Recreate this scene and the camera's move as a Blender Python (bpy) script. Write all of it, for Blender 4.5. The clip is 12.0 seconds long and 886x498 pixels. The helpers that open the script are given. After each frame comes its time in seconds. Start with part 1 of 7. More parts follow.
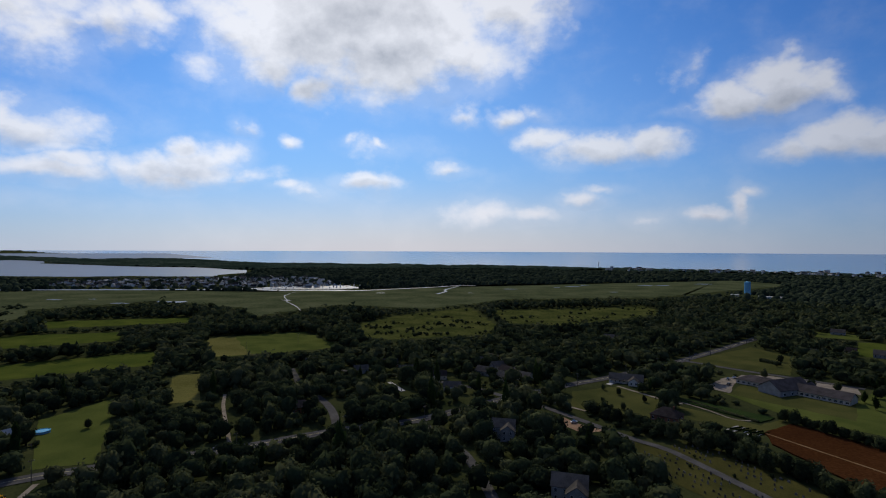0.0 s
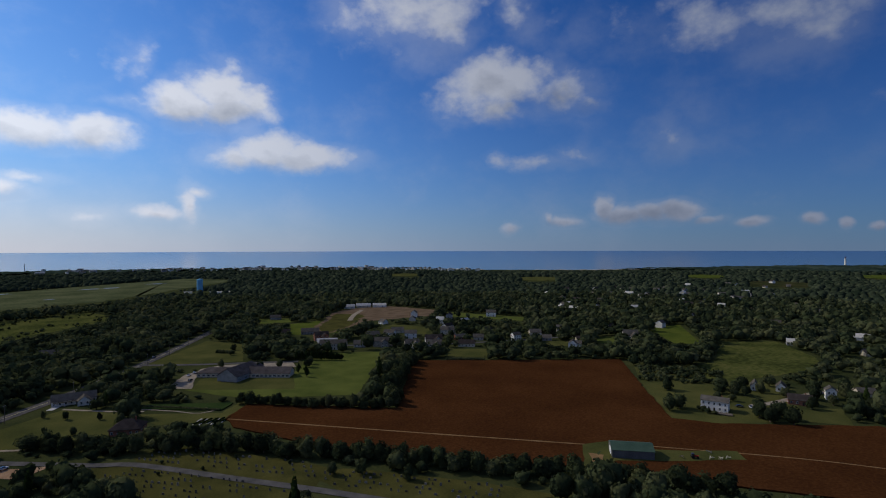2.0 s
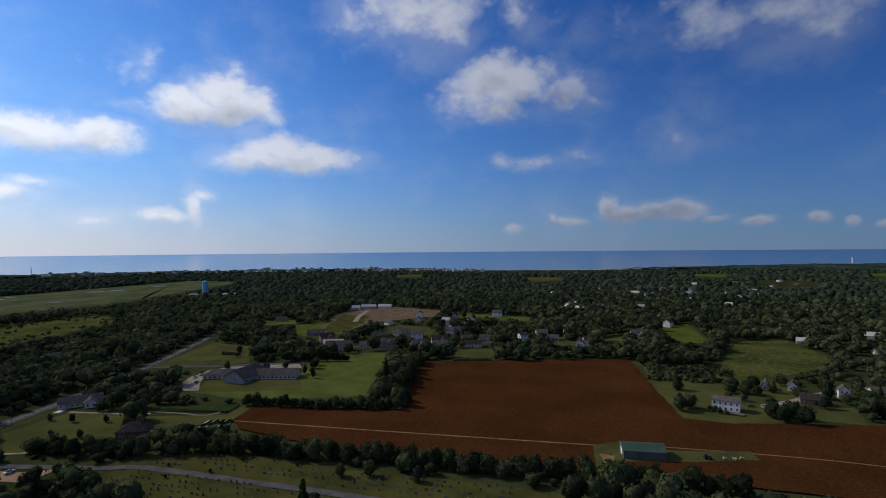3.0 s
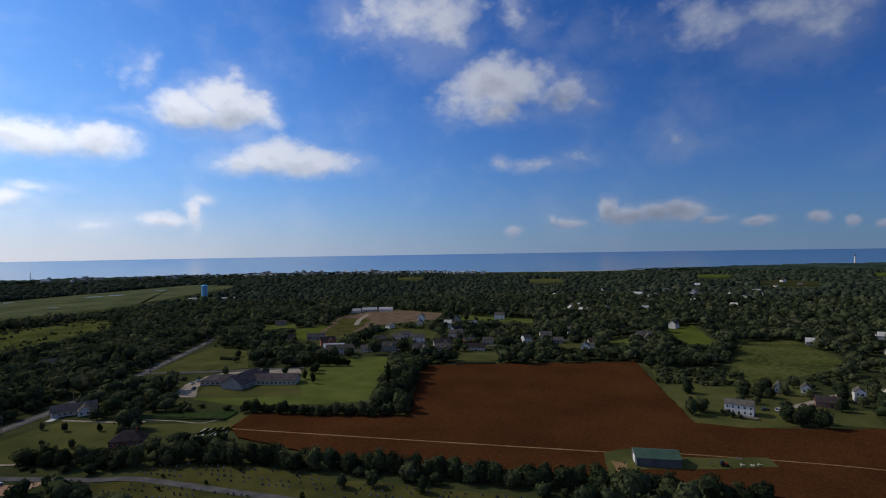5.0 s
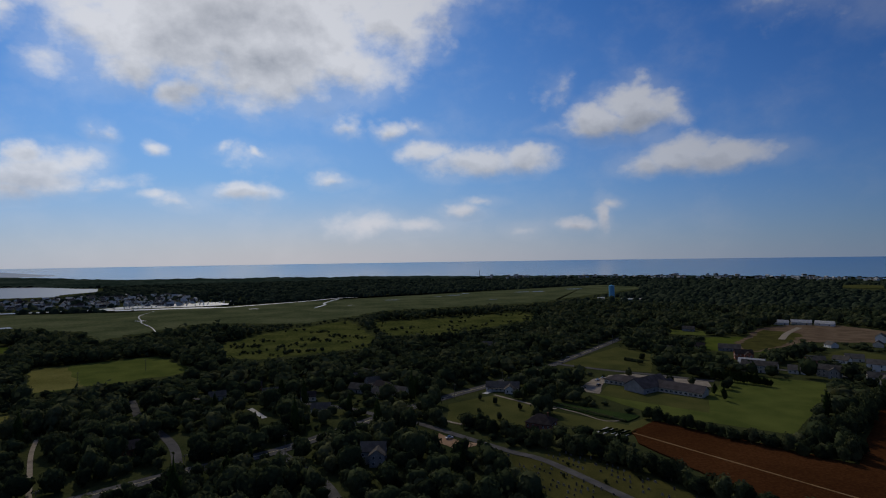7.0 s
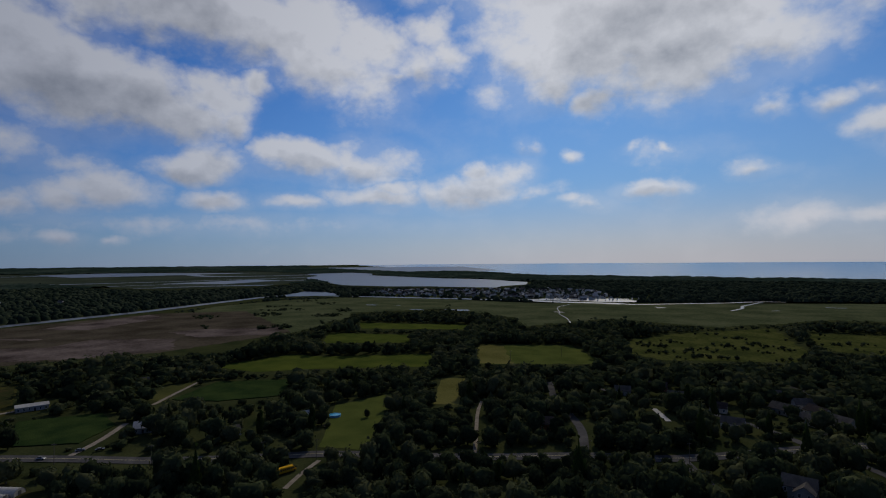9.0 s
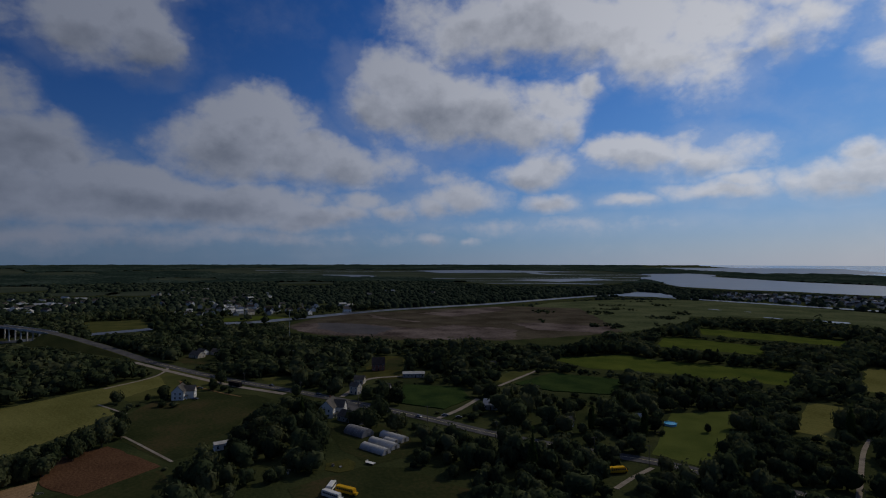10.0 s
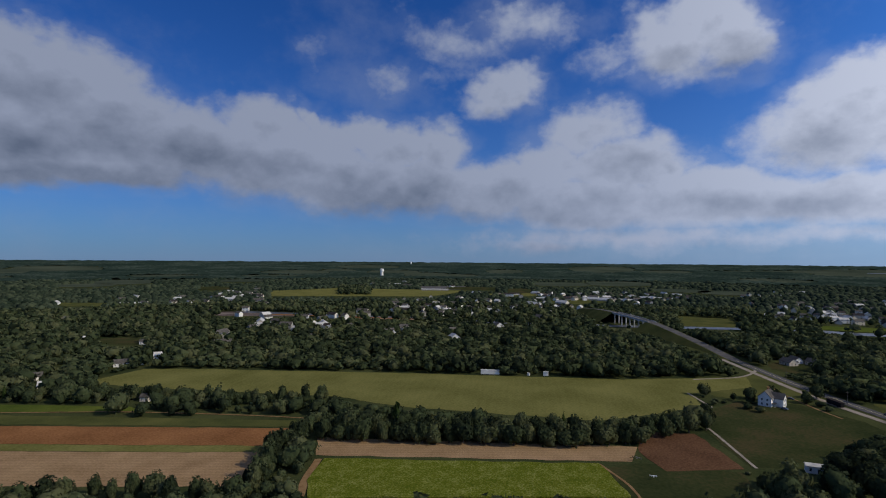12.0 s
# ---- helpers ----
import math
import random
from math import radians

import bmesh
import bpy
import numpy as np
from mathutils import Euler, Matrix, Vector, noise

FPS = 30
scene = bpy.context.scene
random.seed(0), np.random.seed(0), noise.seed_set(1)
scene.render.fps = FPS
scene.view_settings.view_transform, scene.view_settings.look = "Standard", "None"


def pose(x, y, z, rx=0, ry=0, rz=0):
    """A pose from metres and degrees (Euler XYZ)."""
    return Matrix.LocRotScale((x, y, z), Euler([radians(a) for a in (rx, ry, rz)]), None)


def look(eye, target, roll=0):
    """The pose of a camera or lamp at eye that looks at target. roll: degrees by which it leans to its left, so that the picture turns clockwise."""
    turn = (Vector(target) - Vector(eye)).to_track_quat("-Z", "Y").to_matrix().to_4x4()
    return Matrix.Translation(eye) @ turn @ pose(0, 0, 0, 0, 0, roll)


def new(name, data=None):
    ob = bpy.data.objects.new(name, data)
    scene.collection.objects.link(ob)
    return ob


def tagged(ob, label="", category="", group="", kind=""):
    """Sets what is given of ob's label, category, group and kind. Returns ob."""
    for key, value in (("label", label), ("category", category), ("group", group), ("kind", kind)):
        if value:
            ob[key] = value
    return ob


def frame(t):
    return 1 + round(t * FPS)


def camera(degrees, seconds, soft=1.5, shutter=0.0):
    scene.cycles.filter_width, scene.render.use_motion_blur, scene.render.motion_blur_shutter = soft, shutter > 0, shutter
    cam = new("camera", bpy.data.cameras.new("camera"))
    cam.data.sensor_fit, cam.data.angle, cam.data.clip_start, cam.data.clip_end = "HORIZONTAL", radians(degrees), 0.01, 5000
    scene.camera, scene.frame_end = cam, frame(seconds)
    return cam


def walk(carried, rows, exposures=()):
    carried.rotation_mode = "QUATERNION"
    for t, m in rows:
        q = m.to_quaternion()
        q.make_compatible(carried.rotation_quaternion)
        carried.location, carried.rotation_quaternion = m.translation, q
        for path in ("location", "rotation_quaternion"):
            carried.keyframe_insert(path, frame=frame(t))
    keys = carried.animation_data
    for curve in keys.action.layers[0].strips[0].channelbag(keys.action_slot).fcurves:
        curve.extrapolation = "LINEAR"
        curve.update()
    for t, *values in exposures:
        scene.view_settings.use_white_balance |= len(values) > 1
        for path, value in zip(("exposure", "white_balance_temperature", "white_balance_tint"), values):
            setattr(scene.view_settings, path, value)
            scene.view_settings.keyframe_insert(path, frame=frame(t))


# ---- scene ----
cam = camera(79.0, 12.0, soft=1.1)

PATH = [
    (0, pose(-0.14, 0.53, 99.87, 89.941, -0.267, 1.943)),
    (0.5, pose(-1.59, 2.20, 99.81, 89.992, -0.064, -5.982)),
    (1, pose(-2.78, 3.74, 99.71, 89.945, 0.016, -30.002)),
    (1.5, pose(-3.92, 5.56, 99.67, 89.895, 0.011, -51.366)),
    (2, pose(-4.48, 7.20, 99.35, 89.904, 0.133, -52.260)),
    (2.5, pose(-4.28, 8.66, 98.91, 89.943, 0.325, -52.023)),
    (3, pose(-3.36, 10.14, 98.51, 90.011, 0.488, -51.815)),
    (5, pose(3.02, 17.30, 97.55, 90.277, 0.898, -51.792)),
    (5.5, pose(4.93, 19.21, 97.45, 90.389, 0.990, -48.245)),
    (6, pose(6.94, 21.00, 97.52, 90.615, 1.028, -38.181)),
    (6.5, pose(8.92, 21.97, 97.53, 90.926, 1.045, -22.452)),
    (7, pose(10.64, 22.51, 97.66, 91.073, 0.829, -10.272)),
    (8.8, pose(14.56, 23.26, 98.12, 91.339, 0.448, 27.117)),
    (9, pose(14.80, 23.41, 98.13, 91.316, 0.454, 31.423)),
    (9.5, pose(14.97, 24.03, 97.88, 91.366, 0.214, 45.635)),
    (10, pose(14.87, 24.92, 97.24, 91.382, -0.051, 65.805)),
    (10.5, pose(14.39, 26.12, 96.68, 91.407, -0.308, 80.711)),
    (11, pose(13.32, 27.19, 96.30, 91.344, -0.276, 92.878)),
    (11.5, pose(11.94, 28.16, 95.94, 91.260, -0.396, 106.898)),
    (12, pose(10.51, 29.09, 95.53, 91.171, -0.426, 123.374)),
]
EXPOSURES = [(0.0, -1.35), (0.5, -1.7), (1.0, -1.85), (1.5, -1.55), (2.5, -1.05), (5.5, -0.95), (6.5, -1.45), (7.0, -1.75), (9.0, -1.9), (9.5, -2.05), (10.5, -1.8), (11.0, -1.5), (11.5, -1.18), (12.0, -0.8)]
walk(cam, PATH, EXPOSURES)

# ---- sky, clouds and sun ----
SUN_AZ, SUN_EL = 12.0, 36.0         # degrees left of +y, and up
BRIGHT_AZ = 18.0                    # the brightest side of the sky
HAZE_AZ = 6.0                       # where the haze over the sea is palest

world = bpy.data.worlds.new("sky")
scene.world = world
world.use_nodes = True
W = world.node_tree
W.nodes.clear()


def node(tree, kind, **values):
    n = tree.nodes.new(kind)
    for k, v in values.items():
        n.inputs[k].default_value = v
    return n


def math_node(op, a, b=None, c=None, clamp=False):
    n = W.nodes.new("ShaderNodeMath")
    n.operation, n.use_clamp = op, clamp
    for i, v in enumerate((a, b, c)):
        if v is None:
            continue
        if isinstance(v, (int, float)):
            n.inputs[i].default_value = v
        else:
            W.links.new(v, n.inputs[i])
    return n.outputs[0]


def vec_node(op, a, b=None, c=None, scale=None):
    n = W.nodes.new("ShaderNodeVectorMath")
    n.operation = op
    for i, v in enumerate((a, b, c)):
        if v is None:
            continue
        if isinstance(v, tuple):
            n.inputs[i].default_value = v
        else:
            W.links.new(v, n.inputs[i])
    if scale is not None:
        W.links.new(scale, n.inputs["Scale"])
    return n.outputs["Value"] if op in ("LENGTH", "DOT_PRODUCT") else n.outputs["Vector"]


def sky_noise(vector, scale, detail, rough):
    n = W.nodes.new("ShaderNodeTexNoise")
    n.inputs["Scale"].default_value, n.inputs["Detail"].default_value, n.inputs["Roughness"].default_value = scale, detail, rough
    W.links.new(vector, n.inputs["Vector"])
    return n


direction = W.nodes.new("ShaderNodeTexCoord").outputs["Generated"]
split = W.nodes.new("ShaderNodeSeparateXYZ")
W.links.new(direction, split.inputs[0])
dx, dy, dz = split.outputs
azimuth = math_node("MULTIPLY", math_node("ARCTAN2", math_node("MULTIPLY", dx, -1), dy), 57.29578)
elevation = math_node("MULTIPLY", math_node("ARCSINE", dz), 57.29578)
tall = vec_node("MULTIPLY", direction, (1.0, 1.0, 1.35))
wide = sky_noise(tall, 9.0, 4, 0.55)
fine = sky_noise(tall, 12.0, 8, 0.58)
# azimuth and elevation, stirred by the wide noise
amount = math_node("MULTIPLY_ADD", math_node("MAXIMUM", elevation, 0.0), 0.13, 0.8)
stir = vec_node("SCALE", vec_node("SUBTRACT", wide.outputs["Color"], (0.5, 0.5, 0.5)), scale=amount)
place = W.nodes.new("ShaderNodeCombineXYZ")
W.links.new(azimuth, place.inputs[0]), W.links.new(elevation, place.inputs[1])
where = vec_node("ADD", place.outputs[0], vec_node("MULTIPLY", stir, (2.4, 1.5, 0.0)))

sky_state = {"m": None, "lean": None, "n": 0, "at": where}


def cloud(az, el, wide_deg, high_deg, k=1.0):
    """One cloud of the sky: azimuth, elevation, half width and half height in degrees, and how dense it is."""
    s = 1.58
    uv = vec_node("MULTIPLY_ADD", sky_state["at"], (1 / (wide_deg * s), 1 / (high_deg * s), 0.0), (-az / (wide_deg * s), -el / (high_deg * s), 0.0))
    body = math_node("MULTIPLY_ADD", vec_node("LENGTH", uv), -1.25 * k, 1.25 * k)
    weight = math_node("MAXIMUM", body, 0.0)
    lean = vec_node("SCALE", uv, scale=weight)
    if sky_state["m"] is None:
        sky_state["m"], sky_state["lean"], sky_state["w"] = body, lean, weight
    else:
        sky_state["m"] = math_node("MAXIMUM", sky_state["m"], body)
        sky_state["lean"] = vec_node("ADD", sky_state["lean"], lean)
        sky_state["w"] = math_node("ADD", sky_state["w"], weight)
    sky_state["n"] += 1
    if sky_state["n"] % 4 == 0:      # keeps the clouds in sequence
        sky_state["at"] = vec_node("MULTIPLY_ADD", sky_state["lean"], (1e-7, 1e-7, 0.0), sky_state["at"])


# over the marsh and the sea
cloud(8.3, 28.0, 18.9, 5.12, 1.70)
cloud(10.1, 23.6, 14.5, 4.50, 1.60)
cloud(7.7, 19.0, 8.3, 4.01, 1.40)
cloud(16.4, 20.6, 7.9, 3.83, 1.20)
cloud(-0.1, 19.7, 5.1, 3.47, 1.10)
cloud(-4.9, 23.7, 5.3, 3.01, 1.10)
cloud(22.5, 21.9, 3.2, 2.42, 0.80)
cloud(39.3, 17.5, 4.2, 2.83, 0.80)
cloud(33.1, 19.7, 4.0, 2.05, 0.75)
cloud(27.5, 21.6, 2.9, 1.64, 0.60)
cloud(22.4, 16.9, 2.6, 1.55, 0.50)
cloud(39.3, 10.0, 4.4, 1.95, 1.05)
cloud(41.1, 10.9, 2.2, 1.80, 0.90)
cloud(37.3, 6.6, 4.4, 1.16, 0.95)
cloud(27.5, 7.6, 4.4, 1.49, 1.05)
cloud(24.5, 9.0, 2.6, 1.30, 0.90)
cloud(28.9, 6.7, 2.9, 1.16, 0.90)
cloud(21.9, 7.1, 2.7, 0.72, 0.50)
cloud(16.1, 5.8, 2.0, 0.70, 0.61)
cloud(22.1, 11.7, 0.8, 0.97, 0.55)
cloud(8.8, 6.5, 2.1, 0.89, 0.70)
cloud(1.3, 8.2, 2.0, 0.83, 0.85)
cloud(0.4, 13.6, 1.8, 1.02, 0.70)
cloud(-4.6, 13.3, 1.8, 0.85, 0.75)
cloud(-7.3, 13.7, 1.8, 0.73, 0.60)
cloud(9.4, 10.5, 2.4, 0.81, 0.45)
cloud(-8.5, 11.2, 2.8, 1.14, 0.95)
cloud(-13.6, 10.1, 4.7, 1.35, 1.10)
cloud(-18.5, 10.3, 3.5, 1.31, 1.10)
cloud(-30.3, 15.1, 3.2, 1.71, 1.15)
cloud(-26.5, 13.6, 2.7, 1.60, 1.15)
cloud(-30.5, 13.4, 3.6, 1.73, 1.25)
cloud(-32.6, 14.2, 1.5, 1.68, 0.95)
cloud(-22.4, 16.1, 1.6, 1.77, 0.50)
cloud(-22.9, 13.2, 2.2, 0.41, 0.50)
cloud(-2.6, 3.7, 4.2, 1.19, 0.83)
cloud(-7.9, 3.7, 2.9, 0.91, 0.85)
cloud(-12.0, 5.2, 2.7, 0.83, 0.83)
cloud(-14.8, 6.1, 1.9, 0.51, 0.60)
cloud(-19.1, 3.1, 1.6, 0.74, 0.61)
cloud(-24.6, 3.4, 2.4, 0.59, 0.92)
cloud(-27.0, 4.4, 0.8, 1.62, 1.04)
cloud(-27.7, 5.6, 1.2, 0.63, 0.85)
# over the wooded point
cloud(-34.4, 10.0, 3.2, 1.56, 1.10)
cloud(-38.3, 9.4, 4.3, 1.14, 1.10)
cloud(-31.1, 9.3, 2.5, 1.10, 0.80)
cloud(-50.4, 23.6, 5.1, 3.03, 0.80)
cloud(-42.4, 23.1, 2.9, 1.51, 0.45)
cloud(-60.3, 23.1, 2.1, 1.81, 0.50)
cloud(-50.7, 20.2, 3.3, 1.70, 0.42)
cloud(-58.2, 16.9, 4.9, 2.74, 1.20)
cloud(-58.5, 14.0, 2.9, 1.35, 0.90)
cloud(-63.8, 15.7, 3.7, 1.80, 0.75)
cloud(-53.1, 15.2, 2.4, 1.35, 0.60)
cloud(-67.6, 14.3, 1.7, 0.76, 0.50)
cloud(-62.3, 8.7, 4.4, 0.69, 0.52)
cloud(-66.0, 9.4, 2.0, 0.97, 0.48)
cloud(-58.1, 9.1, 1.2, 0.76, 0.55)
cloud(-74.7, 10.6, 1.6, 1.61, 0.48)
cloud(-82.0, 20.8, 9.9, 2.05, 0.50)
cloud(-87.1, 18.6, 3.4, 2.21, 0.47)
cloud(-69.1, 3.9, 0.9, 1.13, 1.34)
cloud(-71.0, 3.2, 2.6, 0.81, 1.22)
cloud(-73.6, 3.3, 2.1, 0.86, 1.22)
cloud(-75.7, 3.5, 2.1, 0.90, 1.34)
cloud(-78.1, 2.8, 1.5, 0.47, 0.92)
cloud(-64.8, 2.7, 1.7, 0.52, 0.85)
cloud(-59.3, 2.2, 0.7, 0.59, 0.79)
cloud(-63.1, 2.9, 0.5, 0.52, 0.73)
cloud(-81.9, 2.4, 1.4, 0.46, 1.04)
cloud(-86.6, 2.6, 0.7, 0.54, 1.22)
cloud(-89.0, 2.3, 0.5, 0.42, 1.04)
cloud(-91.2, 1.9, 0.5, 0.36, 0.98)
# over the harbour and the canal
cloud(70.8, 18.8, 4.5, 3.37, 1.25)
cloud(72.7, 16.1, 3.8, 2.41, 1.15)
cloud(66.1, 15.8, 6.9, 3.49, 1.45)
cloud(60.1, 14.9, 6.2, 3.20, 1.35)
cloud(56.6, 13.6, 4.0, 2.37, 1.15)
cloud(54.2, 16.0, 2.8, 2.56, 1.1)
cloud(51.3, 17.5, 1.8, 1.33, 1.1)
cloud(53.4, 13.2, 1.7, 2.17, 1)
cloud(63.4, 23.5, 7.1, 2.71, 1.3)
cloud(55.4, 24.2, 9.4, 3.13, 1.4)
cloud(47.0, 22.9, 8.7, 3.44, 1.4)
cloud(43.4, 19.5, 4.7, 3.04, 1.15)
cloud(39.7, 22.0, 4.1, 2.88, 1.1)
cloud(36.5, 18.6, 1.7, 0.71, 0.65)
cloud(42.1, 16.6, 1.2, 1.01, 0.6)
cloud(32.6, 23.1, 3.3, 2.13, 0.95)
cloud(29.8, 21.3, 2.7, 1.94, 0.8)
cloud(25.4, 17.3, 2.6, 1.46, 0.62)
cloud(21.7, 21.3, 5.8, 3.21, 1.2)
cloud(15.5, 15.8, 2.5, 1.61, 1.15)
cloud(19.3, 18.0, 3.8, 2.08, 1.05)
cloud(10.3, 16.9, 3.6, 2.10, 1.05)
cloud(7.6, 17.2, 1.8, 1.23, 0.95)
cloud(54.2, 9.7, 3.4, 1.57, 1.1)
cloud(57.2, 8.7, 3.4, 1.05, 1)
cloud(44.6, 10.6, 5.9, 1.53, 1.15)
cloud(48.3, 11.0, 2.7, 1.29, 1.1)
cloud(40.4, 10.3, 2.4, 1.29, 1)
cloud(74.1, 6.4, 3.2, 1.26, 1.1)
cloud(75.7, 5.2, 2.6, 1.14, 1.15)
cloud(71.2, 5.4, 2.8, 1.19, 1)
cloud(63.9, 6.6, 4.2, 1.36, 1.1)
cloud(66.6, 5.8, 2.5, 1.12, 1)
cloud(54.2, 6.0, 2.9, 0.95, 1)
cloud(46.5, 6.2, 2.9, 0.66, 0.9)
cloud(38.6, 6.8, 4.6, 1.13, 1.1)
cloud(36.3, 7.6, 2.4, 1.00, 1)
cloud(30.5, 7.3, 3.3, 1.61, 1.15)
cloud(26.6, 8.6, 3.1, 1.18, 1.1)
cloud(27.7, 9.5, 1.9, 0.73, 1)
cloud(22.2, 6.7, 1.3, 0.44, 0.6)
cloud(18.0, 6.1, 1.7, 0.48, 0.6)
cloud(10.7, 6.6, 2.0, 0.73, 1.05)
cloud(22.9, 11.7, 0.7, 0.86, 0.6)
cloud(17.5, 10.6, 1.2, 0.62, 0.8)
cloud(11.7, 10.7, 0.7, 0.49, 0.6)
cloud(8.7, 10.6, 0.8, 0.52, 0.8)
cloud(81.4, 3.9, 4.2, 1.07, 1)
cloud(66.8, 2.2, 2.1, 0.73, 0.75)
cloud(63.1, 2.0, 1.0, 0.46, 0.65)
cloud(56.6, 3.8, 15.9, 0.83, 0.42)
cloud(77.2, 2.3, 9.6, 1.03, 0.55)
# the bank inland
cloud(97.6, 21.6, 5.2, 2.84, 1.49)
cloud(100.1, 19.9, 5.2, 2.30, 1.30)
cloud(95.8, 19.8, 3.9, 2.54, 1.43)
cloud(106.1, 20.2, 3.2, 1.43, 0.61)
cloud(116.4, 17.7, 2.8, 2.00, 1.30)
cloud(118.0, 16.3, 2.8, 1.30, 0.99)
cloud(114.2, 17.0, 1.8, 2.16, 0.66)
cloud(85.1, 13.5, 5.5, 2.70, 1.62)
cloud(88.0, 11.1, 5.1, 3.09, 1.62)
cloud(81.2, 11.0, 5.3, 2.69, 1.49)
cloud(75.9, 9.6, 4.4, 2.02, 1.23)
cloud(69.9, 10.5, 3.0, 1.90, 0.72)
cloud(65.9, 8.4, 2.9, 1.12, 0.55)
cloud(108.4, 13.0, 4.4, 2.68, 1.23)
cloud(111.8, 9.9, 5.0, 2.44, 1.30)
cloud(102.4, 11.3, 3.3, 1.18, 0.83)
cloud(104.8, 9.4, 6.3, 2.50, 1.49)
cloud(100.3, 9.0, 1.2, 1.19, 1.43)
cloud(136.0, 11.6, 4.4, 2.49, 1.49)
cloud(131.1, 12.8, 2.8, 2.07, 1.56)
cloud(128.9, 11.6, 3.9, 2.42, 1.62)
cloud(124.2, 11.2, 3.2, 2.53, 1.37)
cloud(123.0, 13.8, 1.3, 1.16, 0.66)
cloud(134.4, 8.1, 7.3, 2.80, 1.89)
cloud(126.5, 7.7, 7.5, 2.59, 1.76)
cloud(117.9, 7.4, 7.6, 2.89, 1.76)
cloud(109.5, 6.1, 9.2, 2.63, 1.76)
cloud(97.6, 6.1, 10.2, 2.54, 1.76)
cloud(88.0, 5.4, 9.2, 1.98, 1.62)
cloud(80.1, 4.7, 5.8, 1.28, 1.37)
cloud(103.5, 2.3, 15.5, 1.34, 0.83)
cloud(85.7, 2.6, 14.9, 1.31, 0.66)
cloud(112.3, 1.5, 7.5, 0.92, 0.77)
# the bank inland, farther round
cloud(162.5, 16.7, 3.2, 2.67, 1.37)
cloud(160.2, 14.5, 6.3, 3.67, 1.76)
cloud(156.0, 11.4, 7.8, 3.63, 2.02)
cloud(160.8, 9.5, 6.1, 2.62, 2.02)
cloud(148.1, 10.6, 7.9, 3.10, 1.82)
cloud(141.3, 12.9, 5.3, 2.59, 1.49)
cloud(137.4, 13.9, 1.1, 1.75, 1.30)
cloud(138.4, 9.2, 8.9, 3.07, 1.82)
cloud(156.8, 7.8, 8.8, 1.22, 1.69)
cloud(162.3, 7.0, 4.8, 1.04, 1.62)
cloud(128.6, 18.6, 5.2, 2.02, 0.55)
cloud(121.4, 22.0, 5.8, 2.24, 0.62)
cloud(114.8, 23.8, 5.7, 2.16, 0.73)
cloud(138.6, 21.4, 3.1, 1.38, 0.39)
# behind the flight
cloud(178.0, 12.0, 9.0, 5.0, 1.3)
cloud(-160.0, 9.0, 14.0, 4.0, 1.2)
cloud(-125.0, 14.0, 9.0, 3.5, 1.1)
cloud(-107.0, 6.0, 7.0, 1.6, 0.9)

# broken cloud goes on overhead, unseen, added to whiten and lift the shade
over = W.nodes.new("ShaderNodeMapRange")
over.interpolation_type = "SMOOTHSTEP"
W.links.new(elevation, over.inputs["Value"])
over.inputs["From Min"].default_value, over.inputs["From Max"].default_value = 26.0, 38.0
high = math_node("MULTIPLY", over.outputs["Result"], math_node("MULTIPLY_ADD", sky_noise(tall, 3.2, 3, 0.55).outputs["Fac"], 4.0, -1.40))
sky_state["m"] = math_node("MAXIMUM", sky_state["m"], math_node("SUBTRACT", high, 0.15))
lean_y = W.nodes.new("ShaderNodeSeparateXYZ")
W.links.new(sky_state["lean"], lean_y.inputs[0])
up = math_node("DIVIDE", lean_y.outputs[1], math_node("ADD", sky_state["w"], 0.12))
thick = math_node("ADD", sky_state["m"], math_node("MULTIPLY_ADD", fine.outputs["Fac"], 1.6, -0.84))
thick = math_node("ADD", thick, math_node("MULTIPLY_ADD", sky_noise(tall, 46.0, 3, 0.55).outputs["Fac"], 0.36, -0.18))
cover = W.nodes.new("ShaderNodeMapRange")
cover.interpolation_type = "SMOOTHSTEP"
W.links.new(thick, cover.inputs["Value"])
cover.inputs["From Min"].default_value = 0.0
W.links.new(math_node("MAXIMUM", math_node("MULTIPLY_ADD", up, -0.35, 1.02), 0.65), cover.inputs["From Max"])
veils = W.nodes.new("ShaderNodeMapRange")
veils.interpolation_type = "SMOOTHSTEP"
W.links.new(math_node("ADD", sky_state["m"], math_node("MULTIPLY_ADD", sky_noise(tall, 7.0, 6, 0.6).outputs["Fac"], 2.2, -1.1)), veils.inputs["Value"])
veils.inputs["From Min"].default_value, veils.inputs["From Max"].default_value = -0.3, 0.8
mist = math_node("MULTIPLY", veils.outputs["Result"], 0.26)
lit = math_node("MULTIPLY_ADD", up, 0.85, 1.30)
lit = math_node("SUBTRACT", lit, math_node("MULTIPLY", math_node("MAXIMUM", thick, 0.0), 0.40))
lifted = sky_noise(vec_node("ADD", tall, (0.0, 0.0, 0.03)), 12.0, 6, 0.55)
lit = math_node("ADD", lit, math_node("MULTIPLY", math_node("SUBTRACT", fine.outputs["Fac"], lifted.outputs["Fac"]), 1.1))
lit = math_node("ADD", lit, math_node("MULTIPLY_ADD", fine.outputs["Fac"], 0.7, -0.36))
lit = math_node("ADD", lit, math_node("MULTIPLY_ADD", sky_noise(tall, 5.0, 4, 0.55).outputs["Fac"], 1.6, -0.80), clamp=True)
tone = W.nodes.new("ShaderNodeMix")
tone.data_type = "RGBA"
W.links.new(lit, tone.inputs["Factor"])

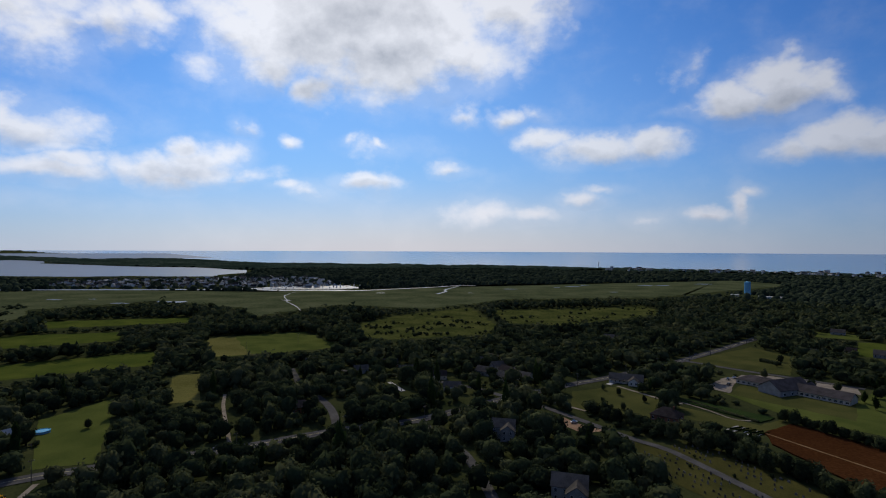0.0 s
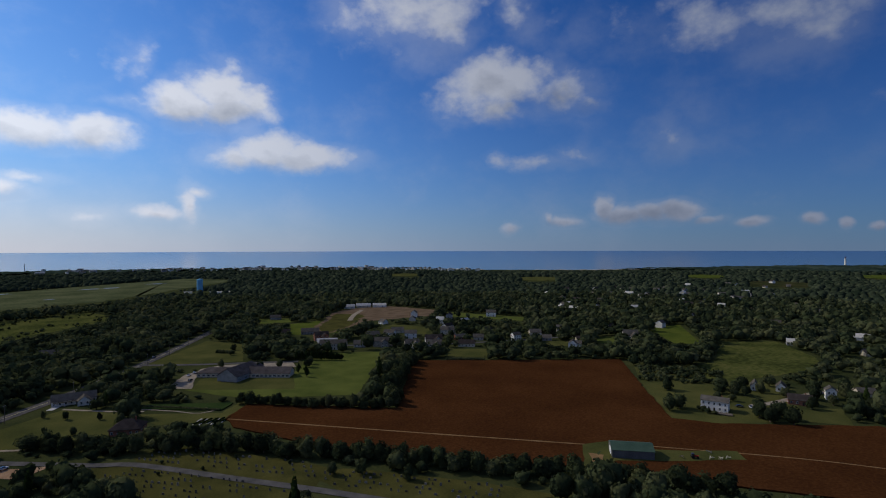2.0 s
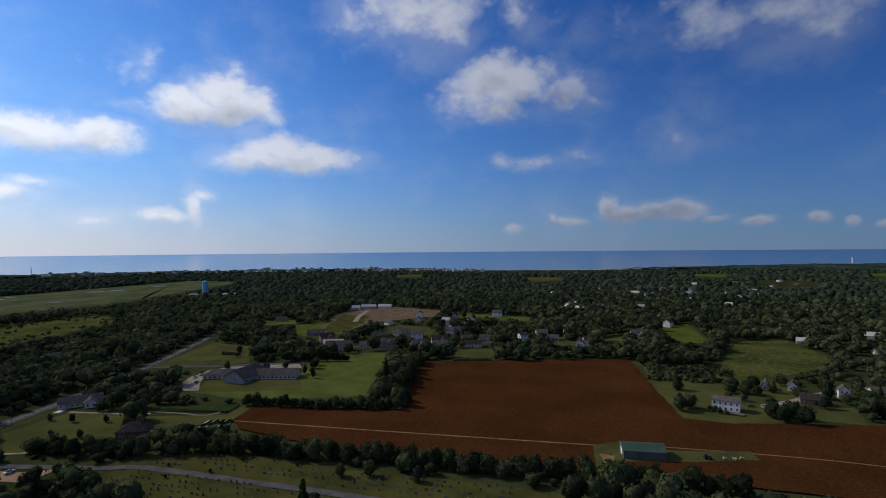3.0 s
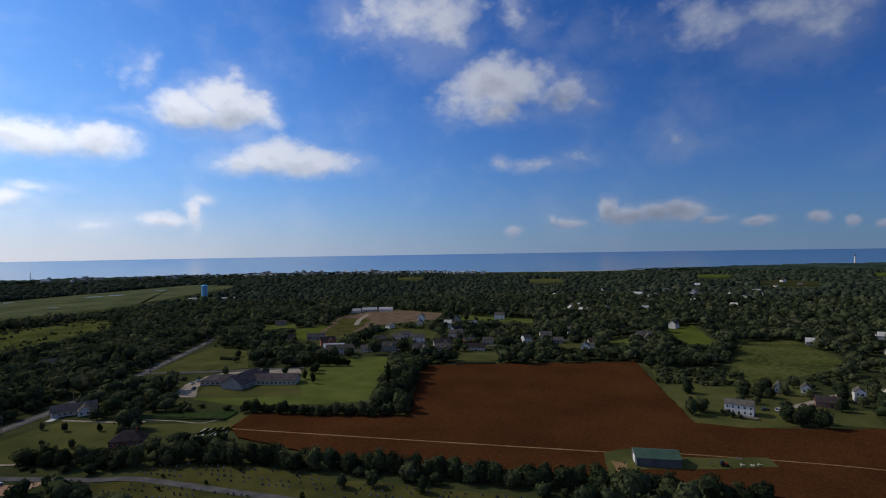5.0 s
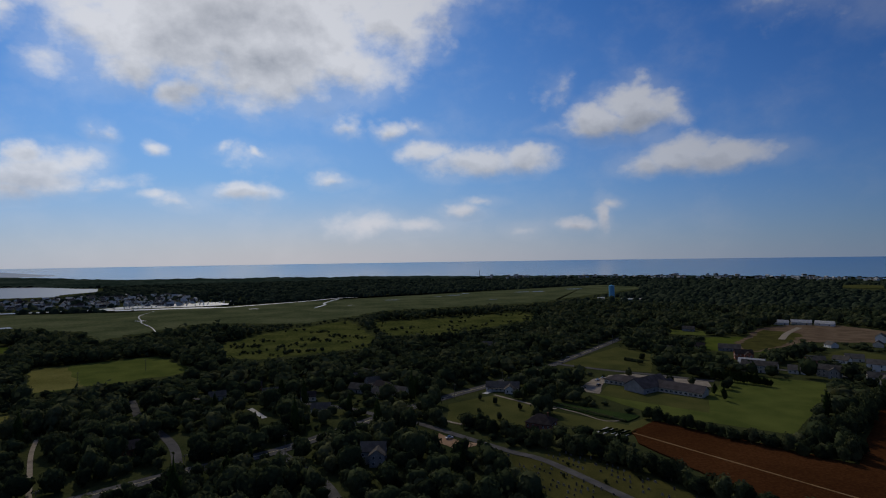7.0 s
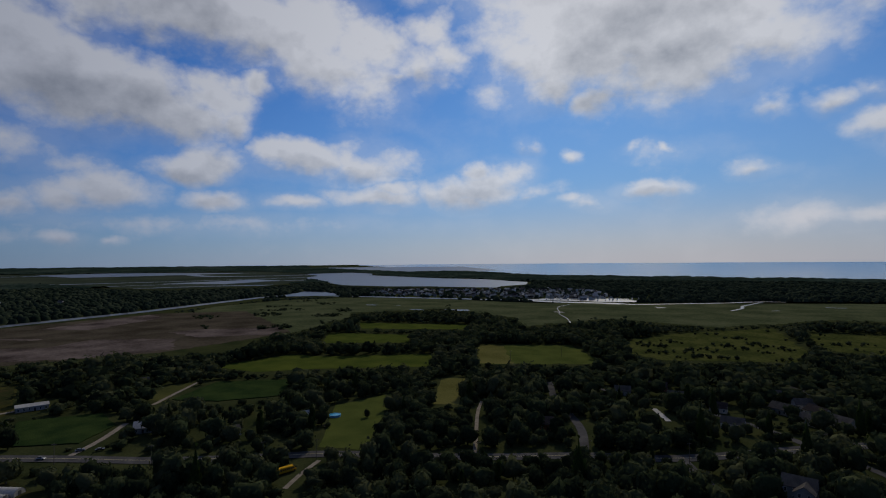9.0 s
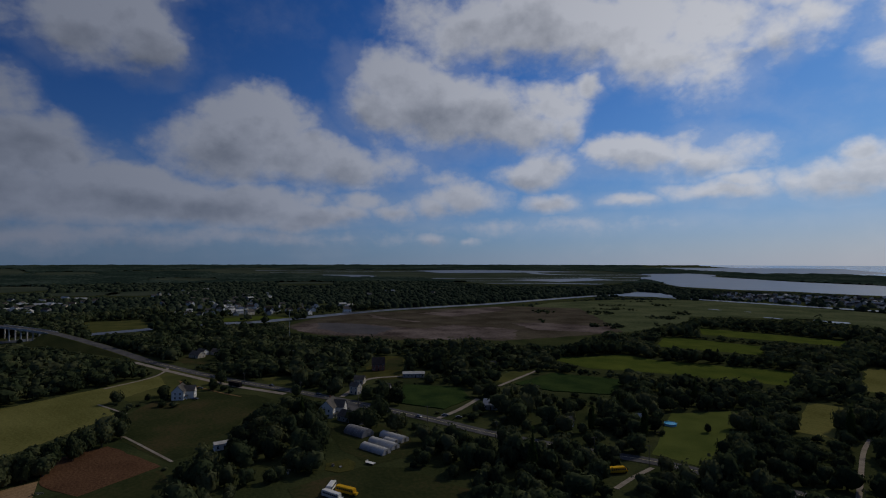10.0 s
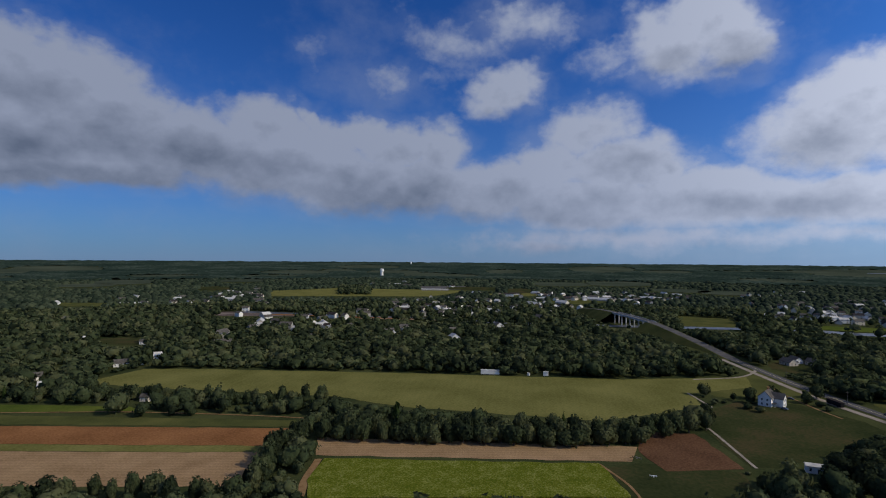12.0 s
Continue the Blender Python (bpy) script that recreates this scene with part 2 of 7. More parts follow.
air = W.nodes.new("ShaderNodeTexSky")
air.sky_type, air.sun_disc = "NISHITA", False
air.sun_elevation, air.sun_rotation = radians(SUN_EL), radians(-SUN_AZ)
air.altitude, air.air_density, air.dust_density, air.ozone_density = 50, 1.0, 0.3, 4.0
deep = W.nodes.new("ShaderNodeMix")
deep.data_type, deep.blend_type = "RGBA", "MULTIPLY"
deep.inputs["Factor"].default_value = 1.0
W.links.new(air.outputs[0], deep.inputs["A"])
side = vec_node("DOT_PRODUCT", direction, (-math.sin(radians(SUN_AZ)), math.cos(radians(SUN_AZ)), 0.0))
side = math_node("POWER", math_node("MULTIPLY_ADD", side, 0.5, 0.5, clamp=True), 3.0)
clear = W.nodes.new("ShaderNodeMix")
clear.data_type = "RGBA"
W.links.new(side, clear.inputs["Factor"])
clear.inputs["A"].default_value, clear.inputs["B"].default_value = (0.020, 0.074, 0.166, 1), (0.033, 0.080, 0.130, 1)
W.links.new(clear.outputs["Result"], deep.inputs["B"])
# sea haze low over the horizon, paler under the sun
toward = vec_node("DOT_PRODUCT", direction, (-math.sin(radians(HAZE_AZ)), math.cos(radians(HAZE_AZ)), 0.0))
toward = math_node("POWER", math_node("MULTIPLY_ADD", toward, 0.5, 0.5, clamp=True), 4.5)
haze = W.nodes.new("ShaderNodeMix")
haze.data_type = "RGBA"
W.links.new(toward, haze.inputs["Factor"])
haze.inputs["A"].default_value = (0.36, 0.51, 0.81, 1)
layer = W.nodes.new("ShaderNodeMapRange")
layer.interpolation_type = "SMOOTHSTEP"
W.links.new(elevation, layer.inputs["Value"])
layer.inputs["From Min"].default_value, layer.inputs["From Max"].default_value = 0.5, 9.0
upward = W.nodes.new("ShaderNodeMix")
upward.data_type = "RGBA"
W.links.new(layer.outputs["Result"], upward.inputs["Factor"])
upward.inputs["A"].default_value, upward.inputs["B"].default_value = (0.71, 0.69, 0.75, 1), (0.39, 0.59, 0.89, 1)
W.links.new(upward.outputs["Result"], haze.inputs["B"])
for end, away, sunward in (("A", (0.220, 0.277, 0.42, 1), (0.40, 0.43, 0.50, 1)), ("B", (0.565, 0.65, 0.885, 1), (1.16, 1.17, 1.23, 1))):
    shade = W.nodes.new("ShaderNodeMix")
    shade.data_type = "RGBA"
    W.links.new(side, shade.inputs["Factor"])
    shade.inputs["A"].default_value, shade.inputs["B"].default_value = away, sunward
    W.links.new(shade.outputs["Result"], tone.inputs[end])
low = math_node("POWER", 2.718, math_node("MULTIPLY", math_node("MAXIMUM", elevation, 0.0), math_node("MULTIPLY_ADD", toward, 0.085, -0.14)))
low = math_node("MULTIPLY", low, math_node("MULTIPLY_ADD", toward, 0.26, 0.70))
veil = W.nodes.new("ShaderNodeMix")
veil.data_type = "RGBA"
W.links.new(low, veil.inputs["Factor"])
W.links.new(deep.outputs["Result"], veil.inputs["A"]), W.links.new(haze.outputs["Result"], veil.inputs["B"])
air_light = node(W, "ShaderNodeBackground", Strength=1.0)
cloud_light = node(W, "ShaderNodeBackground", Strength=1.0)
# the sunward half of the sky is the brighter one
bright = vec_node("DOT_PRODUCT", direction, (-math.sin(radians(BRIGHT_AZ)), math.cos(radians(BRIGHT_AZ)), 0.0))
bright = math_node("POWER", math_node("MULTIPLY_ADD", bright, 0.5, 0.5, clamp=True), 3.2)
bright = math_node("MULTIPLY_ADD", bright, 1.45, 0.8)
W.links.new(bright, air_light.inputs["Strength"]), W.links.new(bright, cloud_light.inputs["Strength"])
W.links.new(veil.outputs["Result"], air_light.inputs["Color"])
# far clouds sink into the haze
dim = W.nodes.new("ShaderNodeMix")
dim.data_type = "RGBA"
W.links.new(math_node("MULTIPLY", low, 0.5), dim.inputs["Factor"])
W.links.new(tone.outputs["Result"], dim.inputs["A"]), W.links.new(haze.outputs["Result"], dim.inputs["B"])
W.links.new(dim.outputs["Result"], cloud_light.inputs["Color"])
both = W.nodes.new("ShaderNodeMixShader")
W.links.new(math_node("MAXIMUM", cover.outputs["Result"], mist), both.inputs[0])
W.links.new(air_light.outputs[0], both.inputs[1]), W.links.new(cloud_light.outputs[0], both.inputs[2])
W.links.new(both.outputs[0], W.nodes.new("ShaderNodeOutputWorld").inputs["Surface"])

sun = new("sun", bpy.data.lights.new("sun", "SUN"))
sun.data.energy, sun.data.angle, sun.data.color = 4.3, radians(0.6), (1.0, 0.89, 0.70)
_a, _e = radians(SUN_AZ), radians(SUN_EL)
sun.matrix_world = look((-math.sin(_a) * math.cos(_e) * 900, math.cos(_a) * math.cos(_e) * 900, math.sin(_e) * 900), (0, 0, 0))

# ---- materials ----


def matter(name, dark, light, grain=0.5, patch_size=12.0, rough=0.85, bump=0.3, metal=0.0, rows=None, by_object=0.0, by_piece=0.0, mid=None, coord="Object", specular=0.0, through_light=0.0, fine_part=0.9, wide_part=1.5, by_tree=0.0):
    """A surface mixed from two colours by noise at two sizes (metres), with relief; rows: (degrees, spacing, strength)."""
    m = bpy.data.materials.new(name)
    m.use_nodes = True
    t = m.node_tree
    b = t.nodes["Principled BSDF"]
    b.inputs["Roughness"].default_value, b.inputs["Metallic"].default_value = rough, metal
    b.inputs["Specular IOR Level"].default_value = specular
    c = t.nodes.new("ShaderNodeTexCoord").outputs[coord]

    def tex(size, detail):
        n = t.nodes.new("ShaderNodeTexNoise")
        n.inputs["Scale"].default_value, n.inputs["Detail"].default_value = 1 / size, detail
        t.links.new(c, n.inputs["Vector"])
        return n.outputs["Fac"]

    def calc(op, a, v, c2=None):
        n = t.nodes.new("ShaderNodeMath")
        n.operation = op
        for i, q in enumerate((a, v, c2)):
            if q is None:
                continue
            if isinstance(q, (int, float)):
                n.inputs[i].default_value = q
            else:
                t.links.new(q, n.inputs[i])
        return n.outputs[0]

    small, large = tex(grain, 4), tex(patch_size, 3)
    f = calc("ADD", calc("MULTIPLY", small, fine_part), calc("MULTIPLY_ADD", large, wide_part, 0.5 - 0.5 * fine_part - 0.5 * wide_part))
    relief = small
    if rows:
        r = t.nodes.new("ShaderNodeMapping")
        r.inputs["Rotation"].default_value[2] = radians(-rows[0])
        t.links.new(c, r.inputs["Vector"])
        w = t.nodes.new("ShaderNodeTexWave")
        w.inputs["Scale"].default_value, w.inputs["Distortion"].default_value = 0.314 / rows[1], 1.2
        w.inputs["Detail Scale"].default_value = 0.4
        w.bands_direction = "Y"
        t.links.new(r.outputs[0], w.inputs["Vector"])
        f = calc("ADD", f, calc("MULTIPLY_ADD", w.outputs["Fac"], rows[2], -rows[2] / 2))
        relief = calc("MULTIPLY_ADD", w.outputs["Fac"], rows[2], relief)
    if by_object:
        o = t.nodes.new("ShaderNodeObjectInfo").outputs["Random"]
        f = calc("ADD", f, calc("MULTIPLY_ADD", o, by_object, -by_object / 2))
    if by_piece:
        g = t.nodes.new("ShaderNodeNewGeometry").outputs["Random Per Island"]
        f = calc("ADD", f, calc("MULTIPLY_ADD", g, by_piece, -by_piece / 2))
    if by_tree:
        tone_of = t.nodes.new("ShaderNodeAttribute")
        tone_of.attribute_name = "tone"
        f = calc("ADD", f, calc("MULTIPLY_ADD", tone_of.outputs["Fac"], by_tree, -by_tree / 2))
    ramp = t.nodes.new("ShaderNodeValToRGB")
    ramp.color_ramp.elements[0].position, ramp.color_ramp.elements[1].position = 0.15, 0.85
    ramp.color_ramp.elements[0].color, ramp.color_ramp.elements[1].color = (*dark, 1), (*light, 1)
    if mid:
        ramp.color_ramp.elements.new(0.5).color = (*mid, 1)
    t.links.new(f, ramp.inputs["Fac"])
    t.links.new(ramp.outputs["Color"], b.inputs["Base Color"])
    if through_light:
        thin = t.nodes.new("ShaderNodeBsdfTranslucent")
        t.links.new(ramp.outputs["Color"], thin.inputs["Color"])
        blend = node(t, "ShaderNodeMixShader", Fac=through_light)
        t.links.new(b.outputs[0], blend.inputs[1]), t.links.new(thin.outputs[0], blend.inputs[2])
        t.links.new(blend.outputs[0], t.nodes["Material Output"].inputs["Surface"])
    if bump:
        n = node(t, "ShaderNodeBump", Strength=bump, Distance=min(grain, 0.5))
        t.links.new(relief, n.inputs["Height"])
        t.links.new(n.outputs["Normal"], b.inputs["Normal"])
    return m


LAND = matter("woodland floor", (0.025, 0.035, 0.014), (0.067, 0.073, 0.028), 1.5, 40)
LAWN = matter("mown grass", (0.049, 0.058, 0.019), (0.102, 0.101, 0.032), 0.6, 25, bump=0.4)
BRIGHT = matter("bright mown lawn", (0.063, 0.083, 0.020), (0.112, 0.130, 0.032), 0.6, 22, bump=0.4)
HAY = matter("hay meadow", (0.102, 0.101, 0.028), (0.176, 0.165, 0.053), 1.6, 34, bump=0.5, rows=(25, 6.0, 0.06), fine_part=1.2, wide_part=1.3)
MEADOW = matter("rough marsh meadow", (0.039, 0.049, 0.015), (0.101, 0.104, 0.032), 4.0, 34, bump=0.5, mid=(0.068, 0.079, 0.021), fine_part=1.8, wide_part=1.7)
PASTURE = matter("dull olive pasture", (0.023, 0.031, 0.012), (0.073, 0.055, 0.026), 2.0, 42, bump=0.4, mid=(0.039, 0.045, 0.017), fine_part=0.9, wide_part=1.6)
FIELD = matter("green field", (0.048, 0.072, 0.014), (0.104, 0.123, 0.023), 0.8, 28, bump=0.5, rows=(62, 3.0, 0.04))
CROP = matter("dark leafy crop", (0.017, 0.035, 0.012), (0.046, 0.071, 0.020), 0.7, 16, bump=0.8, rows=(40, 1.8, 0.12))
BEANS = matter("flowering green crop", (0.060, 0.086, 0.009), (0.215, 0.222, 0.062), 0.8, 8, bump=1.0, rows=(124, 1.5, 0.10), mid=(0.104, 0.120, 0.013), fine_part=1.5, wide_part=0.7)
RUST = matter("ripe rust-brown crop", (0.041, 0.016, 0.007), (0.084, 0.034, 0.013), 1.2, 45, bump=0.5, rows=(116, 1.6, 0.02), mid=(0.061, 0.024, 0.009), fine_part=1.4, wide_part=1.0)
SOIL = matter("red-brown tilled soil", (0.15, 0.066, 0.026), (0.275, 0.13, 0.053), 1.2, 22, bump=0.7, rows=(124, 1.5, 0.06), fine_part=1.4, wide_part=1.0)
SOIL_DARK = matter("dark brown tilled soil", (0.070, 0.036, 0.020), (0.143, 0.076, 0.041), 1.2, 20, bump=0.7, rows=(60, 1.5, 0.06), fine_part=1.4, wide_part=1.0)
SITE = matter("bare site ground", (0.100, 0.069, 0.044), (0.188, 0.136, 0.090), 1.5, 16, bump=0.5)
TAN = matter("tan stubble", (0.205, 0.13, 0.066), (0.355, 0.235, 0.125), 0.9, 16, bump=0.6, rows=(124, 3.2, 0.17), fine_part=1.2, wide_part=0.9)
GRAVES = matter("dry cemetery grass", (0.041, 0.043, 0.014), (0.090, 0.084, 0.025), 0.8, 14, bump=0.5)
DIRT = matter("bare sandy dirt", (0.240, 0.148, 0.088), (0.400, 0.270, 0.175), 0.5, 9, bump=0.4)
MARSH = matter("salt marsh grass", (0.054, 0.067, 0.032), (0.119, 0.128, 0.065), 6.0, 70, bump=0.3, mid=(0.084, 0.099, 0.046), fine_part=1.2, wide_part=1.7)
# distance haze in the colour: bluer and greyer than the near marsh grass
MARSH_HAZED = matter("haze-tinted far marsh", (0.034, 0.046, 0.030), (0.072, 0.084, 0.055), 6.0, 260, bump=0.0)
MUD = matter("grey-brown tidal mud", (0.060, 0.046, 0.040), (0.185, 0.148, 0.128), 4.0, 46, rough=0.55, bump=0.2, fine_part=0.9, wide_part=1.9)
WETMUD = matter("dark wet mud", (0.050, 0.044, 0.042), (0.095, 0.084, 0.078), 5.0, 40, rough=0.7, bump=0.1, specular=0.04)
MURKY = matter("murky canal water", (0.060, 0.064, 0.068), (0.095, 0.096, 0.096), 4.0, 70, rough=0.35, bump=0.08, specular=0.4)
REEDS = matter("brown marsh reeds", (0.046, 0.038, 0.026), (0.105, 0.088, 0.062), 4.0, 50, bump=0.3, wide_part=1.8)
ASPHALT = matter("worn grey asphalt", (0.066, 0.065, 0.065), (0.129, 0.123, 0.118), 0.3, 6, bump=0.1)
LANE = matter("pale gravel lane", (0.208, 0.176, 0.137), (0.352, 0.304, 0.243), 0.3, 5, bump=0.2)
SAND = matter("pale beach sand", (0.420, 0.370, 0.290), (0.600, 0.540, 0.450), 2.0, 30, bump=0.1)
TRACK = matter("beaten brown track", (0.170, 0.100, 0.045), (0.265, 0.170, 0.085), 0.4, 4, bump=0.2)
WATER = matter("sheltered water", (0.022, 0.038, 0.062), (0.038, 0.058, 0.088), 5.0, 90, rough=0.38, bump=0.06, specular=0.4)
SEA = matter("open sea", (0.030, 0.060, 0.105), (0.045, 0.080, 0.135), 5.0, 300, rough=0.16, bump=0.06, specular=0.5)
LEAF = matter("broadleaf crown", (0.026, 0.035, 0.019), (0.108, 0.116, 0.054), 0.9, 14, bump=0.4, by_piece=0.22, by_object=0.7, mid=(0.058, 0.075, 0.034), through_light=0.28)
WOODS = matter("massed broadleaf crowns", (0.026, 0.035, 0.019), (0.106, 0.114, 0.055), 1.1, 60, bump=0.5, by_piece=0.26, by_tree=0.6, mid=(0.058, 0.076, 0.035), through_light=0.28, fine_part=0.6, wide_part=1.1)
# bluer and darker than the near crowns: distance haze tinted into the colour
WOODS_HAZED = matter("haze-tinted far broadleaf crowns", (0.019, 0.030, 0.019), (0.070, 0.086, 0.049), 3.0, 90, bump=0.3, by_tree=0.6, mid=(0.038, 0.052, 0.032), through_light=0.2, fine_part=0.7, wide_part=1.2)
PINE = matter("dark evergreen crown", (0.011, 0.022, 0.008), (0.042, 0.064, 0.018), 0.8, 12, bump=0.6, by_piece=0.4, by_object=0.4, through_light=0.25)
# haze tinted into the colour here too, bluer again for the farthest woods
CANOPY_HAZED = matter("haze-tinted far wood canopy", (0.016, 0.028, 0.022), (0.055, 0.074, 0.055), 16.0, 240, bump=0.6, mid=(0.026, 0.042, 0.030), fine_part=1.5, wide_part=1.5)
BARK = matter("grey-brown bark", (0.070, 0.050, 0.035), (0.160, 0.120, 0.090), 0.15, 1.0)
WHITE = matter("white painted siding", (0.66, 0.64, 0.58), (0.82, 0.80, 0.74), 0.25, 3, rough=0.6, bump=0.1, by_object=0.2)
CREAM = matter("cream siding", (0.48, 0.43, 0.34), (0.64, 0.59, 0.49), 0.25, 3, rough=0.6, bump=0.1, by_object=0.2)
GREYWALL = matter("grey-blue siding", (0.25, 0.245, 0.23), (0.39, 0.38, 0.36), 0.25, 3, rough=0.6, bump=0.1, by_object=0.2)
BRICK = matter("red-brown brick wall", (0.18, 0.075, 0.05), (0.32, 0.150, 0.105), 0.2, 2, bump=0.3, by_object=0.2)
SHINGLE = matter("grey asphalt shingles", (0.068, 0.061, 0.053), (0.14, 0.128, 0.112), 0.3, 3, bump=0.3, by_object=0.35)
BROWNROOF = matter("brown shingles", (0.031, 0.026, 0.025), (0.068, 0.057, 0.053), 0.3, 3, bump=0.3, by_object=0.3)
PALEROOF = matter("pale sheet roof", (0.42, 0.41, 0.38), (0.60, 0.58, 0.54), 0.3, 3, rough=0.5, bump=0.1, by_object=0.2)
GREENROOF = matter("green ribbed metal roof", (0.034, 0.068, 0.046), (0.060, 0.102, 0.072), 0.4, 5, rough=0.6, bump=0.1, specular=0.15)
BARNWALL = matter("grey-green metal siding", (0.10, 0.105, 0.105), (0.165, 0.17, 0.17), 0.4, 4, rough=0.6, bump=0.1)
GLASS = matter("dark window glass", (0.020, 0.024, 0.030), (0.045, 0.052, 0.060), 0.5, 2, rough=0.08, bump=0.0, specular=0.5)
TRIM = matter("white trim", (0.70, 0.70, 0.68), (0.82, 0.82, 0.80), 0.2, 2, rough=0.5, bump=0.0)
POLY = matter("milky greenhouse film", (0.36, 0.355, 0.33), (0.52, 0.51, 0.48), 0.5, 3, rough=0.35, bump=0.1)
GREYPOLY = matter("weathered grey greenhouse film", (0.16, 0.158, 0.16), (0.27, 0.265, 0.26), 0.5, 3, rough=0.45, bump=0.1)
CONCRETE = matter("pale concrete", (0.38, 0.37, 0.35), (0.56, 0.55, 0.52), 0.4, 4, bump=0.15)
TOWERBLUE = matter("light blue tank paint", (0.16, 0.42, 0.62), (0.22, 0.50, 0.70), 1.0, 8, rough=0.45, bump=0.05)
POOLBLUE = matter("blue pool water", (0.02, 0.30, 0.48), (0.05, 0.42, 0.60), 0.8, 3, rough=0.08, bump=0.1, specular=0.5)
YELLOW = matter("school-bus yellow paint", (0.62, 0.33, 0.02), (0.74, 0.42, 0.03), 0.4, 3, rough=0.4, bump=0.0)
RED = matter("red machine paint", (0.30, 0.03, 0.02), (0.42, 0.06, 0.04), 0.3, 2, rough=0.45, bump=0.0)
SCHOOLROOF = matter("weathered grey-brown shingles", (0.062, 0.054, 0.052), (0.118, 0.104, 0.100), 0.3, 4, bump=0.3)
STONE = matter("grey granite", (0.080, 0.077, 0.072), (0.250, 0.240, 0.220), 0.1, 0.8, rough=0.5, bump=0.1, by_object=0.9)
RUBBER = matter("black rubber", (0.015, 0.015, 0.016), (0.03, 0.03, 0.03), 0.1, 1, rough=0.8, bump=0.0)
CARPAINT = matter("car paint", (0.03, 0.035, 0.05), (0.60, 0.60, 0.62), 8.0, 50, rough=0.3, bump=0.0, by_object=1.6, specular=0.5)
POLEWOOD = matter("weathered pole wood", (0.10, 0.085, 0.07), (0.20, 0.17, 0.14), 0.2, 2)
PAINTLINE = matter("faded road paint", (0.46, 0.40, 0.22), (0.62, 0.56, 0.36), 0.3, 3, bump=0.0)

# ---- building helpers ----


def rise(x, y):
    """Height of the land and sea: level, and rising gently far out so that the horizon stands at eye level."""
    r = np.hypot(x, y)
    return 70 * np.maximum(0, (r - 2400) / 2550) ** 2


def np_mesh(name, verts, tris):
    me = bpy.data.meshes.new(name)
    me.vertices.add(len(verts))
    me.vertices.foreach_set("co", np.ascontiguousarray(verts, dtype=np.float32).ravel())
    me.loops.add(3 * len(tris))
    me.loops.foreach_set("vertex_index", np.ascontiguousarray(tris, dtype=np.int32).ravel())
    me.polygons.add(len(tris))
    me.polygons.foreach_set("loop_start", np.arange(len(tris), dtype=np.int32) * 3)
    me.update(calc_edges=True)
    me.validate()
    return me


def bm_mesh(name, bm, material):
    me = bpy.data.meshes.new(name)
    bm.normal_update()
    bm.to_mesh(me)
    bm.free()
    me.materials.append(material)
    return me


def part(name, bm, material, parent, label=""):
    ob = new(name, bm_mesh(name, bm, material))
    ob.parent = parent
    return tagged(ob, label)


def piece(name, mesh, parent, m, label=""):
    """A part that shares its mesh with others."""
    ob = new(name, mesh)
    ob.parent, ob.matrix_basis = parent, m
    return tagged(ob, label)


def thing(name, m, label, category, group="", kind=""):
    ob = new(name)
    ob.matrix_basis = m
    ob.empty_display_size = 0.5
    return tagged(ob, label, category, group, kind)


def box(bm, x0, x1, y0, y1, z0, z1):
    v = [bm.verts.new((x, y, z)) for z in (z0, z1) for x, y in ((x0, y0), (x1, y0), (x1, y1), (x0, y1))]
    for f in ((3, 2, 1, 0), (4, 5, 6, 7), (0, 1, 5, 4), (1, 2, 6, 5), (2, 3, 7, 6), (3, 0, 4, 7)):
        bm.faces.new([v[i] for i in f])
    return v


def tube(bm, p, q, r0, r1, sides=8, cap=True):
    p, q = Vector(p), Vector(q)
    turn = (q - p).to_track_quat("Z", "Y").to_matrix()
    rings = [[bm.verts.new(c + turn @ Vector((r * math.cos(a), r * math.sin(a), 0))) for a in (2 * math.pi * i / sides for i in range(sides))] for c, r in ((p, r0), (q, r1))]
    for i in range(sides):
        bm.faces.new((rings[0][i], rings[0][(i + 1) % sides], rings[1][(i + 1) % sides], rings[1][i]))
    if cap:
        bm.faces.new(rings[1])
        bm.faces.new(rings[0][::-1])


def lathe(bm, profile, sides=20):
    rings = [[bm.verts.new((r * math.cos(2 * math.pi * i / sides), r * math.sin(2 * math.pi * i / sides), z)) for i in range(sides)] for r, z in profile]
    for a, b in zip(rings, rings[1:]):
        for i in range(sides):
            bm.faces.new((a[i], a[(i + 1) % sides], b[(i + 1) % sides], b[i]))
    bm.faces.new(rings[-1])
    bm.faces.new(rings[0][::-1])


def inside(x, y, poly):
    x, y = np.asarray(x, float), np.asarray(y, float)
    hit = np.zeros(x.shape, bool)
    for (x0, y0), (x1, y1) in zip(poly, poly[1:] + poly[:1]):
        if y0 == y1:
            continue
        s = ((y0 > y) != (y1 > y)) & (x < (x1 - x0) * (y - y0) / (y1 - y0) + x0)
        hit ^= s
    return hit


def smooth_line(pts, step=6.0):
    """A line through the points, rounded (Catmull-Rom), with a point every few metres."""
    p = [Vector(q) if len(q) == 3 else Vector((q[0], q[1], 0)) for q in pts]
    p = [2 * p[0] - p[1]] + p + [2 * p[-1] - p[-2]]
    out = []
    for a, b, c, d in zip(p, p[1:], p[2:], p[3:]):
        n = max(1, int((c - b).length / step))
        for i in range(n):
            u = i / n
            out.append(0.5 * (2 * b + (c - a) * u + (2 * a - 5 * b + 4 * c - d) * u * u + (3 * b - a - 3 * c + d) * u ** 3))
    return out + [p[-2]]


CLEAR = []        # outlines that no tree grows in
THIN = []         # (outline, share of the trees left)
LINES = []        # (points, half width) kept free of trees


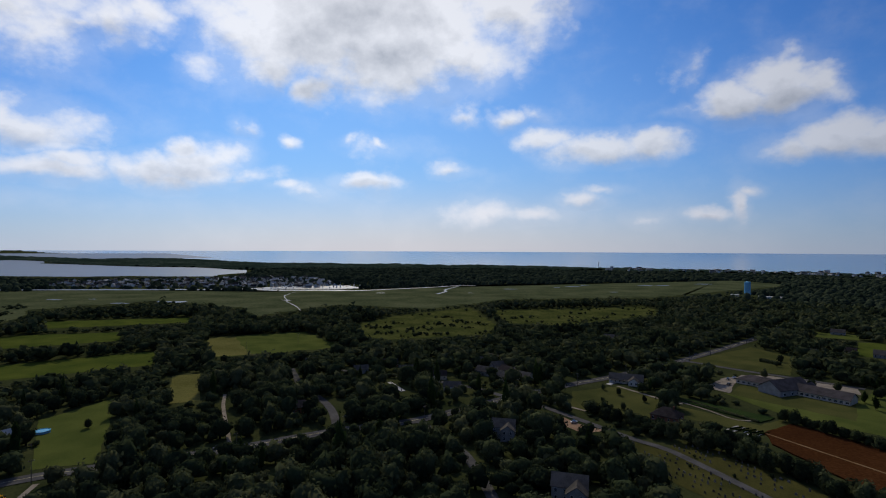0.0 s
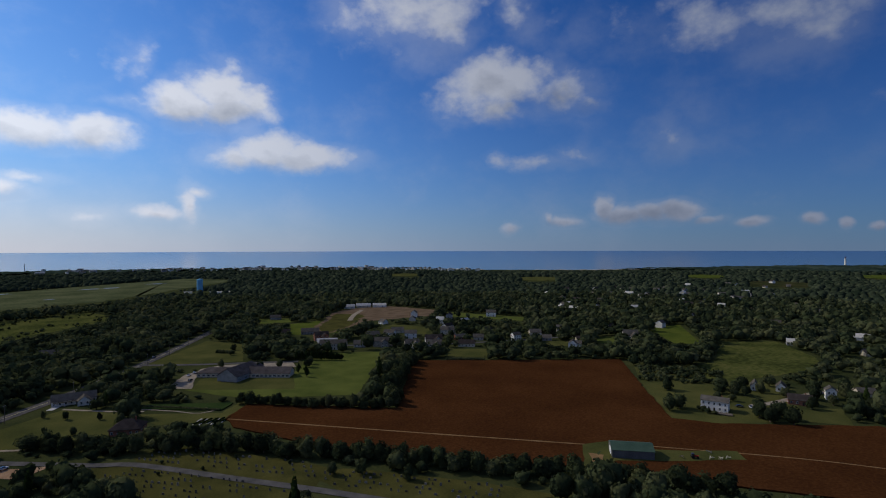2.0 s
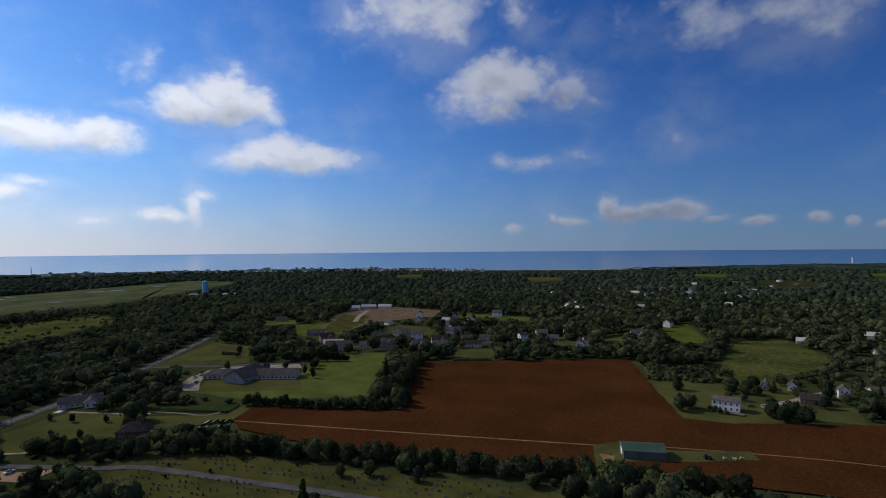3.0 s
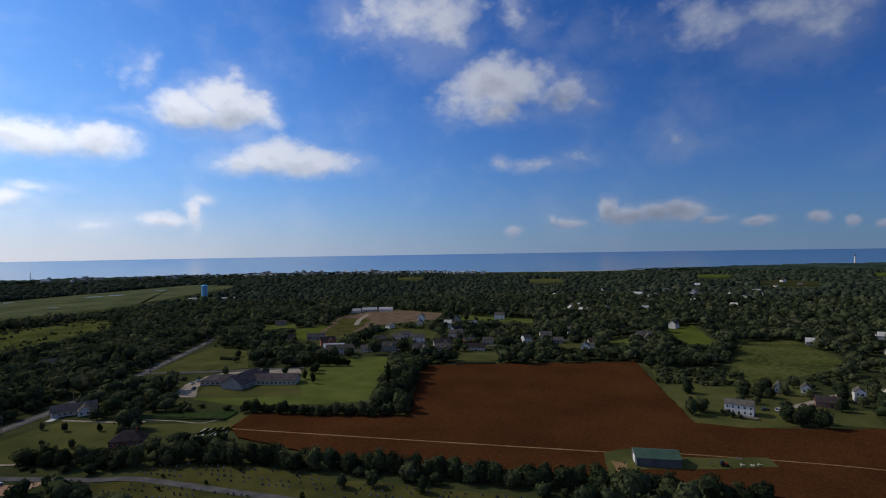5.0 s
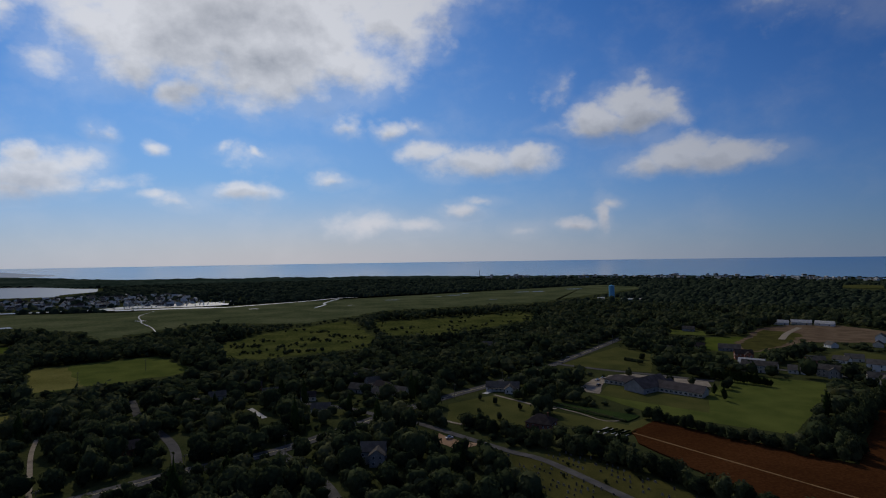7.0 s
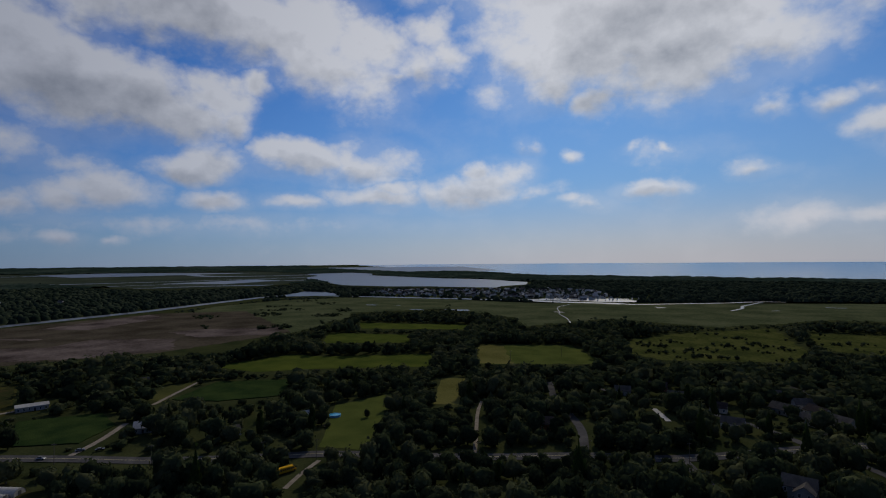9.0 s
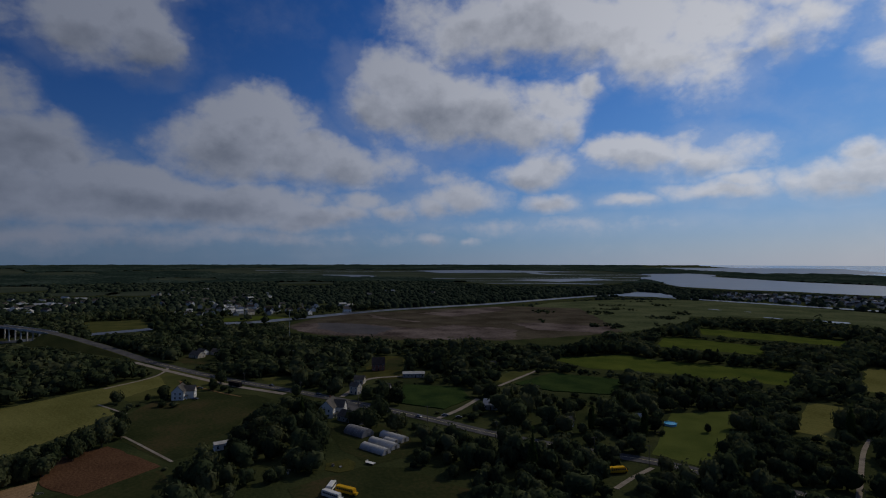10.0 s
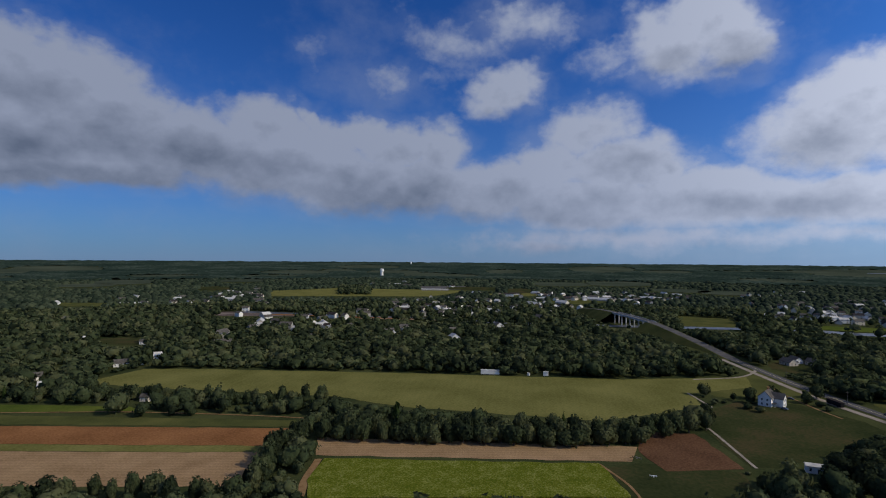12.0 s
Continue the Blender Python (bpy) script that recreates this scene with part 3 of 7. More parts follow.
def patch(name, outline, material, z, label, category, ragged=1.2, clear=True, height=0.0, kind="structure"):
    """A field, lawn or yard: its outline with slightly uneven edges, at height z, or a crop standing that high."""
    if clear:
        CLEAR.append([tuple(p) for p in outline])
    pts = []
    for (x0, y0), (x1, y1) in zip(outline, outline[1:] + outline[:1]):
        n = max(1, int(math.hypot(x1 - x0, y1 - y0) / 5))
        for i in range(n):
            u = i / n
            x, y = x0 + (x1 - x0) * u, y0 + (y1 - y0) * u
            q = noise.noise_vector(Vector((x * 0.13, y * 0.13, 3.7)))
            pts.append((x + q.x * ragged, y + q.y * ragged))
    bm = bmesh.new()
    face = bm.faces.new([bm.verts.new((x, y, z + height)) for x, y in pts])
    if face.calc_area() and face.normal.z < 0:
        face.normal_flip()
    bm.normal_update()
    if face.normal.z < 0:
        face.normal_flip()
    if height:
        low = [bm.verts.new((x, y, 0.0)) for x, y in pts]
        top = [v for v in bm.verts if v.co.z > 0.01]
        n = len(pts)
        for i in range(n):
            bm.faces.new((low[i], low[(i + 1) % n], top[(i + 1) % n], top[i]))
    bmesh.ops.triangulate(bm, faces=bm.faces[:], ngon_method="EAR_CLIP")
    ob = new(name, bm_mesh(name, bm, material))
    return tagged(ob, label, category, kind=kind)


def ribbon(name, pts, width, material, z, label, category, clear=3.0, ragged=0.0, show=True):
    line = smooth_line(pts)
    if clear is not None:
        LINES.append((np.array([(p.x, p.y) for p in line]), width / 2 + clear, show))
    bm = bmesh.new()
    last = None
    for i, p in enumerate(line):
        d = (line[min(i + 1, len(line) - 1)] - line[max(i - 1, 0)]).normalized()
        side = Vector((-d.y, d.x, 0)) * (width / 2)
        j = ragged * noise.noise(p * 0.21)
        h = p.z + z
        row = [bm.verts.new((p.x + side.x * k * (1 + j), p.y + side.y * k * (1 + j), h + (0.0 if abs(k) == 1 else width * 0.01))) for k in (1, 0, -1)]
        if last:
            bm.faces.new((last[0], last[1], row[1], row[0]))
            bm.faces.new((last[1], last[2], row[2], row[1]))
        last = row
    bmesh.ops.recalc_face_normals(bm, faces=bm.faces[:])
    if sum(f.normal.z for f in bm.faces) < 0:
        bmesh.ops.reverse_faces(bm, faces=bm.faces[:])
    ob = new(name, bm_mesh(name, bm, material))
    return tagged(ob, label, category, kind="structure")


def polar(az, r):
    a = np.radians(az)
    return -np.sin(a) * r, np.cos(a) * r


def far_patch(name, keep, az0, az1, r0, r1, material, z, label, category, step_az=0.3, step_r=16.0):
    """A sheet on the far land, of all the cells whose middle keep(x, y) accepts."""
    az, rr = np.arange(az0, az1 + step_az, step_az), np.arange(r0, r1 + step_r, step_r)
    A, R = np.meshgrid(az, rr, indexing="ij")
    x, y = polar(A, np.minimum(R, 4965))
    v = np.stack([x, y, rise(x, y) + z], -1)
    mx, my = polar(A[:-1, :-1] + step_az / 2, R[:-1, :-1] + step_r / 2)
    ok = keep(mx, my)
    n = len(rr)
    i, j = np.nonzero(ok)
    a = i * n + j
    tris = np.concatenate([np.stack([a, a + 1, a + n + 1], -1), np.stack([a, a + n + 1, a + n], -1)])
    used, back = np.unique(tris, return_inverse=True)
    me = np_mesh(name, v.reshape(-1, 3)[used], back.reshape(-1, 3)[:, ::-1])
    me.materials.append(material)
    return tagged(new(name, me), label, category, kind="structure")


# ---- ground and water ----
az, rr = np.arange(0, 360, 1.5), np.concatenate([[0.02, 8.0, 25.0], np.arange(60, 2400, 130), np.arange(2400, 4966, 57)])
A, R = np.meshgrid(az, rr, indexing="ij")
gx, gy = polar(A, R)
verts = np.stack([gx, gy, rise(gx, gy)], -1).reshape(-1, 3)
n = len(rr)
i, j = np.meshgrid(np.arange(len(az)), np.arange(n - 1), indexing="ij")
a, b = (i * n + j).ravel(), (((i + 1) % len(az)) * n + j).ravel()
ground_mesh = np_mesh("ground", verts, np.concatenate([np.stack([a, b, b + 1], -1), np.stack([a, b + 1, a + 1], -1)]))
ground_mesh.materials.append(LAND)
tagged(new("ground", ground_mesh), "low coastal plain of woodland floor and rough grass", "ground", kind="structure")

COAST_AZ = (-140, -100, -86.5, -82.6, -75, -67, -58, -50, -41, -33, -25, -18, -12, -5, 7, 12, 18.6, 22, 26.9, 32.5, 40)
COAST_R = (4000, 3400, 3220, 3040, 2690, 2500, 2430, 2590, 2690, 2780, 2750, 2790, 2860, 2980, 3090, 3150, 3240, 3400, 3800, 4160, 4900)


def coast(x, y):
    a = np.degrees(np.arctan2(-x, y))
    r = np.interp(a, COAST_AZ, COAST_R)
    r = r + 14 * np.sin(a * 2.9) + 8 * np.sin(a * 7.7 + 1)
    return np.where((a < -140) | (a > 40), 9e9, r)


def at_sea(x, y):
    return np.hypot(x, y) > coast(x, y)


far_patch("sea", at_sea, -140, 40, 2450, 4960, SEA, 0.6, "blue-grey open sea reaching the hazy horizon", "sea", 0.5, 24)
far_patch("beach", lambda x, y: (np.hypot(x, y) > coast(x, y) - 26) & ~at_sea(x, y), -90, -56, 2450, 3400, SAND, 0.8, "pale sand beach along the sea", "beach", 0.3, 10)

BAY = [(-2621, 2635), (-2546, 2901), (-2321, 2880), (-2133, 2734), (-1807, 2611), (-1340, 2533), (-901, 2344), (-850, 2020), (-860, 1800), (-1136, 1790), (-1328, 1700), (-1517, 1745), (-1959, 2041), (-2309, 2302)]
MOUTH = [(-1250, 1180), (-1330, 1330), (-1240, 1330), (-1080, 1240), (-1120, 1150), (-1208, 1060)]
FAR_MARSH = [(-4343, 410), (-3884, 1630), (-3237, 2688), (-2579, 2648), (-1900, 1850), (-1813, 1500), (-1948, 1209), (-2500, 1170), (-2921, 1172), (-3055, 825), (-4026, 382)]
FAR_MARSH_B = [(-4093, -531), (-4560, 495), (-3980, 435), (-4017, -3)]
STREAK = [(-3785, 1510), (-3727, 1992), (-3050, 2534), (-3201, 2146), (-3405, 1544)]
STREAK_B = [(-2430, 1500), (-2400, 2002), (-2196, 1995), (-2130, 1603)]
SOUND = [(-3300, 3300), (-2200, 3200), (-1700, 3650), (-2500, 4200), (-3500, 3500)]
OPEN_FAR = [BAY, MOUTH, FAR_MARSH, FAR_MARSH_B, SOUND]


def is_bay(x, y):
    w = 60 * np.sin(x * 0.011) + 40 * np.sin(y * 0.017)
    return inside(x + w * 0.4, y + w * 0.25, BAY) | inside(x, y, MOUTH) | inside(x, y, SOUND)


far_patch("bay_water", is_bay, 22, 56, 1500, 4600, WATER, 0.9, "sheltered blue bay beyond the harbour town", "bay")
far_patch("far_marsh", lambda x, y: (inside(x, y, FAR_MARSH) | inside(x, y, FAR_MARSH_B)) & ~is_bay(x, y), 40, 100, 1700, 4700, MARSH_HAZED, 0.5, "flat green-grey tidal marsh in the distance", "marsh")
far_patch("marsh_channel", lambda x, y: inside(x, y, STREAK) | inside(x, y, STREAK_B) | (inside(x, y, FAR_MARSH) & (np.sin(np.hypot(x, y) * 0.012 + np.sin(x * 0.004) * 3) > 0.96)), 40, 90, 1700, 4500, WATER, 1.0, "thin water channels winding through the haze-tinted far marsh", "channel")

# salt marsh between the woods and the harbour
MARSH_OUT = [(-1005, 1137), (-869, 1230), (-430, 1203), (-267, 1284), (5, 1448), (384, 1580), (884, 1772), (930, 1560), (675, 1351), (391, 1129), (93, 1068), (-53, 888), (-215, 938), (-302, 774), (-363, 882), (-560, 980), (-646, 861), (-708, 801)]
patch("salt_marsh", MARSH_OUT, MARSH, 0.10, "flat olive-green salt marsh cut by creeks", "marsh", ragged=14)
patch("marsh_meadow", [(-137, 697), (-97, 788), (13, 910), (47, 709), (36, 629), (-78, 584), (-113, 608)], MEADOW, 0.14, "yellow-green rough meadow dotted with shrubs", "meadow", ragged=7)
patch("marsh_meadow", [(49, 871), (319, 950), (321, 852), (135, 705), (64, 726)], MEADOW, 0.15, "olive rough meadow at the marsh edge", "meadow", ragged=7)
patch("tidal_marsh", [(-960, 250), (-1000, 420), (-1010, 640), (-900, 750), (-650, 610), (-560, 560), (-560, 379), (-620, 250), (-720, 160), (-820, 140), (-900, 190)], REEDS, 0.10, "brown-green marsh beside the canal", "marsh", ragged=8)
patch("tidal_flat", [(-930, 400), (-850, 435), (-925, 590), (-1003, 612), (-965, 480)], MUD, 0.18, "grey-brown bare mud bank by the canal", "mud flat", ragged=7)
patch("tidal_flat", [(-818, 150), (-850, 185), (-800, 262), (-716, 318), (-739, 382), (-655, 440), (-574, 391), (-593, 313), (-662, 240), (-701, 186), (-761, 150)], MUD, 0.16, "wide grey-brown bare tidal mud flat", "mud flat", ragged=8)
patch("tidal_flat", [(-716, 474), (-716, 512), (-621, 592), (-565, 537), (-637, 463)], MUD, 0.18, "pale drying mud flat in the marsh", "mud flat", ragged=7)
patch("tidal_flat", [(-955, 310), (-885, 296), (-795, 344), (-800, 354), (-880, 318)], MUD, 0.2, "thin pale mud bank", "mud flat", ragged=4)
patch("tidal_pond", [(-836, 222), (-797, 260), (-735, 284), (-680, 240), (-710, 200), (-782, 180), (-846, 196)], WETMUD, 0.24, "shallow dark wet hollow in the mud flat", "pond", ragged=6)
patch("tidal_marsh", [(-975, 672), (-667, 501), (-585, 481), (-550, 537), (-592, 658), (-634, 765), (-976, 1154), (-1065, 1004), (-1058, 786)], MARSH, 0.08, "olive marsh with scattered shrubs by the canal", "marsh", ragged=8)
LINES.append((np.array([(p.x, p.y) for p in smooth_line([(-930, 240), (-985, 350), (-1030, 500), (-1070, 660), (-1180, 1000)])]), 26.0, True))
LINES.append((np.array([(p.x, p.y) for p in smooth_line([(-574, 420), (-700, 330), (-760, 210), (-880, 260), (-960, 480), (-900, 640), (-700, 560)])]), 70.0, True))
ribbon("canal", [(-905, 40), (-899, 103), (-949, 207), (-1017, 348), (-1052, 499), (-1088, 660), (-1208, 1026), (-1230, 1200)], 32, MURKY, 0.30, "grey canal running to the harbour", "canal", 4)
ribbon("canal", [(-600, -800), (-639, -684), (-699, -486), (-737, -332), (-800, -180), (-905, 40)], 26, MURKY, 0.25, "narrow stretch of canal beyond the woods", "canal", 2)
ribbon("canal_bank", [(-640, -560), (-686, -476), (-737, -332), (-752, -290)], 9, DIRT, 0.34, "bare sandy bank of the canal", "bank", 1)
ribbon("canal_bank", [(-600, -720), (-632, -640), (-690, -486)], 14, SOIL, 0.36, "brown cleared bank of the canal", "bank", 1)
ribbon("harbour_creek", [(-1175, 1180), (-925, 1212), (-694, 1240), (-527, 1266), (-431, 1248), (-327, 1258), (-270, 1252)], 30, WATER, 0.32, "pale winding creek along the marsh", "creek", 2)
ribbon("harbour_creek", [(-275, 1254), (-243, 1250), (-191, 1285), (-135, 1328), (-74, 1376), (-7, 1447), (40, 1452)], 13, WATER, 0.34, "side arm of the marsh creek", "creek", 2)
patch("marina_basin", [(-520, 1262), (-440, 1290), (-300, 1300), (-240, 1330), (-300, 1420), (-420, 1400), (-500, 1330)], WATER, 0.28, "marina basin among the town's docks", "harbour", ragged=5)

pan = random.Random(31)
for x, y, s in ((-760, 985, 9), (-700, 1000, 5), (-520, 960, 17), (-600, 930, 8), (120, 1330, 9), (300, 1440, 12), (560, 1500, 14), (-330, 1010, 6), (-180, 1190, 7), (700, 1580, 14), (20, 1210, 5), (335, 1487, 10), (507, 1497, 13), (356, 1262, 7), (250, 1400, 8)):
    a = pan.uniform(0, 3)
    shape = [(x + s * pan.uniform(0.5, 1.5) * math.cos(q * 0.9 + a) * 1.8, y + s * pan.uniform(0.5, 1.3) * math.sin(q * 0.9 + a)) for q in range(7)]
    patch("marsh_pan", shape, WATER, 0.36, "small bright pool of water in the marsh", "pond", ragged=3)

ribbon("harbour_creek", [(-52, 1174), (-36, 1240), (-37, 1300), (-7, 1420)], 6, WATER, 0.35, "bright side arm of the marsh creek", "creek", 2, 0.5)
ribbon("marsh_creek", [(-372, 1200), (-366, 1104), (-330, 1010), (-318, 975), (-280, 905), (-250, 834)], 1.6, WATER, 0.34, "narrow tidal creek winding through the marsh", "creek", 0, 0.9)
# ---- fields ----
patch("rust_field", [(165, 298), (189, 314), (241, 233), (353, 317), (467, 174), (378, 125), (322, 93), (329, 68), (376, -1), (366, -60), (262, -60), (262, 2), (246, 46), (231, 94), (171, 211), (160, 281)], RUST, 0.0, "large field of ripe rust-brown crop", "field", height=0.75)
patch("barn_lawn", [(251, 117), (264, 108), (265, 88), (287, 54), (279, 49), (253, 79), (241, 96), (222, 94), (222, 103), (234, 109)], LAWN, 0.82, "mown grass strip round the green barn", "lawn", clear=False)
ribbon("farm_track", [(165, 296), (213, 196), (253, 114)], 1.3, TRACK, 0.80, "thin dirt track through the rust-brown field", "track", None, 0.4)
patch("worn_ground", [(242, 110), (245, 104), (230, 95), (219, 93), (219, 98), (230, 103)], TRACK, 0.86, "worn sandy ground beside the green barn", "worn ground", ragged=2, clear=False)
ribbon("farm_track", [(268, 92), (293, 35), (304, 1), (312, -40)], 1.0, TRACK, 0.80, "faint dirt track through the rust-brown field", "track", None, 0.4)
patch("school_lawn", [(182, 383), (196, 329), (248, 276), (372, 368), (315, 419), (280, 378), (260, 363), (231, 322)], BRIGHT, 0.10, "bright green lawn behind the long school building", "lawn")
patch("school_lawn", [(206, 404), (187, 381), (182, 383), (231, 322), (260, 363), (255, 380), (232, 404)], LAWN, 0.12, "mown lawn round the long school building", "lawn")
patch("triangle_lawn", [(200, 487), (297, 562), (308, 507), (261, 436)], LAWN, 0.12, "wide mown lawn between two roads", "lawn")
patch("parking_lot", [(180, 391), (223, 436), (242, 436), (286, 398), (276, 380), (245, 410), (212, 420), (196, 396), (187, 381)], LANE, 0.16, "worn grey parking lot beside the school building", "parking lot")
patch("parking_lot", [(179, 391), (213, 416), (220, 429), (205, 427), (182, 402)], LANE, 0.18, "pale worn parking lot in front of the school", "parking lot")
patch("front_lawn", [(78, 380), (114, 395), (132, 362), (113, 322), (76, 335), (69, 340)], LAWN, 0.12, "mown lawn with a few young trees beside the road", "lawn")
patch("nursery_bed", [(147, 367), (186, 325), (173, 316), (142, 360)], CROP, 0.10, "dark rows of nursery plants", "field", height=0.5)
patch("nursery_lawn", [(139, 349), (170, 312), (195, 327), (189, 314), (164, 298), (135, 320)], LAWN, 0.12, "mown strip beside the nursery beds", "lawn")
patch("cemetery_lawn", [(108, 281), (128, 275), (146, 234), (157, 195), (138, 186), (125, 220), (105, 272)], GRAVES, 0.12, "dry mown cemetery grass with rows of headstones", "cemetery")
patch("cemetery_lawn", [(87, 285), (103, 269), (123, 217), (132, 186), (118, 186), (90, 236)], GRAVES, 0.12, "mown cemetery grass with rows of headstones", "cemetery")
patch("cemetery_lawn", [(145, 196), (160, 191), (176, 155), (186, 133), (194, 102), (170, 120), (143, 166)], GRAVES, 0.14, "mown cemetery grass between tree rows", "cemetery")
patch("dirt_yard", [(61, 322), (66, 312), (73, 304), (80, 299), (72, 296), (64, 297), (59, 306)], DIRT, 0.15, "bare orange-brown dirt by the cemetery road", "yard")
patch("grass_field", [(626, 122), (658, 76), (587, 40), (541, 30), (480, 58), (438, 84), (436, 108), (470, 118), (511, 107)], MEADOW, 0.15, "dry olive-green field ringed by trees", "field")
patch("grass_field", [(445, 155), (480, 107), (460, 75), (440, 42), (363, 33), (329, 68), (322, 93), (378, 125)], LAWN, 0.12, "rough green field beside the crop", "field")
patch("grass_field", [(674, 216), (729, 190), (596, 135), (583, 159)], FIELD, 0.12, "small green field among woods", "field")
patch("grass_field", [(661, 522), (676, 381), (640, 370), (616, 477)], BRIGHT, 0.12, "narrow green field behind the houses", "field")
patch("building_site", [(419, 538), (548, 650), (610, 668), (668, 640), (672, 545), (604, 506), (545, 526), (510, 536), (461, 516), (398, 494)], SITE, 0.13, "bare sandy building site", "building site", ragged=5)
patch("building_site", [(425, 536), (540, 636), (560, 590), (500, 545), (461, 520), (404, 498)], GRAVES, 0.17, "brown stripped soil on the building site", "building site", ragged=5)
patch("grass_field", [(430, 597), (482, 591), (440, 540), (422, 489), (374, 520)], FIELD, 0.10, "green field beside the building site", "field")
patch("yard_lawn", [(386, 38), (407, 16), (371, 10), (363, 33)], LAWN, 0.13, "mown back yard beside the crop", "lawn")
patch("yard_lawn", [(448, 468), (509, 488), (519, 431), (474, 403)], LAWN, 0.12, "open grass between houses", "lawn")
patch("yard_lawn", [(417, 327), (440, 296), (408, 275), (386, 304)], LAWN, 0.12, "back yard behind the crop field", "lawn")
patch("yard_lawn", [(571, 237), (592, 221), (544, 203), (537, 223)], BRIGHT, 0.12, "green yard among trees", "lawn")
patch("yard_lawn", [(516, 272), (532, 251), (504, 238), (490, 257)], LAWN, 0.12, "open front yard behind the crop field", "lawn")
patch("yard_lawn", [(430, 673), (466, 645), (440, 610), (404, 634)], BRIGHT, 0.12, "small green field among trees", "lawn")

patch("green_field", [(-440, 345), (-423, 431), (-386, 437), (-291, 507), (-261, 446), (-342, 388), (-382, 349)], FIELD, 0.12, "long bright green field between hedges", "field")
patch("green_field", [(-506, 573), (-489, 589), (-395, 617), (-363, 559), (-453, 505)], FIELD, 0.12, "green field between hedges", "field")
patch("green_field", [(-557, 697), (-382, 752), (-360, 702), (-501, 637)], FIELD, 0.12, "dull green field near the marsh", "field")
patch("green_field", [(-279, 586), (-185, 633), (-120, 538), (-215, 484), (-229, 483)], BRIGHT, 0.12, "rounded bright green field", "field", ragged=4)
patch("green_field", [(-279, 586), (-255, 598), (-196, 494), (-229, 483)], HAY, 0.15, "paler dry end of the green field", "field", ragged=3)
patch("garden_plot", [(-224, 410), (-206, 418), (-169, 344), (-186, 337)], HAY, 0.12, "narrow yellow-green plot among trees", "field")
patch("bright_lawn", [(-242, 301), (-228, 348), (-210, 318), (-175, 256), (-165, 243), (-182, 238), (-192, 234), (-208, 255)], BRIGHT, 0.12, "bright green lawn with a blue pool", "lawn")
patch("crop_plot", [(-355, 253), (-377, 306), (-329, 344), (-295, 300), (-322, 267)], CROP, 0.0, "dark green leafy crop", "field", height=0.6)
patch("crop_plot", [(-360, 247), (-391, 299), (-400, 280), (-375, 245)], LAWN, 0.12, "grass strip beside a farm lane", "lawn")
patch("crop_plot", [(-336, 150), (-388, 172), (-361, 209), (-327, 200), (-310, 172)], CROP, 0.0, "dark green crop beside the road", "field", height=0.6)
patch("farm_yard", [(-423, 147), (-470, 165), (-521, 193), (-506, 215), (-431, 186), (-419, 203), (-402, 198), (-415, 160)], GRAVES, 0.14, "bare brown farm yard", "yard", ragged=3)
patch("farm_yard", [(-500, 196), (-506, 213), (-445, 190), (-450, 172)], PASTURE, 0.18, "worn brown grass in the farm yard", "yard", ragged=3)
patch("nursery_grass", [(-224, 59), (-235, 95), (-226, 113), (-205, 124), (-190, 131), (-180, 110), (-200, 62)], PASTURE, 0.12, "rough grass round parked buses", "lawn")
patch("nursery_grass", [(-300, 92), (-310, 118), (-275, 132), (-240, 128), (-236, 100), (-262, 92)], PASTURE, 0.10, "worn grass round the greenhouses", "lawn")
patch("paved_yard", [(-352, 117), (-342, 129), (-318, 128), (-298, 119), (-300, 111), (-316, 101), (-328, 110)], ASPHALT, 0.16, "grey paved yard beside the farm buildings", "yard", ragged=1)
patch("dry_grass", [(-248, 91), (-240, 95), (-233, 90), (-234, 84), (-240, 78), (-246, 82)], GRAVES, 0.20, "dry tan grass below the greenhouses", "yard", ragged=3)
patch("rough_grass", [(-462, 72), (-456, 95), (-427, 93), (-432, 74)], LAWN, 0.11, "small lawn across the road", "lawn", ragged=2)
patch("rough_grass", [(-604, 14), (-608, 40), (-585, 44), (-545, 28), (-552, 10), (-580, 6)], PASTURE, 0.11, "worn grass before houses by the road", "lawn", ragged=2)
patch("red_soil", [(-196, 20), (-216, 42), (-212, 53), (-196, 60), (-180, 40)], SOIL, 0.13, "small patch of reddish tilled soil", "field")
patch("hay_field", [(-181, -424), (-235, -440), (-257, -411), (-348, -254), (-434, -90), (-503, -6), (-465, 0), (-416, -36), (-380, -22), (-311, -70), (-268, -187), (-262, -241), (-215, -341)], HAY, 0.12, "long yellow-green hay field", "field", ragged=2)
patch("field_strip", [(-110, -440), (-124, -402), (-169, -328), (-168, -312), (-117, -380), (-90, -420)], FIELD, 0.12, "green strip along a field path", "field")
patch("field_strip", [(-80, -425), (-115, -372), (-212, -214), (-202, -207), (-108, -351), (-70, -400)], LAWN, 0.14, "green grass strip between path and soil", "field")
patch("soil_field", [(-68, -400), (-107, -347), (-200, -205), (-174, -193), (-96, -311), (-60, -365)], SOIL, 0.16, "band of red-brown tilled soil", "field")
patch("field_strip", [(-60, -362), (-96, -310), (-173, -194), (-164, -191), (-92, -299), (-56, -352)], HAY, 0.18, "narrow olive grass strip", "field")
patch("stubble_field", [(-54, -350), (-92, -298), (-163, -192), (-140, -170), (-129, -171), (-77, -247), (-40, -300)], TAN, 0.15, "tan stubble field with fine rows", "field")
patch("stubble_field", [(-195, -186), (-278, -40), (-255, -37), (-176, -167)], TAN, 0.13, "tan mown strip along the pine row", "field")
patch("bean_field", [(-175, -160), (-243, -49), (-215, -27), (-141, -134), (-153, -148)], BEANS, 0.0, "bright green crop flecked with pale flowers", "field", height=0.5)
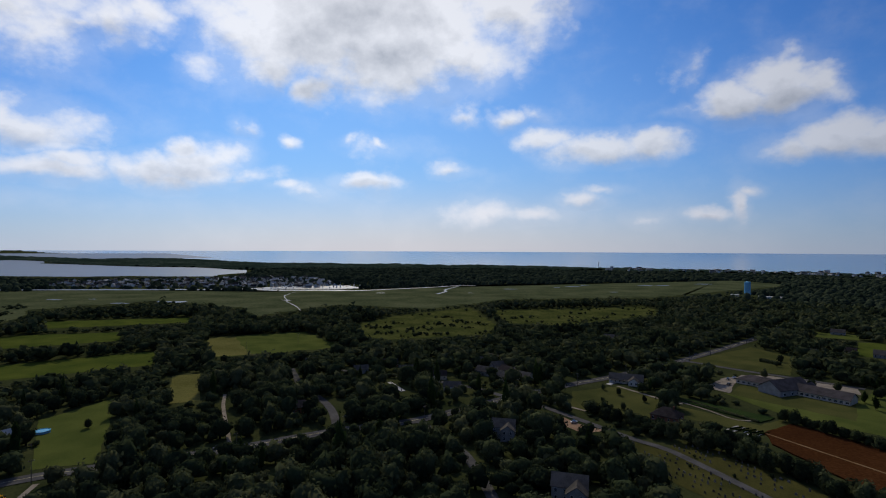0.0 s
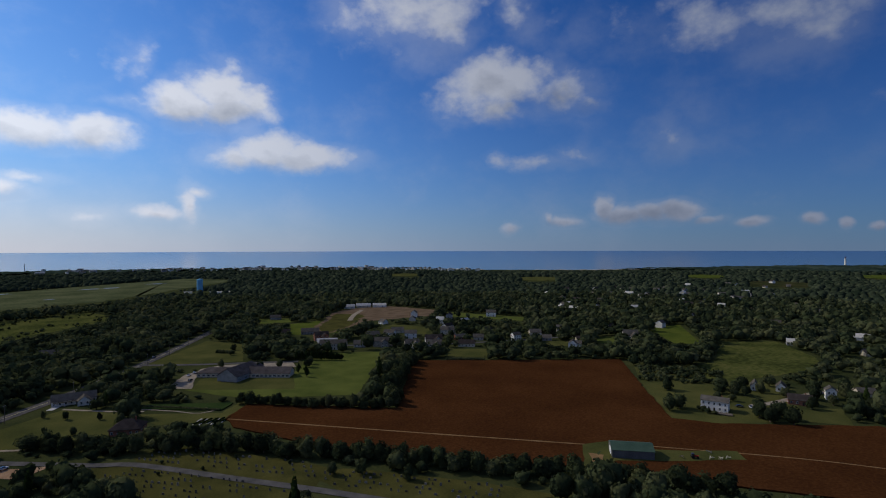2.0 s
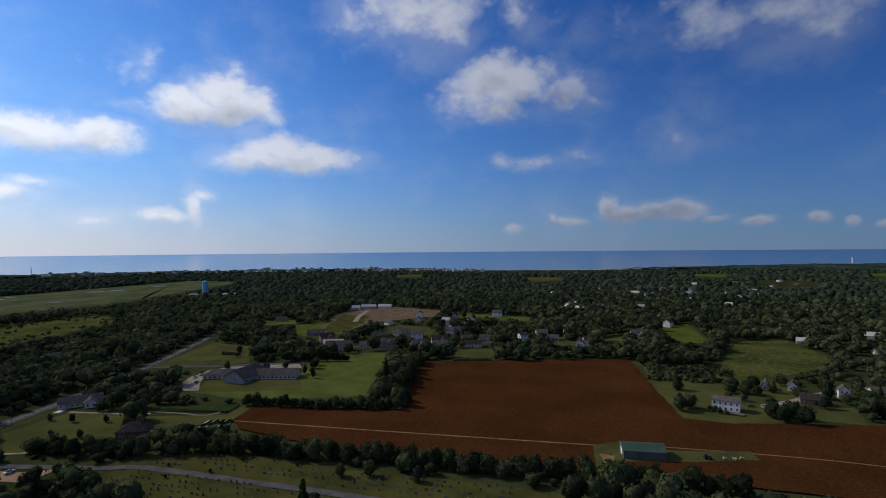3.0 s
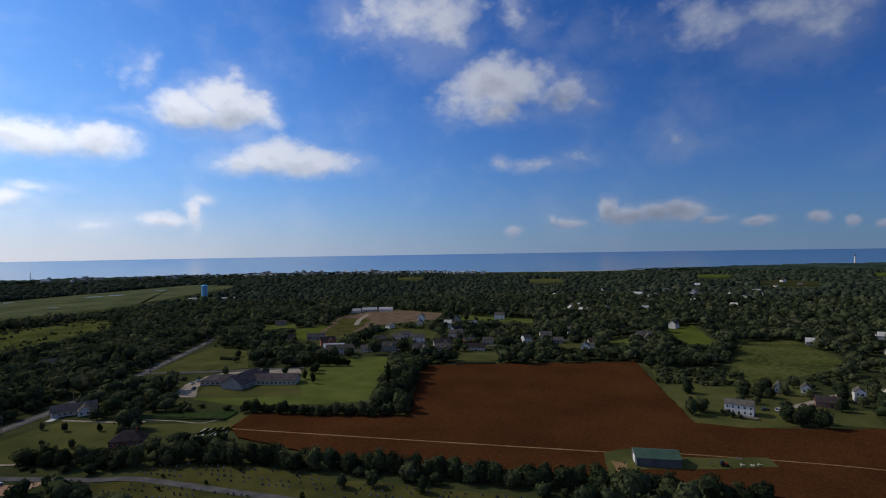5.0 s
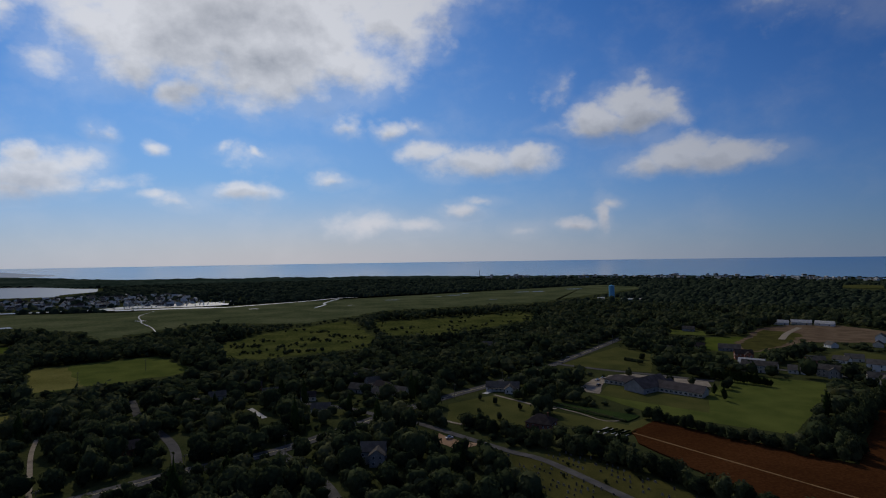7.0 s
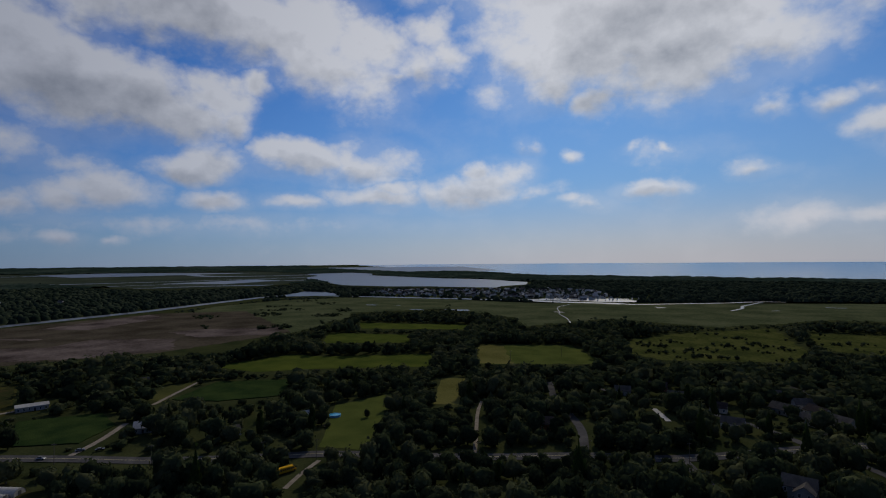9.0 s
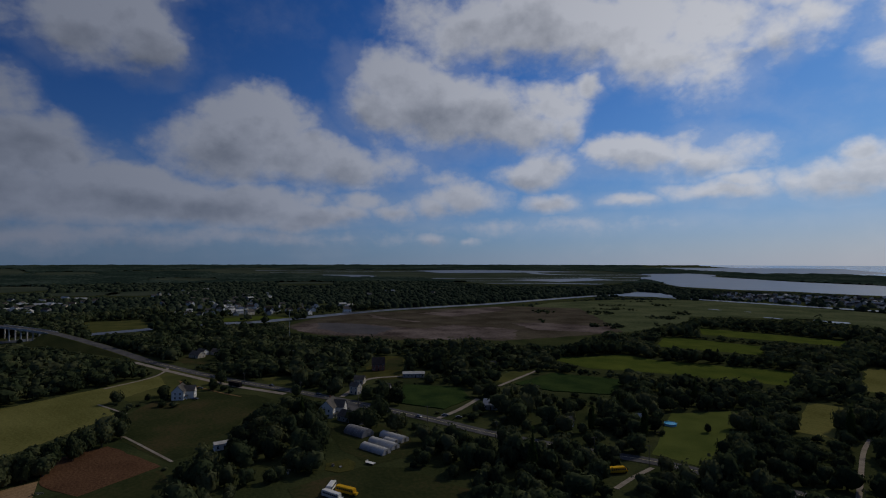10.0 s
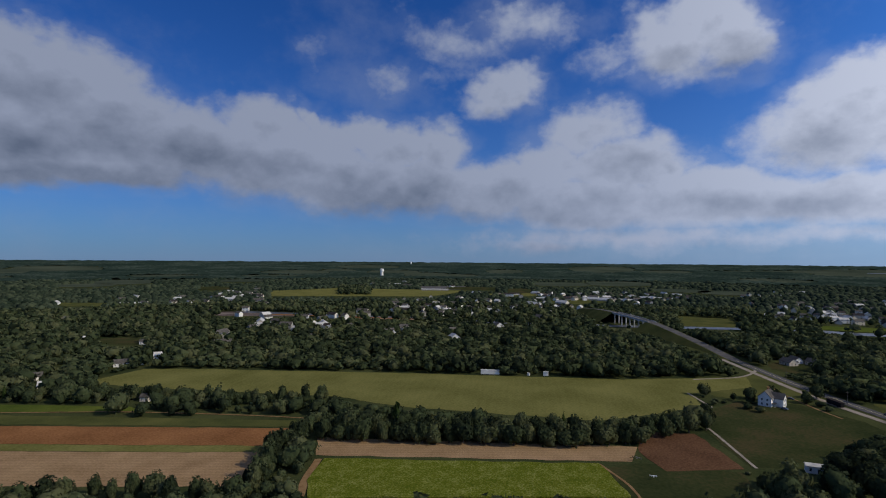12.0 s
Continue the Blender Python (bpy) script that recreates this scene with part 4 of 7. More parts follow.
patch("soil_plot", [(-303, -45), (-318, -19), (-275, 9), (-252, -21), (-271, -38)], SOIL_DARK, 0.15, "square plot of red-brown tilled soil", "field")
patch("pasture", [(-371, -21), (-410, -5), (-425, 30), (-400, 62), (-384, 71), (-328, 45), (-285, 22), (-280, 11), (-325, -14)], PASTURE, 0.12, "dull green pasture by the farmhouse", "field")
patch("pasture", [(-237, -47), (-255, -34), (-270, 9), (-243, 15), (-215, -27)], PASTURE, 0.12, "green pasture beside the crop", "field")
patch("road_lawn", [(-467, -44), (-503, -8), (-555, -8), (-520, 10), (-455, 45), (-425, 30), (-416, -20)], LAWN, 0.10, "mown grass round the white farmhouse", "lawn")
patch("far_field", [(-1045, -1277), (-1291, -1241), (-1435, -826), (-1144, -773), (-901, -1099)], HAY, 0.2, "far yellow-green airfield grass", "field", ragged=12)
patch("far_field", [(-1005, -146), (-1008, -67), (-877, -33), (-851, -111)], LAWN, 0.2, "yellow-green field by the canal", "field", ragged=6)
patch("far_field", [(-980, 40), (-1000, 120), (-945, 190), (-925, 60)], FIELD, 0.2, "green canal bank below the houses", "field", ragged=6)

patch("far_field", [(-478, -1285), (-462, -1154), (-510, -1100), (-548, -1173)], LAWN, 0.2, "pale bare clearing among far trees", "field", ragged=6)
patch("far_field", [(-276, -632), (-296, -572), (-338, -612), (-303, -655)], PASTURE, 0.2, "pale bare yard among trees", "field", ragged=4)
patch("far_field", [(-500, -850), (-585, -825), (-607, -735), (-640, -690), (-600, -670), (-540, -760)], MUD, 0.2, "brown bare strip beside the canal", "field", ragged=6)
patch("far_field", [(-1130, -480), (-1270, -430), (-1290, -340), (-1140, -380)], LAWN, 0.2, "open grass among far buildings", "field", ragged=8)
patch("far_field", [(-1300, -700), (-1480, -640), (-1500, -540), (-1330, -580)], HAY, 0.2, "pale open field among far woods", "field", ragged=8)
patch("far_lot", [(-1568, -1105), (-1679, -982), (-1479, -873), (-1389, -976)], ASPHALT, 0.24, "grey lot beside the far airfield", "lot", ragged=6)
ribbon("field_path", [(-475, 9), (-445, 24), (-420, 38), (-400, 52)], 1.3, TRACK, 0.22, "faint path across the pasture", "path", 1, 0.4)


def clearing(az, r, half, deep, material, label):
    """An open field in the far woods, following the lie of the land."""
    edge = [polar(az + half * math.cos(q * 0.785) * (1.0 if q % 2 else 0.86), r + deep * math.sin(q * 0.785)) for q in range(8)]
    OPEN_FAR.append(edge)
    far_patch("far_field", lambda x, y: inside(x, y, edge), az - half - 1, az + half + 1, r - deep - 20, r + deep + 20, material, 0.8, label, "field", 0.2, 14)


rc = random.Random(77)
for k in range(30):
    lay, word = rc.choice(((MARSH_HAZED, "grey-green"), (FIELD, "green"), (LAWN, "olive"), (PASTURE, "dull olive")))
    r = rc.uniform(1650, 4300)
    # farther out, every field takes the haze-tinted marsh colour
    if r > 2000:
        lay, word = MARSH_HAZED, "grey-green"
    clearing(80 + 3.05 * k + rc.uniform(-1, 1), r, rc.uniform(1.6, 4.2), rc.uniform(0.05, 0.11) * r, lay, f"{word} field in the far woods")
for a, r, h, d, lay, word in ((-84, 1700, 3.0, 130, PASTURE, "dull"), (-78, 2050, 2.0, 120, FIELD, "green"), (-62, 1750, 2.4, 120, LAWN, "olive"), (-92, 2300, 2.5, 160, FIELD, "green"), (-48, 2000, 2.0, 110, LAWN, "olive")):
    clearing(a, r, h, d, lay, f"{word} clearing in the far woods")

# ---- roads ----
MAIN = [(-584, -22), (-495, 27), (-440, 62), (-390, 97), (-342, 127), (-292, 156), (-248, 179), (-205, 210), (-185, 226), (-159, 240), (-113, 263), (-67, 292), (-25, 312), (32, 361), (80, 398), (124, 429), (198, 490), (296, 582), (369, 656), (470, 770)]
ribbon("road", MAIN, 9.0, ASPHALT, 0.26, "worn grey two-lane road", "road", 2, show=False)
for stretch in (MAIN[:7], [(74, 393), (124, 429)], [(198, 490), (296, 582), (330, 615)]):
    LINES.append((np.array([(p.x, p.y) for p in smooth_line(stretch)]), 7.0, True))
ribbon("road_line", MAIN, 0.35, PAINTLINE, 0.38, "faded yellow centre line on the road", "road marking", None)
ribbon("road_edge", [(-584, -34), (-500, 12), (-440, 48), (-395, 82)], 5.0, LANE, 0.22, "pale gravel shoulder along the road", "shoulder", 2)
RAMP = [(-584, -22, 0), (-655, -62, 4), (-721, -110, 10.5), (-751, -137, 14), (-784, -165, 15.5), (-817, -193, 16), (-860, -225, 15.5), (-920, -262, 12), (-1000, -310, 5), (-1060, -345, 0.5)]
ribbon("road", RAMP, 11.0, ASPHALT, 0.30, "grey road climbing to the canal bridge", "road", 7)
ribbon("cemetery_road", [(50, 345), (62, 328), (93, 283), (104, 270), (124, 219), (140, 178), (160, 120), (172, 70)], 4.6, ASPHALT, 0.24, "narrow grey road through the cemetery", "road", 1.5)
ribbon("school_drive", [(200, 490), (230, 455), (262, 425), (290, 396)], 6.0, ASPHALT, 0.22, "grey drive to the school parking lot", "drive", 2)
ribbon("side_street", [(-25, 312), (-12, 288), (1, 264), (9, 235), (16, 200)], 5.0, ASPHALT, 0.22, "narrow side street under trees", "street", 0.0, show=False)
ribbon("side_street", [(-115, 265), (-128, 291), (-149, 333), (-160, 360)], 2.2, LANE, 0.22, "pale lane between trees", "lane", 1.5, show=False)
ribbon("side_street", [(-67, 292), (-80, 330), (-98, 361), (-112, 378), (-140, 440)], 5.0, ASPHALT, 0.22, "side street among houses", "street", 0.4, show=False)
ribbon("side_street", [(32, 361), (10, 385), (-30, 410), (-110, 440)], 5.0, ASPHALT, 0.22, "residential street among trees", "street", 0.4, show=False)
ribbon("driveway", [(-53, 399), (-40, 374)], 3.5, CONCRETE, 0.24, "pale concrete driveway", "driveway", 3)
ribbon("farm_lane", [(-167, 188), (-173, 203), (-178, 220)], 2.4, LANE, 0.24, "short pale drive beside the parked bus", "lane", 2)
ribbon("farm_lane", [(-353, 238), (-391, 299)], 3.0, LANE, 0.24, "pale farm lane between crops", "lane", 1.5)
ribbon("farm_lane", [(-292, 158), (-305, 180), (-325, 205)], 3.5, LANE, 0.24, "pale farm drive off the road", "lane", 2)
ribbon("farm_lane", [(-370, 118), (-400, 140), (-420, 155), (-415, 200)], 4.0, LANE, 0.24, "pale farm drive into the yard", "lane", 2)
ribbon("farm_lane", [(-336, -18), (-331, -13), (-279, 13)], 1.5, LANE, 0.24, "pale farm lane beside the soil plot", "lane", 1.5)
ribbon("farm_lane", [(-416, -38), (-383, -18)], 1.6, LANE, 0.24, "pale farm lane beside the hay field", "lane", 1)
ribbon("farm_lane", [(-467, -42), (-500, -11), (-540, -2), (-560, -12)], 2.6, LANE, 0.24, "curved pale drive to the road", "lane", 1)
ribbon("field_path", [(-75, -440), (-117, -378), (-166, -310), (-215, -217), (-205, -205)], 1.5, TRACK, 0.26, "pale dirt field path", "path", 1, 0.3)
ribbon("field_path", [(-140, -138), (-153, -149), (-173, -162)], 3.4, TRACK, 0.24, "sandy path at the crop's corner", "path", 1, 0.3)
ribbon("field_path", [(-243, -49), (-225, -30), (-205, -18)], 1.2, TRACK, 0.24, "sandy track between crop and pasture", "path", 1, 0.3)
ribbon("house_drive", [(124, 429), (119, 412), (108, 400)], 4.0, CONCRETE, 0.24, "pale drive to the long white house", "driveway", 2)
ribbon("house_drive", [(114, 396), (135, 360), (143, 352)], 2.4, LANE, 0.25, "pale path along the lawn", "path", 1)
for a, c in [((147, 303), (157, 310)), ((149, 300), (159, 307)), ((151, 297), (162, 304)), ((153, 295), (164, 302)), ((156, 292), (166, 299))]:
    ribbon("nursery_row", [a, c], 1.1, CONCRETE, 0.3, "pale plastic-covered planting row", "planting row", None)
ribbon("nursery_path", [(143, 359), (154, 338), (162, 321), (180, 321)], 1.4, LANE, 0.25, "pale path below the nursery bed", "path", 1)
ribbon("house_drive", [(56, 358), (67, 345), (77, 334)], 2.2, LANE, 0.25, "pale drive along the front lawn", "driveway", 1)
ribbon("back_street", [(380, 60), (400, 48), (440, 30), (480, 0)], 5.0, LANE, 0.22, "pale street behind the houses", "street", 2.5)
ribbon("back_street", [(360, 436), (380, 408), (420, 360), (470, 320), (520, 285), (600, 240)], 6.0, ASPHALT, 0.22, "residential street beyond the field", "street", 2.5)
ribbon("site_road", [(500, 560), (545, 600), (600, 640)], 7.0, LANE, 0.28, "pale track across the building site", "track", 2)

# where gardens thin the woods out
THIN += [([(-130, 290), (-90, 470), (80, 470), (60, 370), (-20, 320)], 0.85),
         ([(320, 600), (300, 420), (420, 260), (620, 180), (660, 380), (520, 520)], 0.62),
         ([(380, 70), (560, 20), (760, 60), (760, -100), (400, -60)], 0.5),
         ([(-320, 90), (-440, 120), (-560, 240), (-400, 330), (-220, 280), (-180, 230)], 0.72),
         ([(-240, -40), (-420, 60), (-330, 120), (-180, 160), (-160, 20)], 0.68),
         ([(-150, -440), (-300, -440), (-560, -340), (-700, -500), (-420, -680), (-200, -640)], 0.6),
         ([(-560, -720), (-900, -700), (-1300, -700), (-1500, -200), (-900, -250)], 0.62),
         ([(-960, 0), (-1000, 300), (-1250, 300), (-1300, -100)], 0.3),
         ([(-1050, 1290), (-870, 1240), (-260, 1340), (-150, 1600), (-420, 1760), (-1000, 1700), (-1150, 1560)], 0.45)]

# ---- trees ----
HOUSES_AT = []      # (x, y, clear radius)


def crown_shape(seed, lobes, tall, hull_cuts, clumps, size, cone=False):
    """Vertices and triangles of a crown about one unit wide, standing on z = 0: an uneven hull with leaf clumps on it."""
    r = np.random.default_rng(seed)
    bm = bmesh.new()
    bmesh.ops.create_icosphere(bm, subdivisions=hull_cuts, radius=1.0)
    centres = np.concatenate([np.array([[0, 0, 0.0]]), r.normal(0, 0.42, (lobes, 3))])
    radii = np.concatenate([[0.62], r.uniform(0.34, 0.55, lobes)])
    d = np.array([v.co[:] for v in bm.verts])
    d /= np.linalg.norm(d, axis=1)[:, None]

    def reach(dirs):
        b = dirs @ centres.T
        disc = b * b - (np.sum(centres ** 2, 1) - radii ** 2)[None]
        return np.minimum(np.max(np.where(disc > 0, b + np.sqrt(np.maximum(disc, 0)), 0.45), axis=1), 1.08)

    def shaped(dirs, k):
        p = dirs * (reach(dirs) * k)[:, None]
        if cone:
            up = (p[:, 2] + 1) / 2
            p[:, :2] *= np.clip(1.25 - 1.15 * up, 0.05, 1.2)[:, None]
        p[:, 2] = (np.maximum(p[:, 2], -0.62) + 0.62) * tall
        return p

    v = shaped(d, r.uniform(0.82, 0.96, len(d)))
    t = np.array([[q.index for q in f.verts] for f in bm.faces])
    bm.free()
    verts, tris = [v], [t]
    n0 = len(v)
    if clumps:
        dirs = r.normal(0, 1, (clumps, 3))
        dirs[:, 2] = np.abs(dirs[:, 2]) * 0.9 - 0.35
        dirs /= np.linalg.norm(dirs, axis=1)[:, None]
        c = shaped(dirs, r.uniform(0.88, 1.05, clumps))
        for p, q in zip(c, dirs):
            nrm = q + r.normal(0, 0.36, 3)
            nrm /= np.linalg.norm(nrm)
            a = np.cross(nrm, r.normal(0, 1, 3))
            a /= np.linalg.norm(a)
            b = np.cross(nrm, a)
            s = size * r.uniform(0.6, 1.25)
            verts.append(np.array([p + a * s, p + b * s * 0.8 + nrm * s * 0.25, p - a * s * 0.9, p - b * s + nrm * s * 0.2]))
            tris.append(np.array([[n0, n0 + 1, n0 + 2], [n0, n0 + 2, n0 + 3]]))
            n0 += 4
    return np.concatenate(verts), np.concatenate(tris)


NEAR = [crown_shape(s, 8, 0.95, 2, 108, 0.135) for s in range(10, 16)]
NEAR_PINE = [crown_shape(s, 4, 1.7, 2, 56, 0.24, True) for s in range(30, 33)]
MIDDLE = [crown_shape(s, 6, 0.95, 1, 25, 0.25) for s in range(50, 56)]
FAR = [crown_shape(s, 5, 0.85, 1, 6, 0.40) for s in range(70, 78)]


def cap_shape(seed):
    """A small rounded tree top for the far woods."""
    r = np.random.default_rng(seed)
    v = [(r.uniform(-0.2, 0.2), r.uniform(-0.2, 0.2), 1.3)]
    for rad, z in ((0.72, 0.9), (1.0, 0.0)):
        for k in range(5):
            an = 2 * math.pi * (k + r.uniform(-0.3, 0.3)) / 5
            q = rad * r.uniform(0.7, 1.2)
            v.append((q * math.cos(an), q * math.sin(an), z + (r.uniform(-0.2, 0.2) if z else 0)))
    t = [(0, 1 + k, 1 + (k + 1) % 5) for k in range(5)]
    for k in range(5):
        a, c = 1 + k, 1 + (k + 1) % 5
        t += [(a, a + 5, c + 5), (a, c + 5, c)]
    return np.array(v), np.array(t)


CAPS = [cap_shape(s) for s in range(80, 90)]


def trunked(shape, low=0.5, thin=0.07):
    v, t = shape
    n = len(v)
    ring = [(thin * math.cos(k * 2.094), thin * math.sin(k * 2.094)) for k in range(3)]
    tv = np.array([(x * 1.5, y * 1.5, -low) for x, y in ring] + [(x, y, 0.5) for x, y in ring])
    tt = np.array([[n + k, n + (k + 1) % 3, n + 3 + (k + 1) % 3] for k in range(3)] + [[n + k, n + 3 + (k + 1) % 3, n + 3 + k] for k in range(3)])
    return np.concatenate([v, tv]), np.concatenate([t, tt])


def wood(name, shapes, x, y, width, height, lift, material, label, r):
    """Many crowns in one mesh."""
    pick = r.integers(0, len(shapes), len(x))
    spin = r.uniform(0, 2 * math.pi, len(x))
    vs, ts, tones, base = [], [], [], 0
    for k, (v, t) in enumerate(shapes):
        s = np.nonzero(pick == k)[0]
        if not len(s):
            continue
        c, n = np.cos(spin[s])[:, None], np.sin(spin[s])[:, None]
        vx = (v[None, :, 0] * c - v[None, :, 1] * n) * width[s][:, None] + x[s][:, None]
        vy = (v[None, :, 0] * n + v[None, :, 1] * c) * width[s][:, None] + y[s][:, None]
        vz = v[None, :, 2] * height[s][:, None] + (lift[s] + rise(x[s], y[s]))[:, None]
        vs.append(np.stack([vx, vy, np.maximum(vz, rise(x[s], y[s])[:, None])], -1).reshape(-1, 3))
        ts.append((t[None] + (np.arange(len(s)) * len(v))[:, None, None] + base).reshape(-1, 3))
        tones.append(np.repeat(r.uniform(0, 1, len(s)), len(v)))
        base += len(s) * len(v)
    me = np_mesh(name, np.concatenate(vs), np.concatenate(ts))
    me.attributes.new("tone", "FLOAT", "POINT").data.foreach_set("value", np.concatenate(tones).astype(np.float32))
    me.materials.append(material)
    me.polygons.foreach_set("use_smooth", np.ones(len(me.polygons), dtype=bool))
    return tagged(new(name, me), label, "woods", kind="stuff")


def free_of(x, y, margin, seen=False):
    """True where trees may grow: outside every field, road, building plot and water; seen: only what stands open to view."""
    ok = np.ones(x.shape, bool)
    for poly in CLEAR:
        p = np.array(poly)
        near = (x > p[:, 0].min() - margin) & (x < p[:, 0].max() + margin) & (y > p[:, 1].min() - margin) & (y < p[:, 1].max() + margin) & ok
        if not near.any():
            continue
        k = np.nonzero(near)[0]
        bad = np.zeros(len(k), bool)
        for ox, oy in ((0, 0), (margin, 0), (-margin, 0), (0, margin), (0, -margin)):
            bad |= inside(x[k] + ox, y[k] + oy, poly)
        ok[k[bad]] = False
    for pts, half, show in LINES:
        if seen and not show:
            continue
        lo, hi = pts.min(0) - half - 8, pts.max(0) + half + 8
        k = np.nonzero(ok & (x > lo[0]) & (x < hi[0]) & (y > lo[1]) & (y < hi[1]))[0]
        if len(k):
            d = np.full(len(k), 1e9)
            for q in range(0, len(pts), 200):
                seg = pts[q:q + 200]
                d = np.minimum(d, np.min(np.hypot(x[k][:, None] - seg[None, :, 0], y[k][:, None] - seg[None, :, 1]), axis=1))
            ok[k[d < half + margin * 0.6]] = False
    for hx, hy, hr in HOUSES_AT:
        ok &= np.hypot(x - hx, y - hy) > (hr * 0.5 if seen else hr)
    for poly in OPEN_FAR:
        ok &= ~inside(x, y, poly)
    return ok & ~at_sea(x, y)


def share(x, y):
    keep = np.ones(x.shape)
    for poly, s in THIN:
        keep = np.where(inside(x, y, poly), np.minimum(keep, s), keep)
    return keep


def stand(r0, r1, cell, margin, az0, az1, r):
    """Jittered places for trees in a ring sector."""
    g = np.arange(-r1, r1, cell)
    X, Y = np.meshgrid(g, g)
    x, y = (X + r.uniform(-0.42, 0.42, X.shape) * cell).ravel(), (Y + r.uniform(-0.42, 0.42, X.shape) * cell).ravel()
    d, a = np.hypot(x, y), np.degrees(np.arctan2(-x, y))
    k = (d > r0) & (d < r1) & (a > az0) & (a < az1)
    x, y = x[k], y[k]
    k = free_of(x, y, margin)
    x, y = x[k], y[k]
    k = r.uniform(0, 1, len(x)) < share(x, y) * 0.93
    x, y = x[k], y[k]
    # trees hiding fields, roads and houses from the camera are shortened or dropped
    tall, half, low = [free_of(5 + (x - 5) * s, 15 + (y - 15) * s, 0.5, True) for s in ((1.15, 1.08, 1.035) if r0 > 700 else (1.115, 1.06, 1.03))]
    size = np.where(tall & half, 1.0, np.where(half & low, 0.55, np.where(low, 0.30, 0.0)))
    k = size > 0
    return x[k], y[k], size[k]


def tree_mesh(seed, kind):
    r = np.random.default_rng(seed)
    if kind == "pine":
        v, t = crown_shape(seed, 4, 1.75, 2, 220, 0.14, True)
    else:
        v, t = crown_shape(seed, 10, 1.0, 2, 430, 0.128)
    crown = np_mesh("crown", v, t)
    crown.polygons.foreach_set("use_smooth", np.ones(len(t), dtype=bool))
    crown.materials.append(PINE if kind == "pine" else LEAF)
    bm = bmesh.new()
    tube(bm, (0, 0, -0.18), (0.02, 0.01, 0.1), 0.085, 0.06, 7)
    tube(bm, (0.02, 0.01, 0.1), (0.0, 0.0, 0.75), 0.06, 0.03, 6)
    for k in range(5):
        a = k * 1.3 + r.uniform(0, 0.5)
        tube(bm, (0.02, 0.0, 0.05 + 0.09 * k), (0.5 * math.cos(a), 0.5 * math.sin(a), 0.35 + 0.13 * k), 0.03, 0.012, 5)
    return crown, bm_mesh("trunk", bm, BARK)


TREE_KINDS = [tree_mesh(100 + s, "broad") for s in range(7)]
PINE_KINDS = [tree_mesh(140 + s, "pine") for s in range(3)]


def tree(x, y, width, height, kind="broad", label="", group=""):
    """One tree of its own: trunk with limbs, and a leafy crown. The crown is given by its half width; height is the whole tree's."""
    crown, trunk = random.choice(PINE_KINDS if kind == "pine" else TREE_KINDS)
    span = 2.6 if kind == "pine" else 1.55
    s = height * 0.9 / span
    ob = thing("tree", pose(x, y, 0, 0, 0, random.uniform(0, 360)), label or "full green broadleaf tree in summer leaf", "tree", group)
    up = 0.1 * height
    piece("trunk", trunk, ob, Matrix.Translation((0, 0, up)) @ Matrix.Diagonal((width, width, min(s, up / 0.6) if height < 4 else s, 1)))
    piece("crown", crown, ob, Matrix.Translation((0, 0, up)) @ Matrix.Diagonal((width, width, s, 1)))
    LINES.append((np.array([(x, y)]), width * 0.75, False))
    return ob


def tree_row(pts, gap, width, height, kind, label, group, jitter=2.0, extra=0):
    line = smooth_line(pts, gap)
    for p in line:
        for e in range(1 + extra):
            k = random.uniform(0.75, 1.2)
            tree(p.x + random.uniform(-jitter, jitter), p.y + random.uniform(-jitter, jitter), width * k, height * random.uniform(0.7, 1.2), kind, label, group)

# ---- buildings ----


def gable_body(w, d, h, rise_h):
    """Walls of a house with two gables; the ridge runs along x."""
    bm = bmesh.new()
    x, y = w / 2, d / 2
    low = [bm.verts.new(p) for p in ((-x, -y, 0), (x, -y, 0), (x, y, 0), (-x, y, 0))]
    top = [bm.verts.new(p) for p in ((-x, -y, h), (x, -y, h), (x, y, h), (-x, y, h))]
    ra, rb = bm.verts.new((-x, 0, h + rise_h)), bm.verts.new((x, 0, h + rise_h))
    bm.faces.new((low[0], low[1], top[1], top[0]))
    bm.faces.new((low[2], low[3], top[3], top[2]))
    bm.faces.new((low[1], low[2], top[2], rb, top[1]))
    bm.faces.new((low[3], low[0], top[0], ra, top[3]))
    bm.faces.new((top[0], top[1], rb, ra))
    bm.faces.new((top[2], top[3], ra, rb))
    return bm


def gable_roof(w, d, h, rise_h, over=0.4, thick=0.22, z=0.06):
    """Two roof slabs with eaves, meeting at the ridge."""
    bm = bmesh.new()
    x, slope = w / 2 + over, rise_h / (d / 2)
    for s in (-1, 1):
        e = (d / 2 + over) * s
        prof = [(0, h + rise_h + z), (e, h - over * slope + z), (e, h - over * slope + z + thick), (0, h + rise_h + z + thick)]
        a = [bm.verts.new((-x, py, pz)) for py, pz in prof]
        b = [bm.verts.new((x, py, pz)) for py, pz in prof]
        for i in range(4):
            bm.faces.new((a[i], a[(i + 1) % 4], b[(i + 1) % 4], b[i]))
        bm.faces.new(a), bm.faces.new(b)
    bmesh.ops.recalc_face_normals(bm, faces=bm.faces[:])
    return bm


